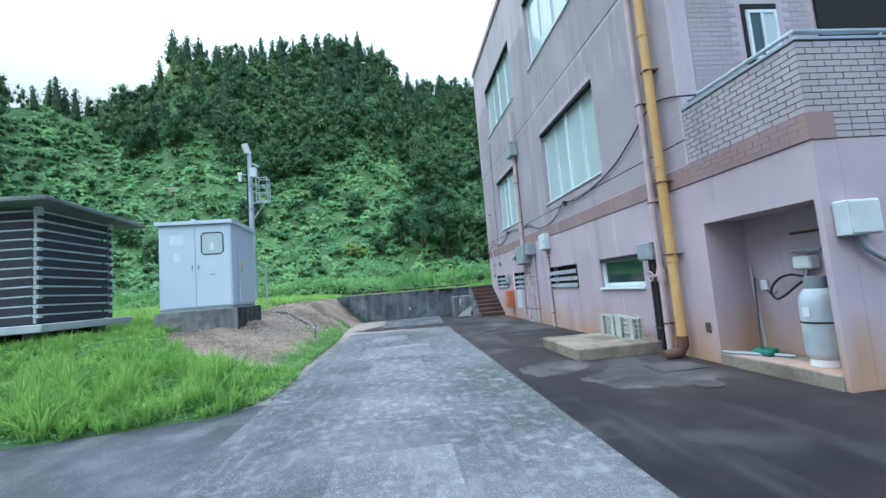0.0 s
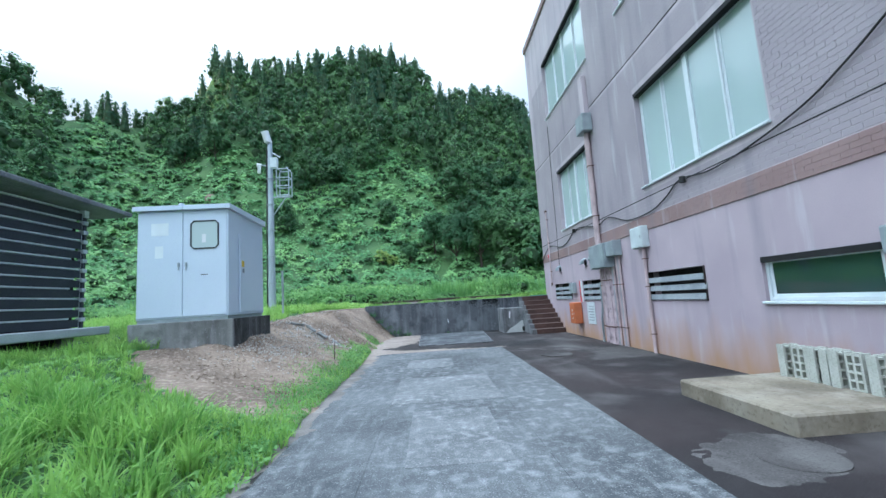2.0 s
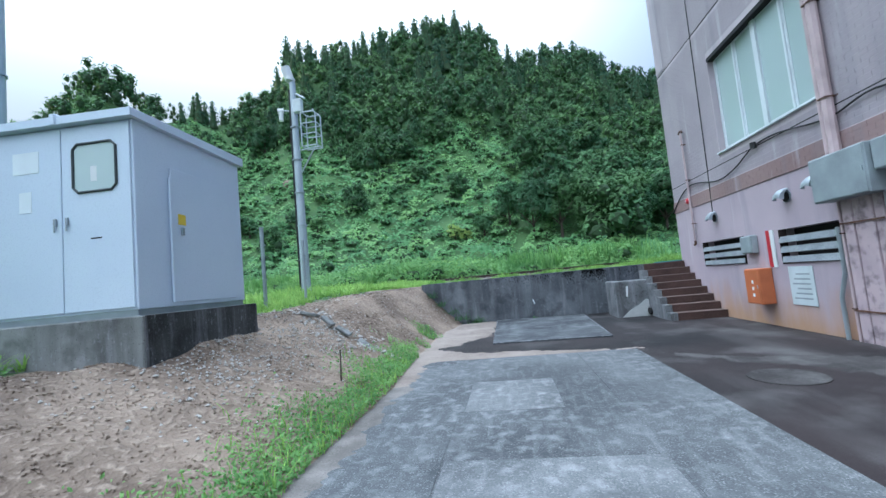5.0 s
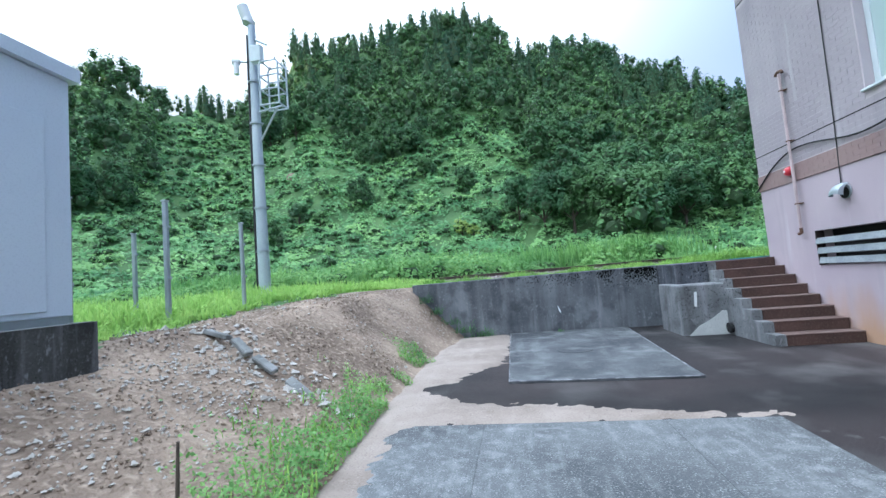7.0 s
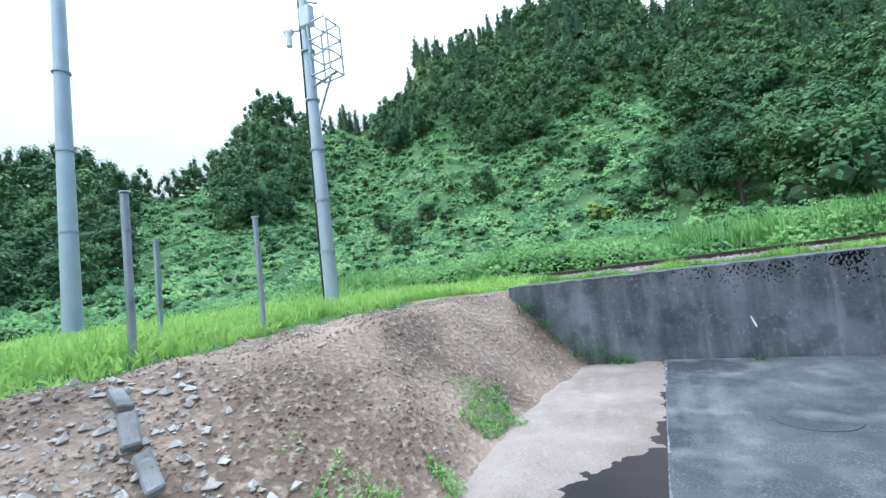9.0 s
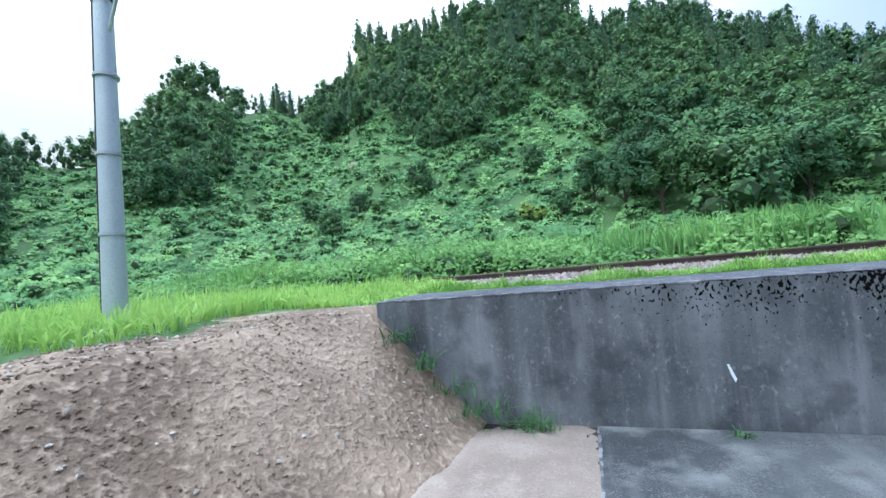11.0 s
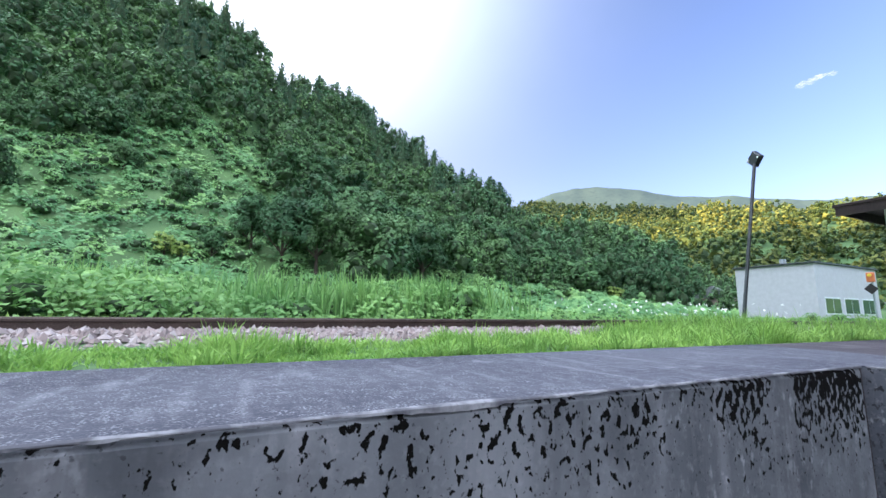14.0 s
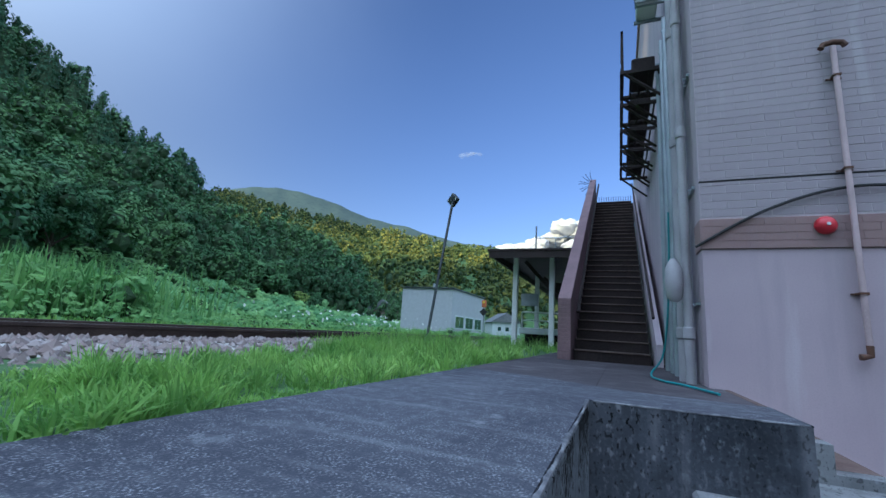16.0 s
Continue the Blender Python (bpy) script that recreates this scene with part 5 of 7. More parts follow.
# ---- slatted shed ----
def shed():
    s = thing("slatted_shed", (-6.9, 11.3, 1.0), "open shed of charcoal slats on a raised deck", "shed")
    x0, x1, y0, y1, z0, z1 = -8.6, -5.4, 10.1, 12.4, 1.30, 3.86
    part("deck", Shape().box(x0 - 0.3, x1 + 0.35, y0 - 0.35, y1 + 0.45, 1.12, 1.30, 0.02), M_LATH, s, "weathered grey deck edge")
    for x in (x0 + 0.3, x1 - 0.2):
        for y in (y0 + 0.2, y1 - 0.2):
            part("footing", Shape().box(x - 0.15, x + 0.15, y - 0.15, y + 0.15, 0.2, 1.12), M_BASE, s)
    part("roof", Shape().box(x0 - 0.5, x1 + 0.55, y0 - 0.5, y1 + 0.8, -0.05, 0.05, 0.015).moved(Matrix.Translation((0, 0, 3.98)) @ Matrix.Translation((-7, 11.3, 0)) @ Matrix.Rotation(radians(-1.5), 4, "X") @ Matrix.Translation((7, -11.3, 0))), M_ROOF, s, "flat grey weathered roof")
    k = 12
    pitch = (z1 - z0) / k
    for x in (x0 - 0.06, x1 - 0.03):
        for y in (y0 - 0.06, y1 - 0.03):
            post = part("post", Shape().box(x + 0.02, x + 0.09, y + 0.02, y + 0.09, z0, z1 + 0.08, 0.006), M_SLAT, s, "dark notched corner post")
            for i in range(k):
                z = z0 + i * pitch + 0.02
                part("lath_end", Shape().box(x - 0.012, x + 0.108, y - 0.012, y + 0.108, z + pitch * 0.55, z + pitch * 0.95, 0.004).box(x - 0.004, x + 0.045, y - 0.004, y + 0.045, z, z + pitch * 0.5, 0.004), M_LATH, post, "pale lath end")
            part("capital", Shape().box(x - 0.015, x + 0.115, y - 0.015, y + 0.115, z1 - 0.12, z1 + 0.08, 0.008), M_LATH, post)
    for i in range(k):
        z = z0 + i * pitch + 0.02
        part("slat", Shape().box(x1 + 0.003, x1 + 0.028, y0 + 0.055, y1 - 0.045, z, z + pitch * 0.74, 0.003), M_SLAT, s)
        part("slat", Shape().box(x0 + 0.055, x1 - 0.045, y0 - 0.028, y0 - 0.003, z, z + pitch * 0.74, 0.003), M_SLAT, s)
        part("lath", Shape().box(x1 - 0.03, x1 + 0.036, y0 + 0.1, y1 - 0.30 + 0.1 * (i % 3), z + pitch * 0.78, z + pitch * 0.95, 0.003), M_LATH, s, "pale lath in the gap")
        part("lath", Shape().box(x0 + 0.1, x1 - 0.1, y0 - 0.036, y0 + 0.03, z + pitch * 0.78, z + pitch * 0.95, 0.003), M_LATH, s, "pale lath in the gap")
    # near-black boards added to paint the dim interior behind the slats
    part("interior_shade", Shape().box(x1 - 0.09, x1 - 0.06, y0 + 0.1, y1 - 0.1, z0, z1 - 0.35).box(x0 + 0.1, x1 - 0.1, y0 + 0.06, y0 + 0.09, z0, z1 - 0.35), M_DARK, s, "near-black boards for the shade inside the shed")
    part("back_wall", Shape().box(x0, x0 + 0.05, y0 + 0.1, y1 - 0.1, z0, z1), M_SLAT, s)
    # near-black block added to paint the shade under the deck
    part("underside_shade", Shape().box(x0, x1 - 0.2, y0 + 0.25, y1 - 0.2, 0.2, 1.115), M_DARK, s)
    return s


shed()


# ---- transformer cubicle ----
def cubicle():
    c = thing("electrical_cubicle", (-2.9, 13.0, 1.0), "pale blue-grey steel electrical cubicle on a concrete base", "electrical cabinet")
    W, D, H = 1.81, 2.15, 2.24
    m = Matrix.Translation((-3.69, 11.67, 0)) @ Matrix.Rotation(radians(3.4), 4, "Z")
    zb = 1.37
    part("base", Shape().box(-0.10, W + 0.12, -0.10, D + 0.12, 0.60, 1.30, 0.015).moved(m), M_BASE, c, "stained concrete base")
    part("base_side", Shape().box(W + 0.118, W + 0.126, -0.06, D + 0.12, 0.60, 1.296, 0.003).moved(m), M_BASE_DARK, c, "dark streaked side of the base")
    part("sill", Shape().box(0.02, W - 0.02, 0.01, D - 0.02, 1.30, zb + 0.005).moved(m), M_STEEL, c)
    part("body", Shape().box(0, W, 0, D, zb, zb + H, 0.008).moved(m), M_CUBICLE, c)
    roof = Shape().add([(-0.06, -0.10, zb + H + 0.10), (W + 0.06, -0.10, zb + H + 0.10), (W + 0.06, D + 0.06, zb + H + 0.14), (-0.06, D + 0.06, zb + H + 0.14),
                        (-0.06, -0.10, zb + H + 0.005), (W + 0.06, -0.10, zb + H + 0.005), (W + 0.06, D + 0.06, zb + H + 0.005), (-0.06, D + 0.06, zb + H + 0.005)],
                       [(0, 1, 2, 3), (7, 6, 5, 4), (0, 4, 5, 1), (1, 5, 6, 2), (2, 6, 7, 3), (3, 7, 4, 0)]).moved(m)
    part("roof", roof, M_CUBICLE, c)
    part("roof_rib", Shape().box(W / 2 - 0.05, W / 2 + 0.03, -0.115, 0.02, zb + H - 0.0, zb + H + 0.135, 0.01).moved(m), M_CUBICLE, c)
    for k, (a, b) in enumerate(((0.03, W * 0.50 - 0.006), (W * 0.50 + 0.006, W - 0.03))):
        d = part("door", Shape().box(a, b, -0.022, -0.001, zb + 0.03, zb + H - 0.03, 0.006).moved(m), M_CUBICLE, c)
        hx = b - 0.07 if k == 0 else a + 0.07
        part("handle", Shape().box(hx - 0.018, hx + 0.018, -0.05, -0.0225, zb + 1.05, zb + 1.14, 0.006).tube([(hx, -0.045, zb + 1.06), (hx, -0.05, zb + 0.98)], 0.009, 8).moved(m), M_STEEL, d, "small chrome handle")
        if k == 0:
            part("notice", Shape().box(0.28, 0.62, -0.026, -0.0225, zb + 1.72, zb + 1.98).moved(m), M_NOTICE, d, "faded white notice")
            part("notice", Shape().box(0.36, 0.52, -0.026, -0.0225, zb + 1.25, zb + 1.50).moved(m), M_NOTICE, d, "faded white notice")
        else:
            o = Shape()
            wx0, wx1, wz0, wz1 = W * 0.5 + 0.16, W - 0.20, zb + 1.42, zb + 2.0
            pts = [(wx0 + 0.06, wz0), (wx1 - 0.06, wz0), (wx1, wz0 + 0.06), (wx1, wz1 - 0.06), (wx1 - 0.06, wz1), (wx0 + 0.06, wz1), (wx0, wz1 - 0.06), (wx0, wz0 + 0.06)]
            o.tube([(x, -0.028, z) for x, z in pts + pts[:2]], 0.016, 8, None, False)
            part("window_seal", o.moved(m), M_GREYSEAL, d, "black rubber window gasket")
            n = len(pts)
            part("pane", Shape().add([(x, -0.0245, z) for x, z in pts], [tuple(range(n))]).moved(m), M_PANE, d)
            part("meter", Shape().box(wx0 + 0.22, wx0 + 0.30, -0.0275, -0.0255, wz0 + 0.12, wz0 + 0.30).moved(m), M_WHITE, d)
            part("slot", Shape().box(wx0 + 0.2, wx0 + 0.34, -0.026, -0.0225, zb + 0.86, zb + 0.875).moved(m), M_DARK, d)
    sd = part("side_door", Shape().box(W + 0.001, W + 0.02, 0.55, D - 0.25, zb + 0.05, zb + H - 0.45, 0.006).moved(m), M_CUBICLE, c)
    part("hinge_rail", Shape().tube([(W + 0.03, 0.52, zb + 0.05), (W + 0.03, 0.52, zb + 1.65)], 0.018, 8).moved(m), M_CUBICLE, sd)
    part("handle", Shape().box(W + 0.021, W + 0.05, 0.70, 0.74, zb + 0.92, zb + 1.02).moved(m), M_STEEL, sd)
    part("warning_label", Shape().box(W + 0.021, W + 0.025, 0.66, 0.80, zb + 1.06, zb + 1.20).moved(m), M_YELLOW, sd, "yellow warning label")
    return c


cubicle()


# ---- poles and posts ----
def camera_pole():
    px, py, z0, z1 = -4.12, 20.3, 1.2, 8.45
    p = thing("monitoring_pole", (px, py, z0), "pale steel pole with instruments and a service cage", "pole")
    part("shaft", Shape().tube([(px, py, z0), (px, py, 5.0), (px, py, z1)], 0.15, 16, 0.095), M_POLE, p, "", True)
    for z in (2.5, 3.6, 4.7, 5.8, 6.9):
        part("clamp", Shape().lathe(px, py, [(0.158, z - 0.02), (0.158, z + 0.02)], 14).box(px + 0.13, px + 0.2, py - 0.01, py + 0.01, z - 0.01, z + 0.01), M_STEEL, p)
    part("cable", Shape().tube([(px - 0.17, py - 0.05, z0), (px - 0.15, py - 0.04, 5.0), (px - 0.12, py - 0.03, 8.2)], 0.03, 8), M_BLACK, p)
    part("head_camera", Shape().tube([(px - 0.08, py, 8.55), (px - 0.18, py - 0.08, 8.97)], 0.15, 14).tube([(px - 0.08, py - 0.02, 8.50), (px - 0.05, py, 8.60)], 0.16, 14), M_WHITE, p, "white cylindrical housing", True)
    part("arm", Shape().tube([(px, py, 8.10), (px + 0.45, py - 0.1, 7.80)], 0.03, 8).tube([(px, py, 7.45), (px - 0.45, py, 7.55)], 0.025, 8), M_STEEL, p)
    part("control_box", Shape().box(px + 0.08, px + 0.38, py - 0.28, py - 0.1, 7.30, 7.75, 0.02), M_WHITEBOX, p)
    part("side_camera", Shape().tube([(px - 0.35, py - 0.05, 7.50), (px - 0.52, py - 0.12, 7.50)], 0.08, 10).tube([(px - 0.42, py - 0.1, 7.45), (px - 0.42, py - 0.1, 7.15)], 0.07, 10), M_WHITE, p, "", True)
    cage = Shape()
    c = Vector((px + 0.62, py - 0.15, 6.1))
    for dx in (-0.25, 0.25):
        for dy in (-0.2, 0.2):
            cage.tube([c + Vector((dx, dy, 0)), c + Vector((dx, dy, 1.05)), c + Vector((dx * 0.7, dy, 1.18))], 0.022, 6)
    for z in (0.0, 0.4, 0.75, 1.12):
        f = 0.75 if z > 1 else 1
        cage.tube([c + Vector((a * f, b, z)) for a, b in ((-0.25, -0.2), (0.25, -0.2), (0.25, 0.2), (-0.25, 0.2), (-0.25, -0.2))], 0.02, 6)
    part("cage", cage, M_POLE, p, "tubular service cage")
    part("brace", Shape().tube([(px + 0.05, py, 6.1), (px + 0.85, py - 0.15, 6.1)], 0.03, 8).tube([(px + 0.08, py, 5.3), (px + 0.7, py - 0.15, 6.08)], 0.025, 8), M_POLE, p)
    return p


camera_pole()
tall = thing("utility_pole", (-16.5, 20.7, 1.2), "tall pale steel pole with a black riser cable", "pole")
part("shaft", Shape().tube([(-16.5, 20.7, 1.1), (-16.5, 20.7, 9.0), (-16.5, 20.7, 20.0)], 0.30, 18, 0.2), M_POLE, tall, "", True)
for z in (5, 8, 11):
    part("clamp", Shape().lathe(-16.5, 20.7, [(0.30, z - 0.03), (0.30, z + 0.03)], 16), M_STEEL, tall)


def fence_post(x, y, z0, z1, r=0.045, lean=0.0):
    t = thing("fence_post", (x, y, z0), "grey galvanised fence post standing in the grass", "post", "fence posts")
    part("tube", Shape().box(x - r, x + r, y - r, y + r, z0 - 0.15, z1, 0.012), M_STEEL, t)
    part("cap", Shape().box(x - r - 0.006, x + r + 0.006, y - r - 0.006, y + r + 0.006, z1, z1 + 0.02, 0.004), M_STEEL, t)
    for z in (z1 - 0.4, z0 + 0.6):
        part("clip", Shape().box(x + r, x + r + 0.03, y - 0.02, y + 0.02, z, z + 0.04), M_STEEL, t)


for q in ((-2.92, 16.0, 1.15, 2.9, 0.034), (-2.72, 17.45, 1.15, 2.72, 0.03), (-4.8, 17.3, 1.15, 2.72, 0.034), (-3.1, 14.75, 1.1, 2.75, 0.038)):
    fence_post(*q)
stub = thing("survey_stake", (0.0, 12.84, 0.15), "short dark weathered stake in the bank", "stake")
part("stake", Shape().tube([(0.0, 12.84, 0.05), (0.02, 12.85, 0.60)], 0.014, 8, 0.009), M_BARK, stub)
gutter = thing("drain_channel", (-0.8, 15.05, 0.7), "broken concrete channel half buried in the bank", "channel")
for i, (a, b) in enumerate((((-1.75, 15.3, 1.075), (-1.35, 15.18, 0.99)), ((-1.25, 15.14, 0.97), (-1.0, 15.04, 0.80)), ((-0.95, 15.06, 0.76), (-0.66, 14.98, 0.60)), ((-0.52, 15.0, 0.50), (-0.22, 14.93, 0.30)))):
    a, b = Vector(a) - Vector((0, 0, 0.035)), Vector(b) - Vector((0, 0, 0.035))
    d = b - a
    rot = d.to_track_quat("X", "Z").to_matrix().to_4x4()
    part("channel_piece", Shape().box(0, d.length, -0.045 - 0.012 * (i % 2), 0.055, -0.05, 0.012, 0.012).moved(Matrix.Translation(a) @ rot @ Matrix.Rotation(radians(14 * (i - 1)), 4, "X")), M_BASE, gutter)

# ---- railway ----
def rail(y, label):
    r = thing("railway_rail", (20, y, 1.36), label, "rail", "railway rails")
    z = 1.335
    prof = [(-0.06, 0), (0.06, 0), (0.06, 0.012), (0.012, 0.025), (0.012, 0.11), (0.033, 0.12), (0.033, 0.15), (0.026, 0.156), (-0.026, 0.156), (-0.033, 0.15), (-0.033, 0.12), (-0.012, 0.11), (-0.012, 0.025), (-0.06, 0.012)]
    n = len(prof)
    s = Shape().add([(-9.0, y + a, z + b) for a, b in prof] + [(140.0, y + a, z + b) for a, b in prof], [tuple(range(n)), tuple(reversed(range(n, 2 * n)))] + [(i, (i + 1) % n, n + (i + 1) % n, n + i) for i in range(n)])
    part("rail_bar", s, M_RAIL, r)
    part("rail_head", Shape().box(-9.0, 140.0, y - 0.02, y + 0.02, z + 0.155, z + 0.159), M_RAILTOP, r, "polished running surface")
    return r


rail(26.0, "brown steel railway rail on stone ballast")
rail(27.07, "brown steel railway rail on stone ballast")
bed = Shape()
prof = [(23.9, 1.22), (25.2, 1.335), (28.0, 1.335), (29.2, 1.22)]
bed.add([(x, y, z) for x in (-12.0, 160.0) for y, z in prof], [(0, 1, 5, 4), (1, 2, 6, 5), (2, 3, 7, 6)])
tagged(part("ballast_bed", bed, M_STONE), "low bank of stone ballast under the rails", "ballast", "", "structure")


def stones(name, n, place, size, mat, label, category):
    base = np.array([(1, 0, 0), (-1, 0, 0), (0, 1, 0), (0, -1, 0), (0, 0, 1), (0, 0, -1)], float)
    tri = np.array([(0, 2, 4), (2, 1, 4), (1, 3, 4), (3, 0, 4), (2, 0, 5), (1, 2, 5), (3, 1, 5), (0, 3, 5)])
    p = place(n)
    k = len(p)
    sc = size * rng.uniform(0.5, 1.5, (k, 1, 1)) * rng.uniform(0.6, 1.3, (k, 1, 3))
    jit = base[None] * sc + rng.normal(0, 0.18, (k, 6, 3)) * sc
    a = rng.uniform(0, 6.28, k)
    c, s = np.cos(a), np.sin(a)
    x = jit[..., 0] * c[:, None] - jit[..., 1] * s[:, None]
    y = jit[..., 0] * s[:, None] + jit[..., 1] * c[:, None]
    v = np.stack([x, y, jit[..., 2] * 0.8], -1) + p[:, None]
    f = (tri[None] + 6 * np.arange(k)[:, None, None]).reshape(-1, 3)
    bulk(name, v.reshape(-1, 3), f, mat, label, category)


def on_bed(n):
    x = np.concatenate([rng.uniform(-3, 14, int(n * 0.75)), rng.uniform(14, 50, n - int(n * 0.75))])
    y = rng.uniform(23.7, 28.6, n)
    z = np.interp(y, [23.9, 25.2, 28.0, 29.2], [1.25, 1.345, 1.345, 1.25])
    keep = (abs(y - 26) > 0.07) & (abs(y - 27.07) > 0.07)
    return np.stack([x, y, z], -1)[keep]


stones("ballast_stones", 16000, on_bed, 0.045, M_BALLAST, "angular grey-pink railway ballast stones", "ballast")


def on_bank(n):
    y = np.concatenate([rng.uniform(10.6, 20.4, n // 3), rng.normal(14.4, 0.6, n // 3), rng.normal(12.4, 0.6, n - 2 * (n // 3))])
    x = np.concatenate([rng.uniform(-2.8, 0.5, n // 3), rng.normal(-1.0, 0.5, n // 3), rng.normal(-1.2, 0.45, n - 2 * (n // 3))])
    keep = x < bank_edge(y) - 0.1
    x, y = x[keep], y[keep]
    return np.stack([x, y, terrain(x, y, False) + 0.01 + ruffle(x, y, 1.4, 3.1) * 0.07 + ruffle(x, y, 0.5, 9.1) * 0.06], -1)


stones("loose_stones", 1700, on_bank, 0.016, M_STONE, "small pebbles strewn over the bare soil", "pebbles")


def by_channel(n):
    t = rng.uniform(0, 1, n)
    x, y = -1.9 + 1.9 * t + rng.normal(0, 0.30, n), 15.35 - 0.5 * t + rng.normal(0, 0.28, n)
    keep = x < bank_edge(y) - 0.2
    x, y = x[keep], y[keep]
    return np.stack([x, y, terrain(x, y, False) + ruffle(x, y, 1.4, 3.1) * 0.07 + ruffle(x, y, 0.5, 9.1) * 0.06], -1)


stones("rubble", 130, by_channel, 0.042, M_STONE, "broken pale stones and rubble along the buried channel", "rubble")


def all_bank(n):
    y, x = rng.uniform(9.5, 20.5, n), rng.uniform(-3.0, 0.5, n)
    keep = bare(x, y) & (x < bank_edge(y) - 0.15)
    x, y = x[keep], y[keep]
    return np.stack([x, y, terrain(x, y, False) + ruffle(x, y, 1.4, 3.1) * 0.07 + ruffle(x, y, 0.5, 9.1) * 0.06], -1)


stones("soil_clods", 13000, all_bank, 0.013, M_SOIL, "crumbled clods of brown soil on the bank", "soil")

# ---- end wall and platform stair ----
for xx, rr, mat in ((7.55, 0.075, M_GREYPIPE), (7.30, 0.045, M_GREYPIPE), (8.3, 0.04, M_STEEL), (8.8, 0.035, M_STEEL), (9.4, 0.04, M_STEEL)):
    t = thing("drain_pipe", (xx, NY + 0.1, 1.32), "thick pinkish-grey service pipe up the end wall" if mat is M_GREYPIPE else "grey service pipe up the end wall", "pipe", "end wall pipes")
    part("tube", Shape().tube([(xx, NY + 0.1, 1.32), (xx, NY + 0.1, 6.0), (xx, NY + 0.1, 11.4 if rr > 0.04 else 6.2)], rr, 12), mat, t, "", True)
    for z in (1.75, 3.9, 5.3):
        if rr > 0.04:
            part("socket", Shape().lathe(xx, NY + 0.1, [(rr + 0.003, z), (rr + 0.012, z + 0.01), (rr + 0.012, z + 0.11), (rr + 0.003, z + 0.12)], 12), mat, t, "", True)
    for z in (2.1, 3.3, 4.6, 6.0, 7.4):
        if z < 6.1 or rr > 0.04:
            part("bracket", Shape().box(xx - rr - 0.05, xx + rr + 0.05, NY + 0.001, NY + 0.03, z - 0.015, z + 0.015).box(xx - 0.01, xx + 0.01, NY + 0.03, NY + 0.11 + rr, z - 0.012, z + 0.012), M_STEEL, t)
lampbox = thing("cable_joint_cover", (7.3, NY + 0.15, 2.1), "pale grey plastic cable joint cover tied to the pipe", "cover")
part("cover", Shape().lathe(7.28, NY + 0.22, [(0.04, 2.12), (0.07, 2.16), (0.085, 2.30), (0.08, 2.46), (0.03, 2.56)], 14), M_GREYPIPE, lampbox, "", True)
hose = thing("garden_hose", (7.9, 20.1, 1.33), "teal hose hanging down and trailing on the landing", "hose")
part("hose", Shape().tube(catmull([(7.75, NY + 0.2, 3.2), (7.78, NY + 0.22, 2.3), (7.9, NY + 0.28, 1.6), (7.8, NY + 0.42, 1.36), (7.2, NY + 0.38, 1.338), (6.8, NY + 0.2, 1.338), (6.3, NY - 0.05 + 0.1, 1.338)], 8, False), 0.011, 8), M_TEAL, hose, "", True)


def ac_rack(x0, x1, z):
    r = thing("equipment_rack", ((x0 + x1) / 2, NY + 0.35, z), "dark steel bracket rack with an outdoor unit", "rack", "end wall racks")
    part("frame", Shape().box(x0, x1, NY + 0.62, NY + 0.68, z, z + 0.06).box(x0, x0 + 0.06, NY + 0.002, NY + 0.62, z, z + 0.06).box(x1 - 0.06, x1, NY + 0.002, NY + 0.62, z, z + 0.06).box(x0, x0 + 0.04, NY + 0.62, NY + 0.66, z + 0.06, z + 0.8).box(x0, x1, NY + 0.62, NY + 0.66, z + 0.75, z + 0.8), M_DARKSTEEL, r)
    for x in (x0 + 0.03, x1 - 0.03):
        part("strut", Shape().tube([(x, NY + 0.6, z), (x, NY + 0.02, z - 0.5)], 0.025, 6), M_DARKSTEEL, r)
    part("unit", Shape().box(x0 + 0.1, x1 - 0.1, NY + 0.15, NY + 0.5, z + 0.065, z + 0.32, 0.02), M_DARKSTEEL, r)
    for k in range(4):
        part("grate_bar", Shape().box(x0 + 0.06, x1 - 0.06, NY + 0.08 + k * 0.14, NY + 0.11 + k * 0.14, z + 0.01, z + 0.045), M_DARKSTEEL, r)


for i in range(5):
    ac_rack(9.2 + i * 1.05, 10.05 + i * 1.05, 6.0)
ac = thing("outdoor_unit", (9.0, NY + 0.3, 6.9), "white air-conditioning outdoor unit on wall brackets", "air conditioner")
part("case", Shape().box(8.75, 9.35, NY + 0.12, NY + 0.42, 7.0, 7.62, 0.02), M_WHITE, ac)
part("fan_guard", Shape().tube([(9.05, NY + 0.422, 7.3), (9.05, NY + 0.435, 7.3)], 0.2, 16), M_GREYSEAL, ac)
part("bracket", Shape().box(8.78, 8.82, NY + 0.002, NY + 0.45, 6.95, 6.998).box(9.28, 9.32, NY + 0.002, NY + 0.45, 6.95, 6.998), M_STEEL, ac)
dish = thing("satellite_dish", (9.0, NY + 0.4, 7.0), "small white satellite dish on a wall arm", "dish")
part("bowl", Shape().lathe(0, 0, [(0.03, 0.0), (0.15, 0.02), (0.28, 0.08), (0.275, 0.09), (0.14, 0.035), (0.02, 0.012)], 20).moved(Matrix.Translation((8.9, NY + 0.45, 7.25)) @ Matrix.Rotation(radians(-70), 4, "Y")), M_WHITE, dish, "", True)
part("arm", Shape().tube([(8.95, NY + 0.01, 7.0), (8.95, NY + 0.42, 7.0), (8.93, NY + 0.44, 7.25)], 0.022, 8).tube([(8.9, NY + 0.45, 7.1), (8.55, NY + 0.5, 7.12)], 0.012, 6), M_STEEL, dish)


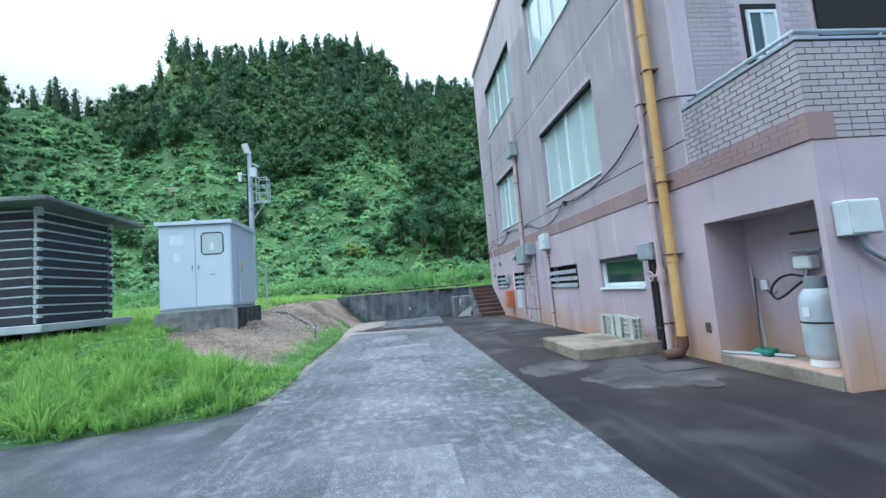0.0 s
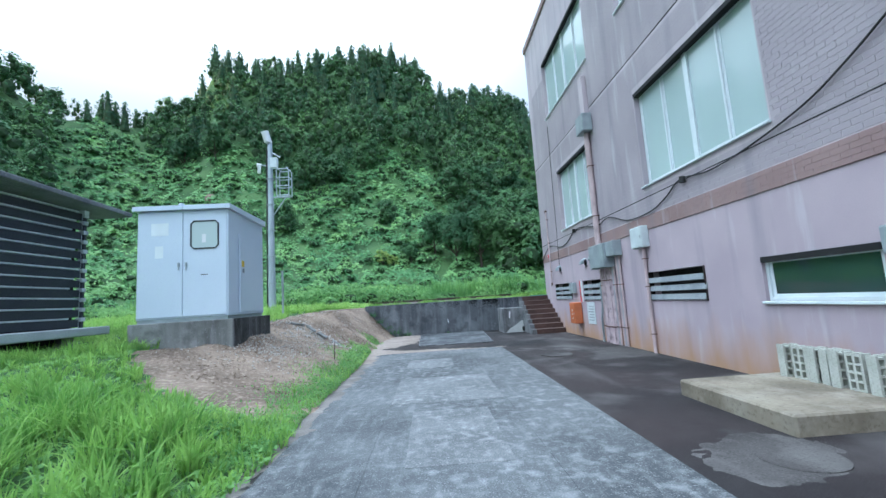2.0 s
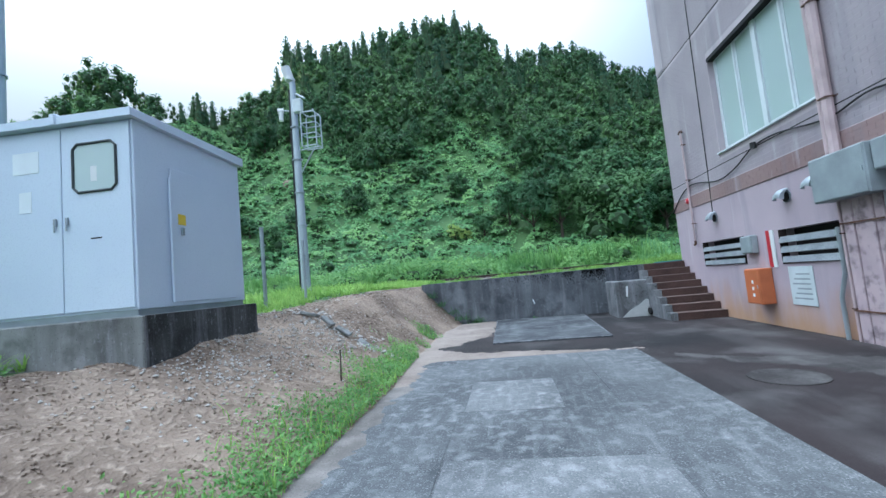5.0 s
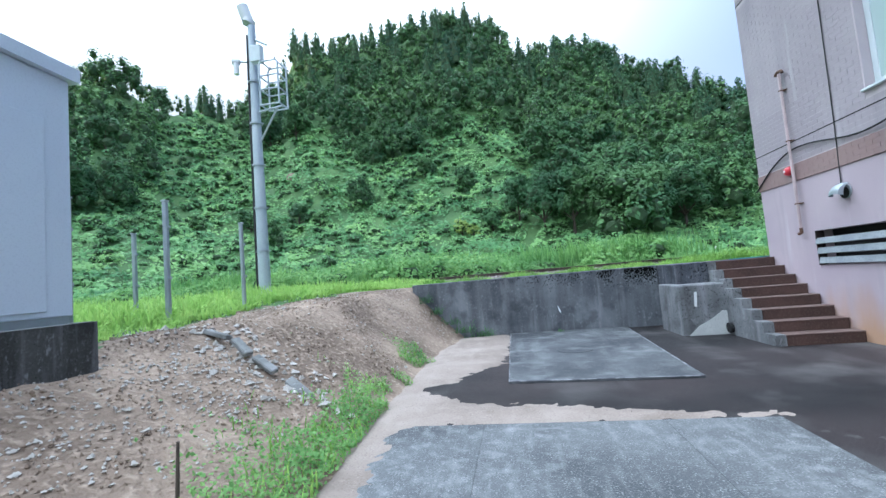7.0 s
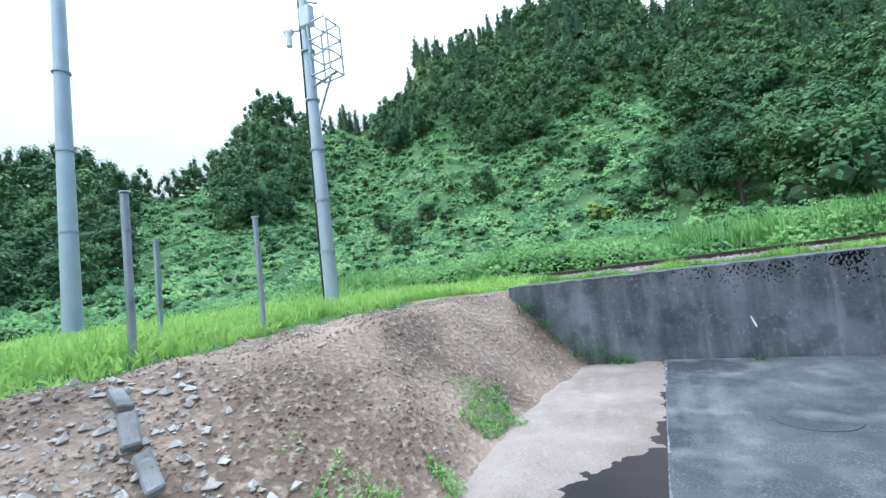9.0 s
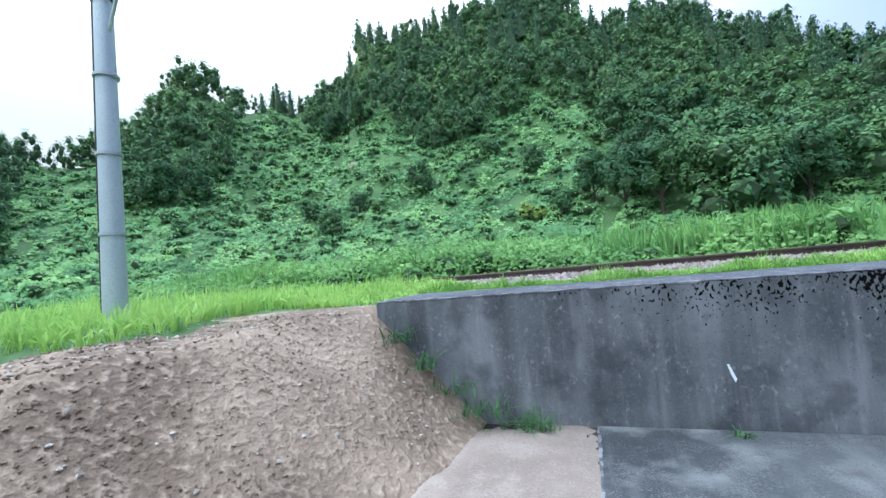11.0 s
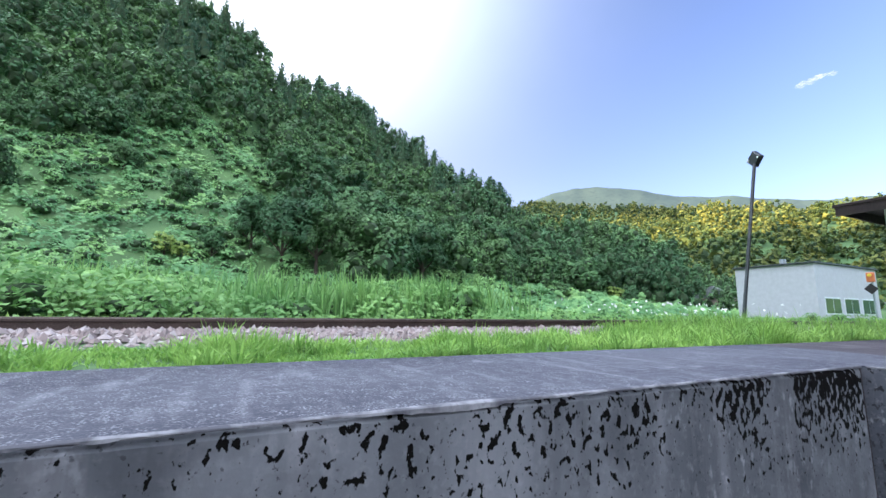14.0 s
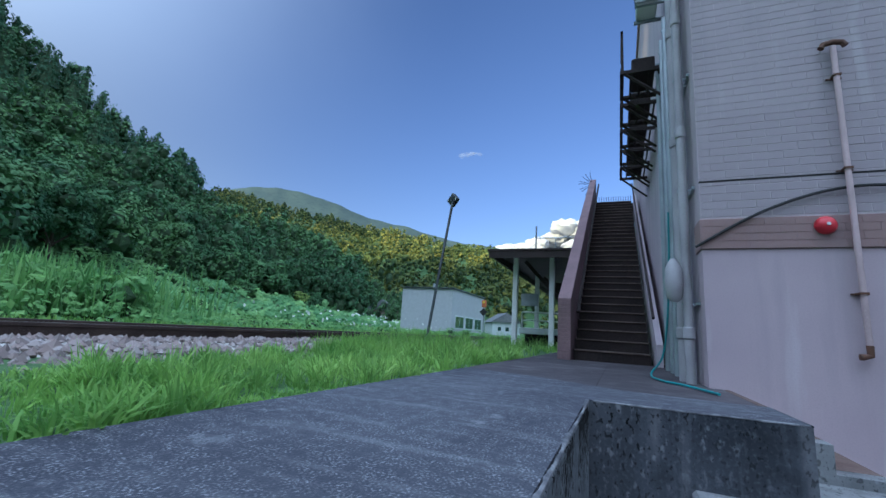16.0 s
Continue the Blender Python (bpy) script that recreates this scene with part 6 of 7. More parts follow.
def platform_stair():
    s = thing("footbridge_stair", (14, 20.7, 1.32), "dark steel footbridge stair between plum brick walls", "stair")
    n, rise, run, x0 = 30, 0.187, 0.30, 10.35
    for i in range(n):
        x, z = x0 + i * run, 1.32 + i * rise
        t = part("tread", Shape().box(x, x + run + 0.03, 20.06, 21.30, z + rise - 0.03, z + rise, 0.004), M_DARKSTEEL, s)
        part("nosing", Shape().box(x - 0.008, x - 0.001, 20.07, 21.29, z + rise - 0.022, z + rise + 0.002, 0.002), M_NOSING, t)
        part("riser", Shape().box(x + 0.02, x + 0.035, 20.06, 21.30, z, z + rise - 0.03), M_DARKSTEEL, t)
    L = n * run
    H = n * rise
    for y, w in ((21.32, 0.22), (19.90, 0.10)):
        top = 1.05 if y > 21 else 0.35
        v = [(x0 - 0.25, a, 1.322) for a in (y, y + w)] + [(x0 - 0.25, a, 1.32 + top) for a in (y, y + w)] + [(x0 + L, a, 1.32 + H + top) for a in (y, y + w)] + [(x0 + L, a, 1.32 + H - 0.4) for a in (y, y + w)] + [(x0 + 0.6, a, 1.322) for a in (y, y + w)]
        k = 5
        f = [tuple(2 * i for i in range(k)), tuple(2 * i + 1 for i in reversed(range(k)))] + [(2 * i, 2 * i + 1, 2 * ((i + 1) % k) + 1, 2 * ((i + 1) % k)) for i in range(k)]
        part("side_wall", Shape().add(v, f), M_PLUM if y > 21 else M_WALLUP, s, "plum brick parapet" if y > 21 else "grey rendered side")
    for r in range(16):
        z = 1.33 + r * 0.066
        part("brick", Shape().box(x0 - 0.262, x0 - 0.23, 21.325, 21.535, z, z + 0.056, 0.003), M_PLUM, s)
    part("handrail", Shape().tube([(x0 - 0.1, 21.22, 2.15), (x0 + L, 21.22, 2.15 + H)], 0.03, 8).tube([(x0 - 0.1, 20.02, 2.1), (x0 + L, 20.02, 2.1 + H)], 0.025, 8), M_DARKSTEEL, s)
    part("landing", Shape().box(x0 + L, x0 + L + 2.5, 19.9, 21.54, 1.32 + H - 0.2, 1.32 + H), M_DARKSTEEL, s)
    part("end_wall", Shape().box(x0 + L + 2.4, x0 + L + 2.5, 19.9, 21.54, 1.32 + H, 1.32 + H + 0.55), M_PLUM, s)
    for i in range(16):
        part("spike", Shape().tube([(x0 + L + 2.45, 20.0 + i * 0.1, 1.32 + H + 0.55), (x0 + L + 2.45, 20.0 + i * 0.1, 1.32 + H + 1.1)], 0.012, 5), M_DARKSTEEL, s)
    for i in range(9):
        a = radians(20 + i * 40)
        part("spike", Shape().tube([(x0 + L - 0.3, 21.45, 7.7), (x0 + L - 0.3 + 0.1 * math.cos(a), 21.45 + 0.5 * abs(math.cos(a)), 7.7 + 0.5 * math.sin(a))], 0.01, 5), M_DARKSTEEL, s)
    part("column", Shape().box(x0 + L - 0.3, x0 + L, 20.0, 21.5, 1.322, 1.32 + H - 0.2), M_DARKSTEEL, s)
    part("column", Shape().box(x0 + 4.2, x0 + 4.5, 20.1, 21.4, 1.322, 1.32 + 2.3), M_DARKSTEEL, s)
    return s


platform_stair()


def canopy():
    c = thing("platform_canopy", (18, 23.2, 1.3), "platform canopy with a thin dark roof on pale posts", "canopy")
    z = 4.35
    part("roof", Shape().box(15.6, 30.0, 21.75, 24.55, z, z + 0.08, 0.01), M_DARKSTEEL, c)
    part("fascia", Shape().box(15.62, 15.66, 21.8, 24.5, z - 0.22, z).box(15.7, 29.9, 24.35, 24.4, z - 0.22, z), M_DARKSTEEL, c)
    for x in (16.4, 20.5, 24.5):
        for y in (23.75, 22.55):
            part("post", Shape().box(x - 0.08, x + 0.08, y - 0.08, y + 0.08, 1.2, z, 0.008), M_WHITE, c)
    for x in (17.0, 21.0):
        part("brace", Shape().box(-0.1, 0.1, 0, 2.0, -0.06, 0.06).moved(Matrix.Translation((x, 22.2, z - 1.6)) @ Matrix.Rotation(radians(48), 4, "X")), M_DARKSTEEL, c)
        part("beam", Shape().box(x - 0.1, x + 4, 22.0, 22.5, z - 1.1, z - 0.85), M_DARKSTEEL, c)
    g = Shape()
    for x0, x1, y in ((17.5, 17.5, 23.3), ):
        for yy in (21.9, 22.6, 23.3):
            g.tube([(17.5, yy, z + 0.08), (17.5, yy, z + 0.85)], 0.02, 6)
        g.tube([(17.5, 21.9, z + 0.85), (17.5, 23.3, z + 0.85)], 0.02, 6).tube([(17.5, 23.3, z + 0.08), (17.5, 23.3, z + 1.3)], 0.03, 6)
    part("guard_rail", g, M_STEEL, c)
    part("name_board", Shape().box(19.9, 19.95, 23.6, 24.3, 2.9, 3.4), M_GREYBOX, c)
    return c


canopy()
plat = thing("loading_platform", (19, 23, 1.3), "pale blue platform with a white tubular railing", "platform")
part("deck", Shape().box(18.2, 24.0, 22.2, 24.0, 1.75, 1.98, 0.02), M_WHITEBOX, plat)
# near-black block below the deck paints its shade
part("deck_underside_shade", Shape().box(18.4, 23.8, 22.4, 23.8, 1.2, 1.75), M_DARK, plat)
pr = Shape()
for y in (22.3, 22.85, 23.4, 23.9):
    pr.tube([(18.3, y, 1.98), (18.3, y, 2.55)], 0.03, 8)
pr.tube([(18.3, 22.3, 2.55), (18.3, 23.9, 2.55)], 0.03, 8).tube([(18.3, 22.3, 2.25), (18.3, 23.9, 2.25)], 0.022, 8)
part("railing", pr, M_WHITE, plat, "", True)

# ---- signs and far buildings ----
dp = thing("marker_sign", (11.25, 24.6, 1.3), "dark diamond sign on a leaning thin pole", "sign")
part("pole", Shape().tube([(11.25, 24.6, 1.2), (12.25, 24.55, 4.95)], 0.035, 8), M_GREYSEAL, dp)
dm = Matrix.Translation((12.3, 24.55, 5.07)) @ Matrix.Rotation(radians(-22), 4, "Z") @ Matrix.Rotation(radians(45), 4, "X")
part("diamond", Shape().box(-0.06, 0.06, -0.14, 0.14, -0.14, 0.14, 0.02).moved(dm), M_GREYSEAL, dp)
part("rivet", Shape().box(-0.066, -0.061, -0.11, -0.07, 0.07, 0.11).moved(dm), M_WHITE, dp)
part("rivet", Shape().box(-0.066, -0.061, 0.07, 0.11, -0.11, -0.07).moved(dm), M_WHITE, dp)

wh = thing("warehouse", (64, 46, 1.3), "plain white flat-roofed warehouse beyond the railway", "building")
part("wall", Shape().box(58, 73, 42.2, 50.2, 1.0, 7.5), M_RENDERWHITE, wh)
part("roof", Shape().box(57.8, 73.2, 42.0, 50.4, 7.503, 7.7, 0.03), M_GREYSEAL, wh)
for i in range(3):
    w = part("window", Shape().box(59.4 + i * 4.4, 63.0 + i * 4.4, 42.15, 42.198, 2.0, 3.9), M_ALU, wh)
    part("pane", Shape().box(59.55 + i * 4.4, 61.12 + i * 4.4, 42.12, 42.149, 2.15, 3.75).box(61.28 + i * 4.4, 62.85 + i * 4.4, 42.12, 42.149, 2.15, 3.75), M_DARKPANE, w)
for i, x in enumerate((60.0, 63.0, 67.0, 70.5)):
    part("roof_vent", Shape().box(x, x + 0.25, 46 + i, 46.25 + i, 7.7, 8.5 + 0.3 * (i % 2)), M_STEEL, wh)
sg = thing("rail_signal", (44, 33.2, 1.3), "orange railway signal box on a post", "signal")
part("post", Shape().tube([(44, 33.2, 1.1), (44, 33.2, 4.4)], 0.07, 8), M_STEEL, sg)
part("lamp_box", Shape().box(43.7, 43.95, 32.98, 33.42, 4.25, 4.95, 0.04), M_ORANGE, sg)
part("lens", Shape().tube([(43.7, 33.2, 4.75), (43.64, 33.2, 4.75)], 0.12, 12), M_YELLOW, sg)
part("diamond", Shape().box(-0.05, 0.05, -0.28, 0.28, -0.28, 0.28).moved(Matrix.Translation((43.7, 33.2, 3.75)) @ Matrix.Rotation(radians(45), 4, "X")), M_BLACK, sg)


def house(x, y, z, w, d, h, wall, label, turn=0):
    t = thing("house", (x, y, z), label, "house", "village houses")
    m = Matrix.Translation((x, y, z)) @ Matrix.Rotation(radians(turn), 4, "Z")
    part("wall", Shape().box(-w / 2, w / 2, -d / 2, d / 2, -2, h).moved(m), wall, t)
    r = Shape().add([(-w / 2 - 0.6, -d / 2 - 0.6, h), (w / 2 + 0.6, -d / 2 - 0.6, h), (w / 2 + 0.6, d / 2 + 0.6, h), (-w / 2 - 0.6, d / 2 + 0.6, h), (-w / 2 - 0.6, 0, h + d * 0.35), (w / 2 + 0.6, 0, h + d * 0.35)],
                    [(0, 1, 5, 4), (2, 3, 4, 5), (0, 4, 3), (1, 2, 5), (3, 2, 1, 0)]).moved(m)
    part("roof", r, M_ROOF, t)
    for i in range(3):
        part("window", Shape().box(-w / 2 + 1 + i * w / 3.2, -w / 2 + 2.2 + i * w / 3.2, -d / 2 - 0.05, -d / 2 - 0.002, h * 0.35, h * 0.65).moved(m), M_DARKPANE, t)
        part("window", Shape().box(-w / 2 - 0.05, -w / 2 - 0.002, -d / 2 + 1 + i * d / 3.6, -d / 2 + 2 + i * d / 3.6, h * 0.35, h * 0.65).moved(m), M_DARKPANE, t)


house(118, 88, 1.3, 11, 9, 5.2, M_BAND, "brown village house with a grey pitched roof", 20)
house(126, 84, 1.3, 9, 8, 3.4, M_WHITE, "low pale village house with a grey pitched roof", -10)
house(124, 52, 1.3, 9, 8, 3.6, M_WHITEBOX, "low pale village house with a pitched roof", 30)


# ---- foliage ----
def cards(centres, normals, sizes, aspect=1.0):
    """Small leaf-shaped quads, kinked along the middle."""
    k = len(centres)
    ref = rng.normal(0, 1, (k, 3))
    n = normals / np.maximum(np.linalg.norm(normals, axis=1, keepdims=True), 1e-6)
    u = np.cross(n, ref)
    u /= np.maximum(np.linalg.norm(u, axis=1, keepdims=True), 1e-6)
    w = np.cross(n, u)
    s = sizes[:, None]
    a = centres - u * s
    b = centres - w * s * 0.62 * aspect - n * s * 0.15
    c = centres + u * s
    d = centres + w * s * 0.62 * aspect - n * s * 0.15
    v = np.stack([a, b, c, d], 1).reshape(-1, 3)
    i = 4 * np.arange(k)[:, None]
    f = np.concatenate([i + (0, 1, 2), i + (0, 2, 3)], 1).reshape(-1, 3)
    return v, f


ICO = [(0, 11, 5), (0, 5, 1), (0, 1, 7), (0, 7, 10), (0, 10, 11), (1, 5, 9), (5, 11, 4), (11, 10, 2), (10, 7, 6), (7, 1, 8), (3, 9, 4), (3, 4, 2), (3, 2, 6), (3, 6, 8), (3, 8, 9), (4, 9, 5), (2, 4, 11), (6, 2, 10), (8, 6, 7), (9, 8, 1)]
G = (1 + math.sqrt(5)) / 2
BALL = np.array([(-1, G, 0), (1, G, 0), (-1, -G, 0), (1, -G, 0), (0, -1, G), (0, 1, G), (0, -1, -G), (0, 1, -G), (G, 0, -1), (G, 0, 1), (-G, 0, -1), (-G, 0, 1)], float) / math.hypot(1, G)


def lumps(centres, radii, per, flat, size, core=0.60):
    """Boughs: an uneven dense core each, clothed in leaf sprays facing out and up."""
    cs, ns, ss, kv, kf = [], [], [], [], []
    for i, (c, r) in enumerate(zip(centres, radii)):
        d = rng.normal(0, 1, (per, 3))
        d[:, 2] = np.where(d[:, 2] < -0.5, -d[:, 2], d[:, 2])
        d /= np.linalg.norm(d, axis=1, keepdims=True)
        bulge = 1 + 0.22 * np.sin(d[:, :1] * 5 + i) * np.sin(d[:, 1:2] * 4.3 + 2 * i)
        cs.append(c + d * r * bulge * rng.uniform(0.80, 1.10, (per, 1)) * (1, 1, flat))
        ns.append(d * (1, 1, 0.8) + rng.normal(0, 0.30, (per, 3)) + (0, 0, 0.45))
        ss.append(rng.uniform(0.65, 1.35, per) * size)
        kv.append(c + BALL * r * core * rng.uniform(0.85, 1.12, (12, 1)) * (1, 1, flat))
        kf.append(np.array(ICO) + 12 * i)
    return np.concatenate(cs), np.concatenate(ns), np.concatenate(ss), np.concatenate(kv), np.concatenate(kf)


def crown(n, per, flat, size, low=0.12, core=0.60):
    """A broadleaf crown of unit radius in loose shelves, base at z 0, top at z 1."""
    cs, rs = [], []
    for i in range(n):
        h = low + (0.92 - low) * (i + rng.uniform(0, 1)) / n
        girth = math.sin(math.pi * min(1.0, 0.22 + 0.72 * h)) ** 0.8
        a = i * 2.4 + rng.uniform(-0.6, 0.6)
        rad = 0.66 * girth * rng.uniform(0.45, 1.0)
        cs.append(np.array([math.cos(a) * rad, math.sin(a) * rad, h * 0.95]))
        rs.append(rng.uniform(0.25, 0.42) * (1.1 - 0.35 * h))
    return lumps(cs, rs, per, flat, size, core)


def spire(per, size):
    """A conifer: drooping tiers round a dense core, to a point, unit height."""
    h = rng.uniform(0.06, 1.0, per) ** 0.9
    tier = 0.70 + 0.30 * np.sin(h * 34 + rng.uniform(0, 6))
    rad = (1.03 - h) ** 0.62 * 0.23 * tier * rng.uniform(0.75, 1.15, per) + 0.006
    a = rng.uniform(0, 6.28, per)
    c = np.stack([np.cos(a) * rad, np.sin(a) * rad, h], -1)
    n = np.stack([np.cos(a), np.sin(a), rng.uniform(0.1, 0.9, per)], -1) + rng.normal(0, 0.3, (per, 3))
    t = np.arange(6) * math.pi / 3
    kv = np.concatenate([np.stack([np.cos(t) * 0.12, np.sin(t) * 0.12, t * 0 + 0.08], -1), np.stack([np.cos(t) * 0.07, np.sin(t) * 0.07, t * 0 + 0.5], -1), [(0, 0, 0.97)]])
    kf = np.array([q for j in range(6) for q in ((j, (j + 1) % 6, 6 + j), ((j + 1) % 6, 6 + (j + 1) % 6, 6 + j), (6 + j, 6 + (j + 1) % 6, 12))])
    return c, n, rng.uniform(0.7, 1.25, per) * size * (1.15 - 0.5 * h), kv, kf


def planted(protos, spots):
    """Crowns set at spots (x, y, z, radius, height): vertices, faces, and which faces are dark core."""
    vs, fs, inner, k = [], [], [], 0
    for i, (x, y, z, r, h) in enumerate(spots):
        c, n, s, kv, kf = protos[i % len(protos)]
        a = rng.uniform(0, 6.28)
        ca, sa = math.cos(a), math.sin(a)
        R = np.array([(ca, -sa, 0), (sa, ca, 0), (0, 0, 1)])
        lean = np.array([rng.normal(0, 0.05), rng.normal(0, 0.05)])
        at = (c @ R.T) * (r, r, h)
        at[:, :2] += at[:, 2:] * lean
        v, f = cards(at + (x, y, z), n @ R.T, s * r)
        heart = (kv @ R.T) * (r, r, h)
        heart[:, :2] += heart[:, 2:] * lean
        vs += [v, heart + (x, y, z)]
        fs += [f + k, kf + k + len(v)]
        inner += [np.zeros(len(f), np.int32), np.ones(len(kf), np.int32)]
        k += len(v) + len(kv)
    return np.concatenate(vs), np.concatenate(fs), np.concatenate(inner)


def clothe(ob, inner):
    """Leaves outside, a core within whose dark colour paints the crown's inner shade."""
    ob.data.materials.append(M_INNER_SHADE)
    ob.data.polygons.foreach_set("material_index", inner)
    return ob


def plant(name, protos, spots, mat, label, category):
    v, f, inner = planted(protos, spots)
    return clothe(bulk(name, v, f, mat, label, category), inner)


def tree(kind, x, y, z, r, h, clear, protos, mat, label, group):
    """One tree: tapered trunk, limbs reaching into the crown, and its crown."""
    t = thing(kind, (x, y, z), label, "tree" if kind == "tree" else "shrub", group)
    k = 0.035 * h + 0.05
    part("trunk", Shape().tube([(x, y, z - 0.6), (x + 0.1, y, z + clear * 0.6), (x - 0.05, y + 0.1, z + clear + h * 0.55)], k, 7, k * 0.35), M_BARK, t, "", True)
    for j in range(4):
        a = 1.57 * j + rng.uniform(0, 1)
        b = Vector((x, y, z + clear * rng.uniform(0.65, 0.95)))
        part("limb", Shape().tube([b, b + Vector((math.cos(a) * r * 0.35, math.sin(a) * r * 0.35, h * 0.22)), b + Vector((math.cos(a) * r * 0.62, math.sin(a) * r * 0.62, h * 0.42))], k * 0.45, 5, k * 0.15), M_BARK, t)
    v, f, inner = planted(protos, [(x, y, z + clear, r, h)])
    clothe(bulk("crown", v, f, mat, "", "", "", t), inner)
    return t


def polar(az, r):
    a = np.radians(az)
    return 2.0 + r * np.sin(a), 16.0 + r * np.cos(a)


def hill_share(az, r):
    foot, top = table(az, FOOT_AT), table(az, RIDGE_AT)
    return (r - foot) / (top - foot)


WOODS_FROM = [(-180, 3), (-84, 3), (-70, 4.5), (-66.5, 7), (-64.5, 14), (-62, 16.5), (-59.5, 40), (-57.5, 40), (-56, 8.5), (-51, 9), (-48.7, 11), (-45.8, 15), (-44, 20), (-41, 24), (-36, 22.5), (-34, 18.2), (-30.3, 19.2), (-27.9, 21), (-23.8, 19), (-20, 17.2), (-15.7, 17.8), (-8, 20),
              (-5.2, 23.5), (-2, 21), (1, 19), (4.2, 16.2), (5.6, 12), (6.2, 7.5), (7.5, 5.3), (18, 3.6), (25, 4.8), (29, 7), (34, 5.3), (39, 4.3), (66, 3.5), (180, 3)]


def seen_height(x, y, z):
    """Degrees above the level of the walk, from the foot of the bank."""
    return np.degrees(np.arctan2(z - 1.5, np.hypot(x - 2.0, y - 16.0)))


def stand(a, el):
    """The point of the slope that is seen at that bearing and height."""
    d = np.linspace(table(a, FOOT_AT) - 4, table(a, RIDGE_AT), 300)
    dx, dy = polar(np.full(300, a), d)
    z = terrain(dx, dy)
    k = int(np.argmax(seen_height(dx, dy, z) > el))
    return float(dx[k]), float(dy[k]), float(z[k])


def spaced(spots, gap):
    """Drops spots that crowd an earlier one; gap is a share of the crown's radius."""
    kept = []
    at = np.zeros((0, 3))
    for q in spots:
        if len(kept) == 0 or np.all(np.hypot(at[:, 0] - q[0], at[:, 1] - q[1]) > gap * 0.5 * (at[:, 2] + q[3])):
            kept.append(q)
            at = np.vstack([at, (q[0], q[1], q[3])])
    return kept


def hill_plants():
    rich = [crown(17, 112, 0.58, 0.054) for _ in range(6)]
    broad = [crown(10, 42, 0.64, 0.072) for _ in range(6)]
    lush = [crown(20, 230, 0.58, 0.042, 0.12, 0.55) for _ in range(4)]
    firs = [spire(330, 0.030) for _ in range(6)]
    n = 5200
    az = rng.uniform(-84, 60, n)
    r = np.sqrt(rng.uniform(45.0 ** 2, 225.0 ** 2, n))
    share = hill_share(az, r)
    x, y = polar(az, r)
    z = terrain(x, y)
    clump = ruffle(x, y, 0.035, 4.0)
    wood = (share > 0.01) & (share < 1.0) & (seen_height(x, y, z + 2.0) > table(az, WOODS_FROM) + 2.2 * clump)
    stray = (share > 0.1) & (share < 0.9) & (rng.uniform(0, 1, n) < 0.05) & (clump > 0.15)
    trees, near_trees, conifers = [], [], []
    spots = []
    for i in np.flatnonzero(wood | stray):
        rad = (2.6 + 4.4 * rng.uniform(0, 1) ** 1.7) * (0.62 if not wood[i] else 1.0) * (1.0 if r[i] < 130 else 1.15)
        spots.append((x[i], y[i], z[i], rad, rad * rng.uniform(1.25, 1.9), share[i], az[i], r[i]))
    spots.sort(key=lambda q: -q[3])
    for px, py, pz, rad, h, sh, a, rr in spaced(spots, 1.08):
        if sh > 0.66 and -31 < a < 34 and rng.uniform() < 0.45:
            hh = rng.uniform(12, 19)
            conifers.append((px, py, pz - 1.0, hh * 1.25, hh))
        else:
            (near_trees if rr < 118 else trees).append((px, py, pz - 0.3, rad, h * (1.15 if sh > 0.4 else 1.0)))
    # the ridge row, its tops along the skyline
    for a in np.cumsum(rng.uniform(0.25, 1.25, 170)) - 84:
        if a < 37:
            rr = table(a, RIDGE_AT) * rng.uniform(0.965, 1.0)
            px, py = polar(a, rr)
            pz = float(terrain(px, py))
            hh = rr * math.tan(radians(table(a, RIDGE))) + 1.5 - pz + rng.uniform(-4.5, 2.0)
            if (-43 < a < -33 or -29.5 < a < 34) and rng.uniform() < (0.8 if a > -30 else 0.5):
                conifers.append((float(px), float(py), pz - 1.0, (max(hh, 7.0) + 1) * rng.uniform(1.1, 1.6), max(hh, 7.0) + 1))
            else:
                trees.append((float(px), float(py), pz - 0.5, rng.uniform(3, 5.5), max(hh, 4.0)))
    plant("hillside_trees", broad, trees, M_TREE, "dense dark green broadleaf trees on the hillside", "trees")
    plant("slope_trees", rich, near_trees, M_TREE, "full-crowned broadleaf trees hung with vines on the lower slope", "trees")
    plant("ridge_conifers", firs, conifers, M_CONIFER, "dark pointed conifers along the ridge", "conifers")
    # trees that stand out at the edge of the wood
    for a, el, rad, h, clear in ((-49.6, 17.5, 5.2, 8.5, 2.0), (-52.5, 11.5, 5.0, 8.0, 1.5), (-32.0, 19.0, 5.5, 9.5, 2.5), (-28.8, 20.5, 5.0, 9.0, 2.5), (-11.6, 15.4, 3.2, 4.2, 0.8), (1.5, 8.0, 3.6, 6.0, 1.6), (5.0, 6.2, 4.2, 7.0, 2.6), (9.0, 5.6, 4.6, 7.5, 2.8), (13.5, 5.0, 5.0, 8.0, 2.8), (18.0, 4.6, 5.2, 8.0, 2.6), (22.5, 4.8, 5.0, 7.5, 2.4), (27.0, 5.6, 4.6, 7.0, 2.0)):
        tree("tree", *stand(a, el - 0.8), rad, h, clear, lush, M_TREE, "full dark green broadleaf tree at the edge of the wood", "trees at the wood's edge")
    # carpet of vines, and mounds of it, over the rest of the slope
    m = 170000
    a = rng.uniform(-84, 64, m)
    q = rng.uniform(0.0, 1.0, m) ** 1.2
    rr = table(a, FOOT_AT) - 6 + q * (table(a, RIDGE_AT) - table(a, FOOT_AT))
    vx, vy = polar(a, rr)
    vz = terrain(vx, vy)
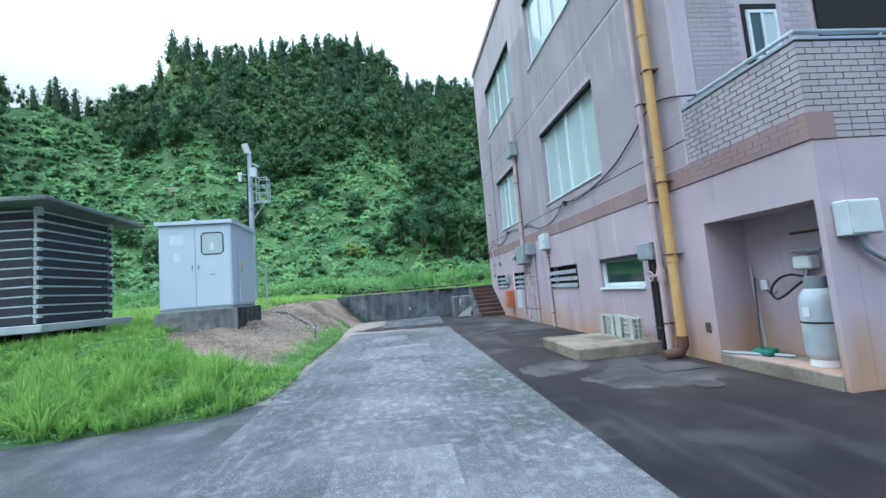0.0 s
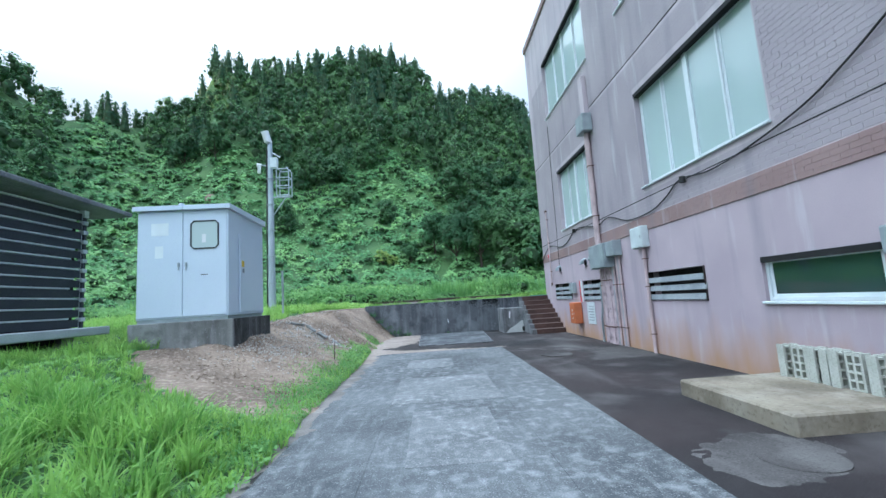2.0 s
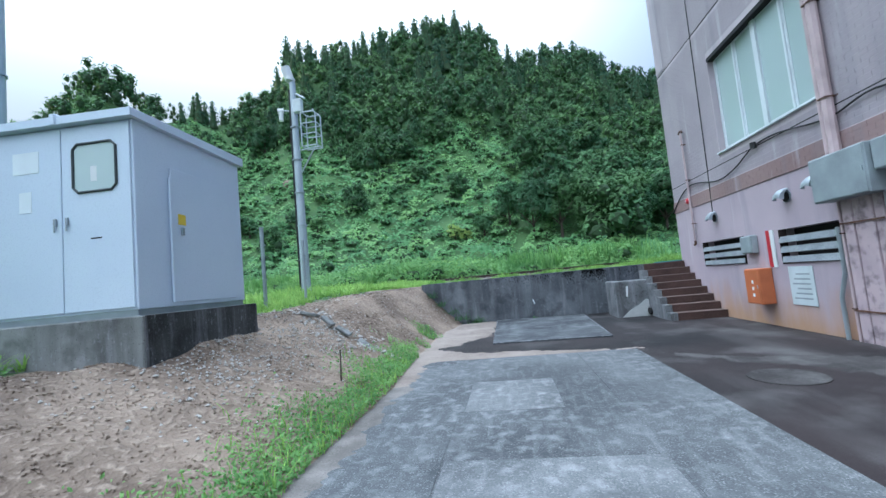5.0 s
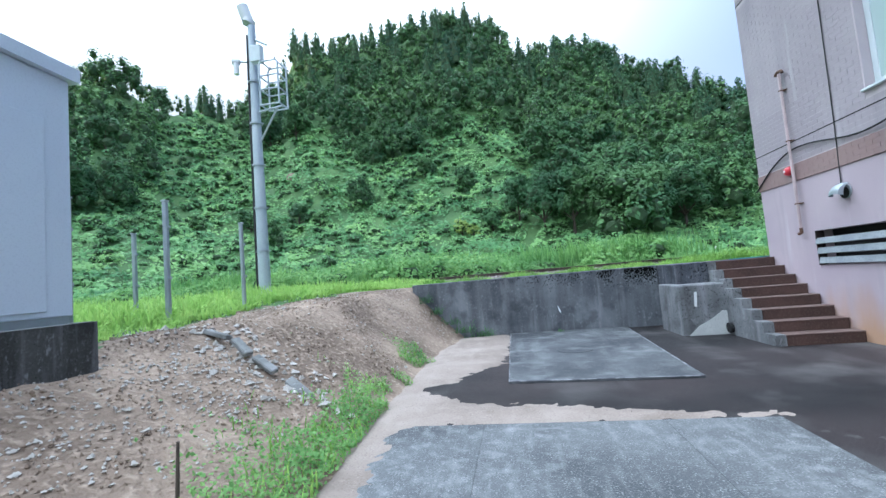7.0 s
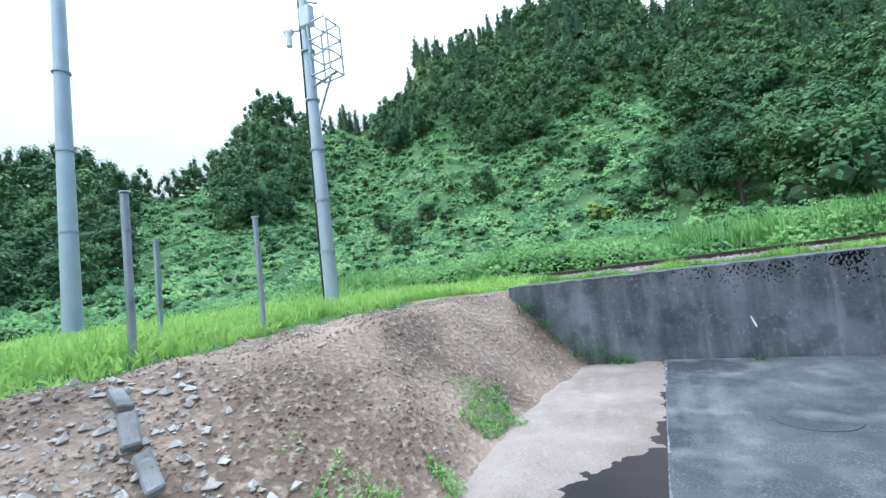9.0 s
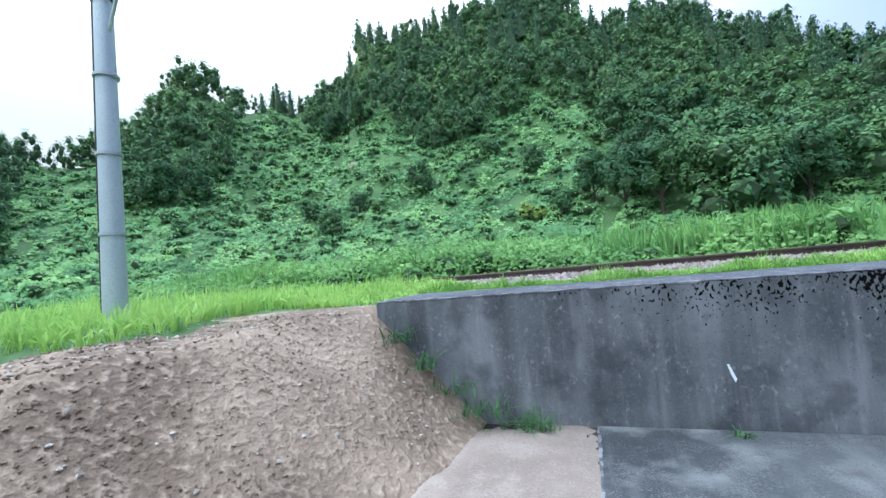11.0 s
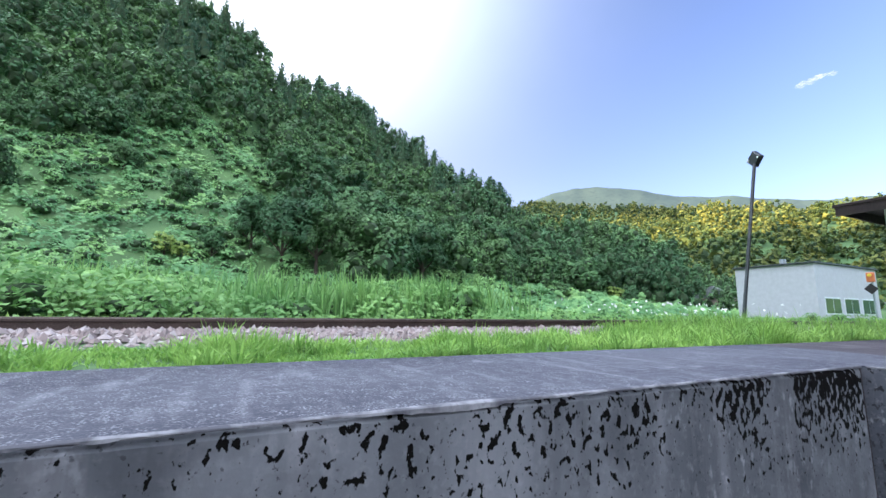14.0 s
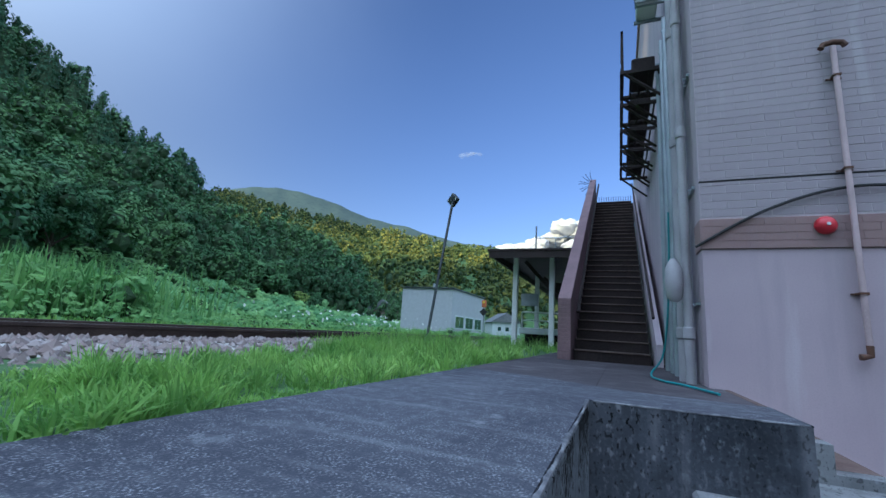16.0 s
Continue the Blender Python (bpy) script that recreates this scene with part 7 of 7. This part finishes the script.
    open_slope = (seen_height(vx, vy, vz) < table(a, WOODS_FROM) + 1.5) | (rng.uniform(0, 1, m) < 0.12)
    a, rr, vx, vy, vz = a[open_slope], rr[open_slope], vx[open_slope], vy[open_slope], vz[open_slope]
    m = len(a)
    lump, fine = ruffle(vx, vy, 0.16, 2.0), ruffle(vx, vy, 0.42, 7.0)
    vz = vz + np.clip(lump, -0.1, 1) * 2.4 + np.clip(fine, -0.2, 1) * 1.6 + rng.uniform(0.0, 0.3, m)
    nrm = np.stack([-np.sin(np.radians(a)) * 0.5, -np.cos(np.radians(a)) * 0.5, np.full(m, 0.9)], -1) + rng.normal(0, 0.32, (m, 3))
    v, f = cards(np.stack([vx, vy, vz], -1), nrm, rng.uniform(0.28, 0.56, m) * np.clip(rr / 85, 0.6, 2.2))
    bulk("hillside_vines", v, f, M_VINE, "carpet of climbing vines over the open slope", "vines")
    heap = [lumps([np.array([rng.normal(0, 0.45), rng.normal(0, 0.45), rng.uniform(0.1, 0.5)]) for _ in range(3)], rng.uniform(0.45, 0.75, 3), 30, 0.75, 0.13) for _ in range(8)]
    mounds = []
    k = 5200
    a = rng.uniform(-84, 40, k)
    rr = np.sqrt(rng.uniform(44.0 ** 2, 200.0 ** 2, k))
    px, py = polar(a, rr)
    pz = terrain(px, py)
    ok = (hill_share(a, rr) > -0.06) & (hill_share(a, rr) < 0.97) & (seen_height(px, py, pz) < table(a, WOODS_FROM) + 1.0) & (np.abs(a + 29.8) + np.abs(seen_height(px, py, pz) - 14.6) > 1.2)
    for i in np.flatnonzero(ok):
        rad = rng.uniform(0.7, 2.3) * (0.55 + rr[i] / 200)
        mounds.append((px[i], py[i], pz[i] + 0.1, rad, rad * rng.uniform(0.7, 1.25)))
    mounds = spaced(mounds, 0.7)[:1700]
    plant("slope_bushes", heap, mounds, M_VINE, "vine-draped bushes crowding the open slope", "bushes")
    # a bare scar of earth on the slope
    d = np.linspace(50, 200, 400)
    dx, dy = polar(np.full(400, -29.8), d)
    k = int(np.argmax(seen_height(dx, dy, terrain(dx, dy) + 1.5) > 15.2))
    scar = Shape().lathe(0, 0, [(0.05, 0.25), (0.6, 0.22), (1.1, 0.12), (1.5, -0.1), (1.6, -0.6)], 14)
    scar.v = [(px + 0.25 * noise.noise((px, py, 1)), py + 0.3 * noise.noise((px, py, 5)), pz + 0.2 * noise.noise((px * 2, py * 2, 9))) for px, py, pz in scar.v]
    scar.moved(Matrix.Translation((float(dx[k]), float(dy[k]), float(terrain(dx[k], dy[k])) + 1.4)) @ Matrix.Rotation(radians(29.8), 4, "Z") @ Matrix.Rotation(radians(65), 4, "X"))
    tagged(part("soil_scar", scar, M_SOIL), "small bare scar of pale earth on the overgrown slope", "bare soil", "", "structure")
    # far eastern hills
    n = 1500
    az = rng.uniform(30, 92, n)
    r = 190 + (np.where(az < 58, 700, 520) - 180) * rng.uniform(0, 1, n) ** 0.75
    x, y = polar(az, r)
    z = terrain(x, y)
    tiny = [crown(6, 9, 0.75, 0.17) for _ in range(5)]
    far_trees = []
    for i in range(n):
        rad = rng.uniform(4.5, 9.0)
        far_trees.append((x[i], y[i], z[i] - 1, rad, rad * rng.uniform(1.2, 2.0)))
    plant("far_woods", tiny, far_trees, M_FAR, "sunlit woods on the far eastern hills", "woods")
    # dark trees along the valley foot
    spots = []
    for _ in range(420):
        a = rng.uniform(30, 62)
        rr = rng.uniform(115, 188)
        px, py = polar(a, rr)
        rad = rng.uniform(3.2, 5.2)
        spots.append((float(px), float(py), float(terrain(px, py)) - 0.3, rad, rad * rng.uniform(1.5, 2.6)))
    plant("valley_trees", broad, spaced(spots, 0.9), M_TREE, "dark shaded trees filling the valley side", "trees")
    small = [crown(11, 110, 0.55, 0.060) for _ in range(4)]
    for a, el, rad, h in ((-47.2, 8.2, 2.4, 3.0), (-45.0, 7.6, 1.8, 2.2), (-41.5, 8.2, 2.8, 3.4), (-35.6, 8.0, 3.4, 4.4), (-33.2, 7.6, 2.6, 3.0), (-29.6, 8.6, 3.8, 5.0), (-27.0, 8.4, 2.8, 3.2), (-50.5, 7.0, 2.4, 2.6), (-12.2, 15.2, 3.0, 3.4), (-10.6, 15.0, 2.4, 2.6), (-2.5, 6.0, 3.0, 3.6), (35.1, 3.4, 3.4, 3.4), (40.9, 2.6, 2.8, 2.6)):
        tree("shrub", *stand(a, el), rad, h, 0.4, small, M_TREE, "rounded green shrub on the overgrown slope", "shrubs on the slope")
    for a, el, rad, h in ((-7.0, 6.0, 2.2, 2.6), (-5.2, 5.6, 1.8, 2.0), (47.4, 2.2, 3.0, 2.6)):
        tree("shrub", *stand(a, el), rad, h, 0.3, small, M_BUSH, "yellow-green bush among the weeds below the slope", "yellowing bushes")


hill_plants()


def weed_field():
    """Tall weeds and leafy mounds beyond the railway."""
    m = 90000
    x = np.concatenate([rng.uniform(-26, 24, int(m * 0.8)), rng.uniform(24, 60, m - int(m * 0.8))])
    y = 29.3 + rng.uniform(0, 1, m) ** 1.6 * 34
    lump = ruffle(x, y, 0.22, 6.0) + 0.55 * ruffle(x, y, 0.6, 8.0)
    mound = 0.8 * np.exp(-((x - 7.5) / 2.0) ** 2 - ((y - 32) / 1.8) ** 2) + 0.9 * np.exp(-((x + 5) / 7) ** 2 - ((y - 34) / 4) ** 2) + 0.2 * np.exp(-((x - 17) / 4) ** 2 - ((y - 36) / 3) ** 2)
    low = np.interp(x, [-26, 2, 7, 12, 60], [0.75, 0.72, 0.42, 0.16, 0.12])
    z = terrain(x, y) + np.clip(low + lump * np.interp(x, [2, 10], [0.75, 0.35]), 0.06, 2.0) * step01((y - 29.2) / 1.2) + mound * step01((y - 29.2) / 1.5) - rng.uniform(0, 1, m) ** 2 * 0.5
    n = rng.normal(0, 0.42, (m, 3)) + (0, -0.45, 0.9)
    v, f = cards(np.stack([x, y, z], -1), n, rng.uniform(0.045, 0.105, m) * (1 + (y - 29) / 20))
    bulk("weed_bank", v, f, M_WEED, "tangled leafy weeds and vines beyond the railway", "weeds")


weed_field()


def weed_mounds():
    """Heaps of broad-leaved climbers along the far side of the line."""
    heap = [lumps([np.array([rng.normal(0, 0.5), rng.normal(0, 0.4), rng.uniform(0.0, 0.45)]) for _ in range(5)], rng.uniform(0.4, 0.7, 5), 90, 0.7, 0.085) for _ in range(5)]
    spots = [(7.6, 32.0, 1.2, 1.7, 1.7), (6.3, 32.6, 1.2, 1.2, 1.2), (8.9, 32.8, 1.2, 1.1, 1.0)]
    for _ in range(150):
        x = rng.uniform(-24, 42)
        y = 30.6 + rng.uniform(0, 1) ** 1.3 * 9
        r = rng.uniform(0.5, 1.25) * (1.0 if x < 6 else 0.62)
        spots.append((x, y, float(terrain(x, y)) - 0.1 + (0.3 if x < 6 else 0.0), r, r * rng.uniform(0.7, 1.2)))
    plant("climber_mounds", heap, spaced(spots, 0.6), M_WEED, "heaps of broad-leaved climbers beyond the railway", "climbers")


weed_mounds()


def blades(name, n, place, height, width, mat, label, category="grass", lean=0.85, tuft=1, spread=0.06):
    """Arching, tapering blades; with tuft above 1 they fan out from shared roots."""
    p, hs = place(n // tuft)
    p, hs = np.repeat(p, tuft, 0), np.repeat(hs, tuft)
    k = len(p)
    a = rng.uniform(0, 6.28, k)
    d = np.stack([np.cos(a), np.sin(a), np.zeros(k)], -1)
    if tuft > 1:
        p = p + d * rng.uniform(0, spread, k)[:, None]
    h = hs * rng.uniform(0.5, 1.25, k) * height
    turn = a + rng.normal(0, 0.5, k)
    side = np.stack([-np.sin(turn), np.cos(turn), np.zeros(k)], -1) * (width * rng.uniform(0.6, 1.4, k))[:, None]
    ln = rng.uniform(0.1, 1.0, k) * lean
    up = np.array([0, 0, 1.0])

    def along(t):
        return p + up * (h * (t - 0.42 * ln * t * t))[:, None] + d * (h * ln * 0.85 * t * t)[:, None]

    q1, q2, tip = along(0.42), along(0.76), along(1.0)
    v = np.stack([p - side * 0.7, p + side * 0.7, q1 + side, q1 - side, q2 + side * 0.7, q2 - side * 0.7, tip], 1).reshape(-1, 3)
    i = 7 * np.arange(k)[:, None]
    f = np.concatenate([i + (0, 1, 2), i + (0, 2, 3), i + (3, 2, 4), i + (3, 4, 5), i + (5, 4, 6)], 1).reshape(-1, 3)
    bulk(name, v, f, mat, label, category)


def surface(x, y):
    return terrain(x, y, False)


def front_bank(n):
    y = 5.05 + rng.uniform(0, 1, n) ** 1.2 * 7.0
    x = bank_edge(y) - 0.05 - rng.uniform(0, 1, n) ** 1.1 * 9.5
    keep = (x > -10) & (~bare(x, y)) & ~((x > -3.9) & (x < -1.7) & (y > 11.6))
    x, y = x[keep], y[keep]
    return np.stack([x, y, surface(x, y)], -1), np.clip(0.75 + 1.0 * ruffle(x, y, 1.3, 2.0), 0.25, 1.5) * np.interp(bank_edge(y) - x, [0, 0.5], [0.35, 1]) * np.interp(y, [5, 6.8, 8.2, 12], [1.0, 0.85, 0.45, 0.4])


def drive_edge(n):
    y = rng.uniform(6.8, 18.6, n)
    x = bank_edge(y) - np.interp(y, [9, 13, 16, 18.6], [0.1, 0.1, -0.05, -0.2]) - np.abs(rng.normal(0, 0.38, n))
    keep = ruffle(x, y, 0.75, 12.0) > np.interp(y, [9, 12, 14, 16, 18.6], [-0.30, -0.12, -0.02, 0.08, 0.15])
    x, y = x[keep], y[keep]
    return np.stack([x, y, surface(x, y)], -1), np.full(len(x), 1.0)


def left_meadow(n):
    y = rng.uniform(11.5, 25.5, n)
    lim = np.interp(y, [11.5, 14, 15.6, 17, 19, 20.7, 20.8], [-3.9, -2.6, -2.4, -2.0, -1.6, -0.6, -0.5])
    x = lim + ruffle(y * 0, y, 0.8, 5.0) * 0.3 - rng.uniform(0, 1, n) ** 1.4 * 13
    inside_cub = (x > -4.0) & (x < -1.8) & (y > 11.7) & (y < 14.3)
    in_shed = (x > -9) & (x < -5.1) & (y > 9.8) & (y < 12.8)
    keep = ~inside_cub & ~in_shed & (~bare(x, y))
    x, y = x[keep], y[keep]
    return np.stack([x, y, surface(x, y)], -1), np.clip(0.8 + 0.6 * ruffle(x, y, 0.5, 2.0), 0.35, 1.5) * np.interp(lim[keep] - x, [0, 1.2], [0.3, 1])


def verge(n):
    x = np.concatenate([rng.uniform(-0.5, 10, int(n * 0.7)), rng.uniform(10, 36, n - int(n * 0.7))])
    y = 22.02 + rng.uniform(0, 1, n) * np.interp(x, [-0.5, 0.5, 4, 6, 9, 14], [2.2, 1.5, 1.55, 2.0, 2.9, 3.4])
    keep = (rng.uniform(0, 1, n) < np.clip(0.65 + ruffle(x, y, 0.7, 2.0), 0.1, 1)) & ~((x > 10.0) & (y < 22.1))
    x, y = x[keep], y[keep]
    return np.stack([x, y, np.interp(y, [22, 23.9, 25.2], [1.28, 1.28, 1.33])], -1), np.interp(x, [-0.5, 3, 6, 10, 20], [0.55, 0.5, 0.7, 1.05, 1.2]) * np.clip(0.8 + 1.3 * ruffle(x, y, 1.1, 4.0), 0.3, 2.0)


def between_rails(n):
    x = rng.uniform(-9, 24, n)
    y = rng.uniform(28.3, 30.2, n)
    return np.stack([x, y, np.full(n, 1.27)], -1), np.full(n, 1.0)


blades("bank_grass", 42000, front_bank, 0.62, 0.0085, M_GRASS, "lush long bright green grass on the bank", "grass", 1.15, 12, 0.07)
p, h = drive_edge(20000)
p = p + np.stack([np.zeros(len(p)), np.zeros(len(p)), 0.02 + 0.16 * rng.uniform(0, 1, len(p)) ** 2 * np.clip(0.6 + ruffle(p[:, 0], p[:, 1], 1.5, 2.0), 0.2, 1.5)], -1)
v, f = cards(p, rng.normal(0, 0.5, (len(p), 3)) + (0.2, -0.2, 0.9), rng.uniform(0.010, 0.024, len(p)))
bulk("edge_weeds", v, f, M_WEED, "low leafy weeds creeping along the drive edge", "weeds")
p, h = front_bank(15000)
p = p + np.stack([np.zeros(len(p)), np.zeros(len(p)), 0.03 + 0.14 * rng.uniform(0, 1, len(p)) * h], -1)
v, f = cards(p, rng.normal(0, 0.5, (len(p), 3)) + (0, -0.2, 0.9), rng.uniform(0.018, 0.045, len(p)))
bulk("bank_weeds", v, f, M_WEED, "low leafy undergrowth between the grass tufts", "weeds")
blades("edge_grass", 1500, drive_edge, 0.16, 0.006, M_GRASS, "thin grass tufts along the drive edge")


def reeds(n):
    c = rng.uniform(-18, 11, 60)
    k = rng.integers(0, 60, n)
    x = c[k] + rng.normal(0, 0.9, n)
    y = 31.5 + (k % 7) * 0.8 + rng.normal(0, 0.5, n)
    return np.stack([x, y, terrain(x, y) + 0.2], -1), np.full(n, 1.0)


blades("tall_weeds", 9000, reeds, 1.35, 0.020, M_WEED, "tall plumed grasses standing above the weeds", "weeds", 0.6)
blades("meadow_grass", 36000, left_meadow, 0.42, 0.011, M_MEADOW_LIT, "bright green meadow grass around the poles", "grass", 1.1, 8, 0.10)
blades("verge_grass", 52000, verge, 0.30, 0.0055, M_GRASS, "bright grass between the walkway and the ballast", "grass", 1.25, 10, 0.06)
blades("far_verge_grass", 6000, between_rails, 0.25, 0.012, M_GRASS, "grass strip beyond the railway")


def wall_weeds(n):
    k = rng.integers(0, 7, n)
    cx = np.array([0.15, 0.45, 0.75, 1.05, -0.1, 1.3, 2.95])[k]
    cz = np.array([0.72, 0.45, 0.25, 0.10, 1.0, 0.05, 0.03])[k]
    spread = np.array([0.10, 0.14, 0.14, 0.12, 0.1, 0.08, 0.03])[k]
    x = cx + rng.normal(0, 1, n) * spread
    y = 20.60 - np.abs(rng.normal(0, 0.08, n))
    return np.stack([x, y, np.maximum(cz - 0.12, 0.0)], -1), np.where(k == 6, 0.4, 1.0)


blades("wall_weeds", 260, wall_weeds, 0.27, 0.008, M_TREE, "long-bladed weeds at the foot of the wall", "weeds", 1.9)

# white flowers beyond the rails
fl = np.stack([rng.normal(22, 4, 110), rng.normal(33, 1.2, 110), rng.uniform(1.6, 2.3, 110)], -1)
v, f = cards(fl, rng.normal(0, 0.5, (110, 3)) + (0, -0.6, 0.7), rng.uniform(0.05, 0.12, 110))
bulk("white_flowers", v, f, M_FLOWER, "scattered heads of white flowers among the weeds", "flowers")


# ---- clouds ----
def cloud(name, puffs, label):
    s = Shape()
    for x, y, z, r in puffs:
        bm = bmesh.new()
        bmesh.ops.create_icosphere(bm, subdivisions=3, radius=1)
        vs = []
        for vert in bm.verts:
            d = vert.co.normalized()
            k = r * (1 + 0.28 * noise.fractal(d * 2.2 + Vector((x, y, z)) * 0.01, 1.0, 2.0, 4))
            vs.append((x + d.x * k, y + d.y * k, z + d.z * k * 0.55))
        s.add(vs, [[q.index for q in fc.verts] for fc in bm.faces])
        bm.free()
    return tagged(part(name, s, M_WISP if "wisp" in name else M_CLOUD, None, "", True), label, "cloud", "", "structure")


cr = random.Random(5)
heaps = []
for i in range(60):
    t = cr.random()
    heaps.append((2600 + cr.uniform(-120, 120), 100 + t * 1000, 420 + 300 * (1 - t) * cr.random() ** 0.7, cr.uniform(35, 95)))
cloud("cloud_bank", heaps, "white cumulus bank low over the eastern hills")
cloud("cloud_wisp", [(2600 + cr.uniform(-20, 20), 900 + i * 16, 1215 + cr.uniform(-6, 6), cr.uniform(9, 20)) for i in range(9)], "faint small wisp of cloud in the clear sky")


def mountain():
    az = np.radians(np.arange(26, 86, 0.5))
    crest = np.tan(np.radians(np.interp(np.degrees(az), [26, 30, 34, 36, 38, 41, 44, 47, 50, 56, 64, 75, 86], [8, 11, 13.2, 14.2, 15.0, 15.9, 16.4, 16.6, 15.9, 14.4, 12.9, 11.2, 9.0]))) * 1700 + ruffle(az * 16, az * 0, 0.5, 2.0) * 14
    rows = []
    for f, r in ((0.0, 1150), (0.35, 1350), (0.75, 1550), (1.0, 1700)):
        rr = r + ruffle(az * 9, az * 0 + r, 0.4, 3.0) * 40
        rows.append(np.stack([2 + rr * np.sin(az), 16 + rr * np.cos(az), crest * f + 1], -1))
    v = np.concatenate(rows)
    n = len(az)
    q = np.array([(i * n + j, i * n + j + 1, (i + 1) * n + j + 1, (i + 1) * n + j) for i in range(3) for j in range(n - 1)])
    ob = bulk("far_mountain", v, q, M_MOUNTAIN, "mountain on the skyline, tinted blue-green for haze", "mountain", "structure")
    ob.data.polygons.foreach_set("use_smooth", np.ones(len(q), bool))


mountain()

wall_tiles()
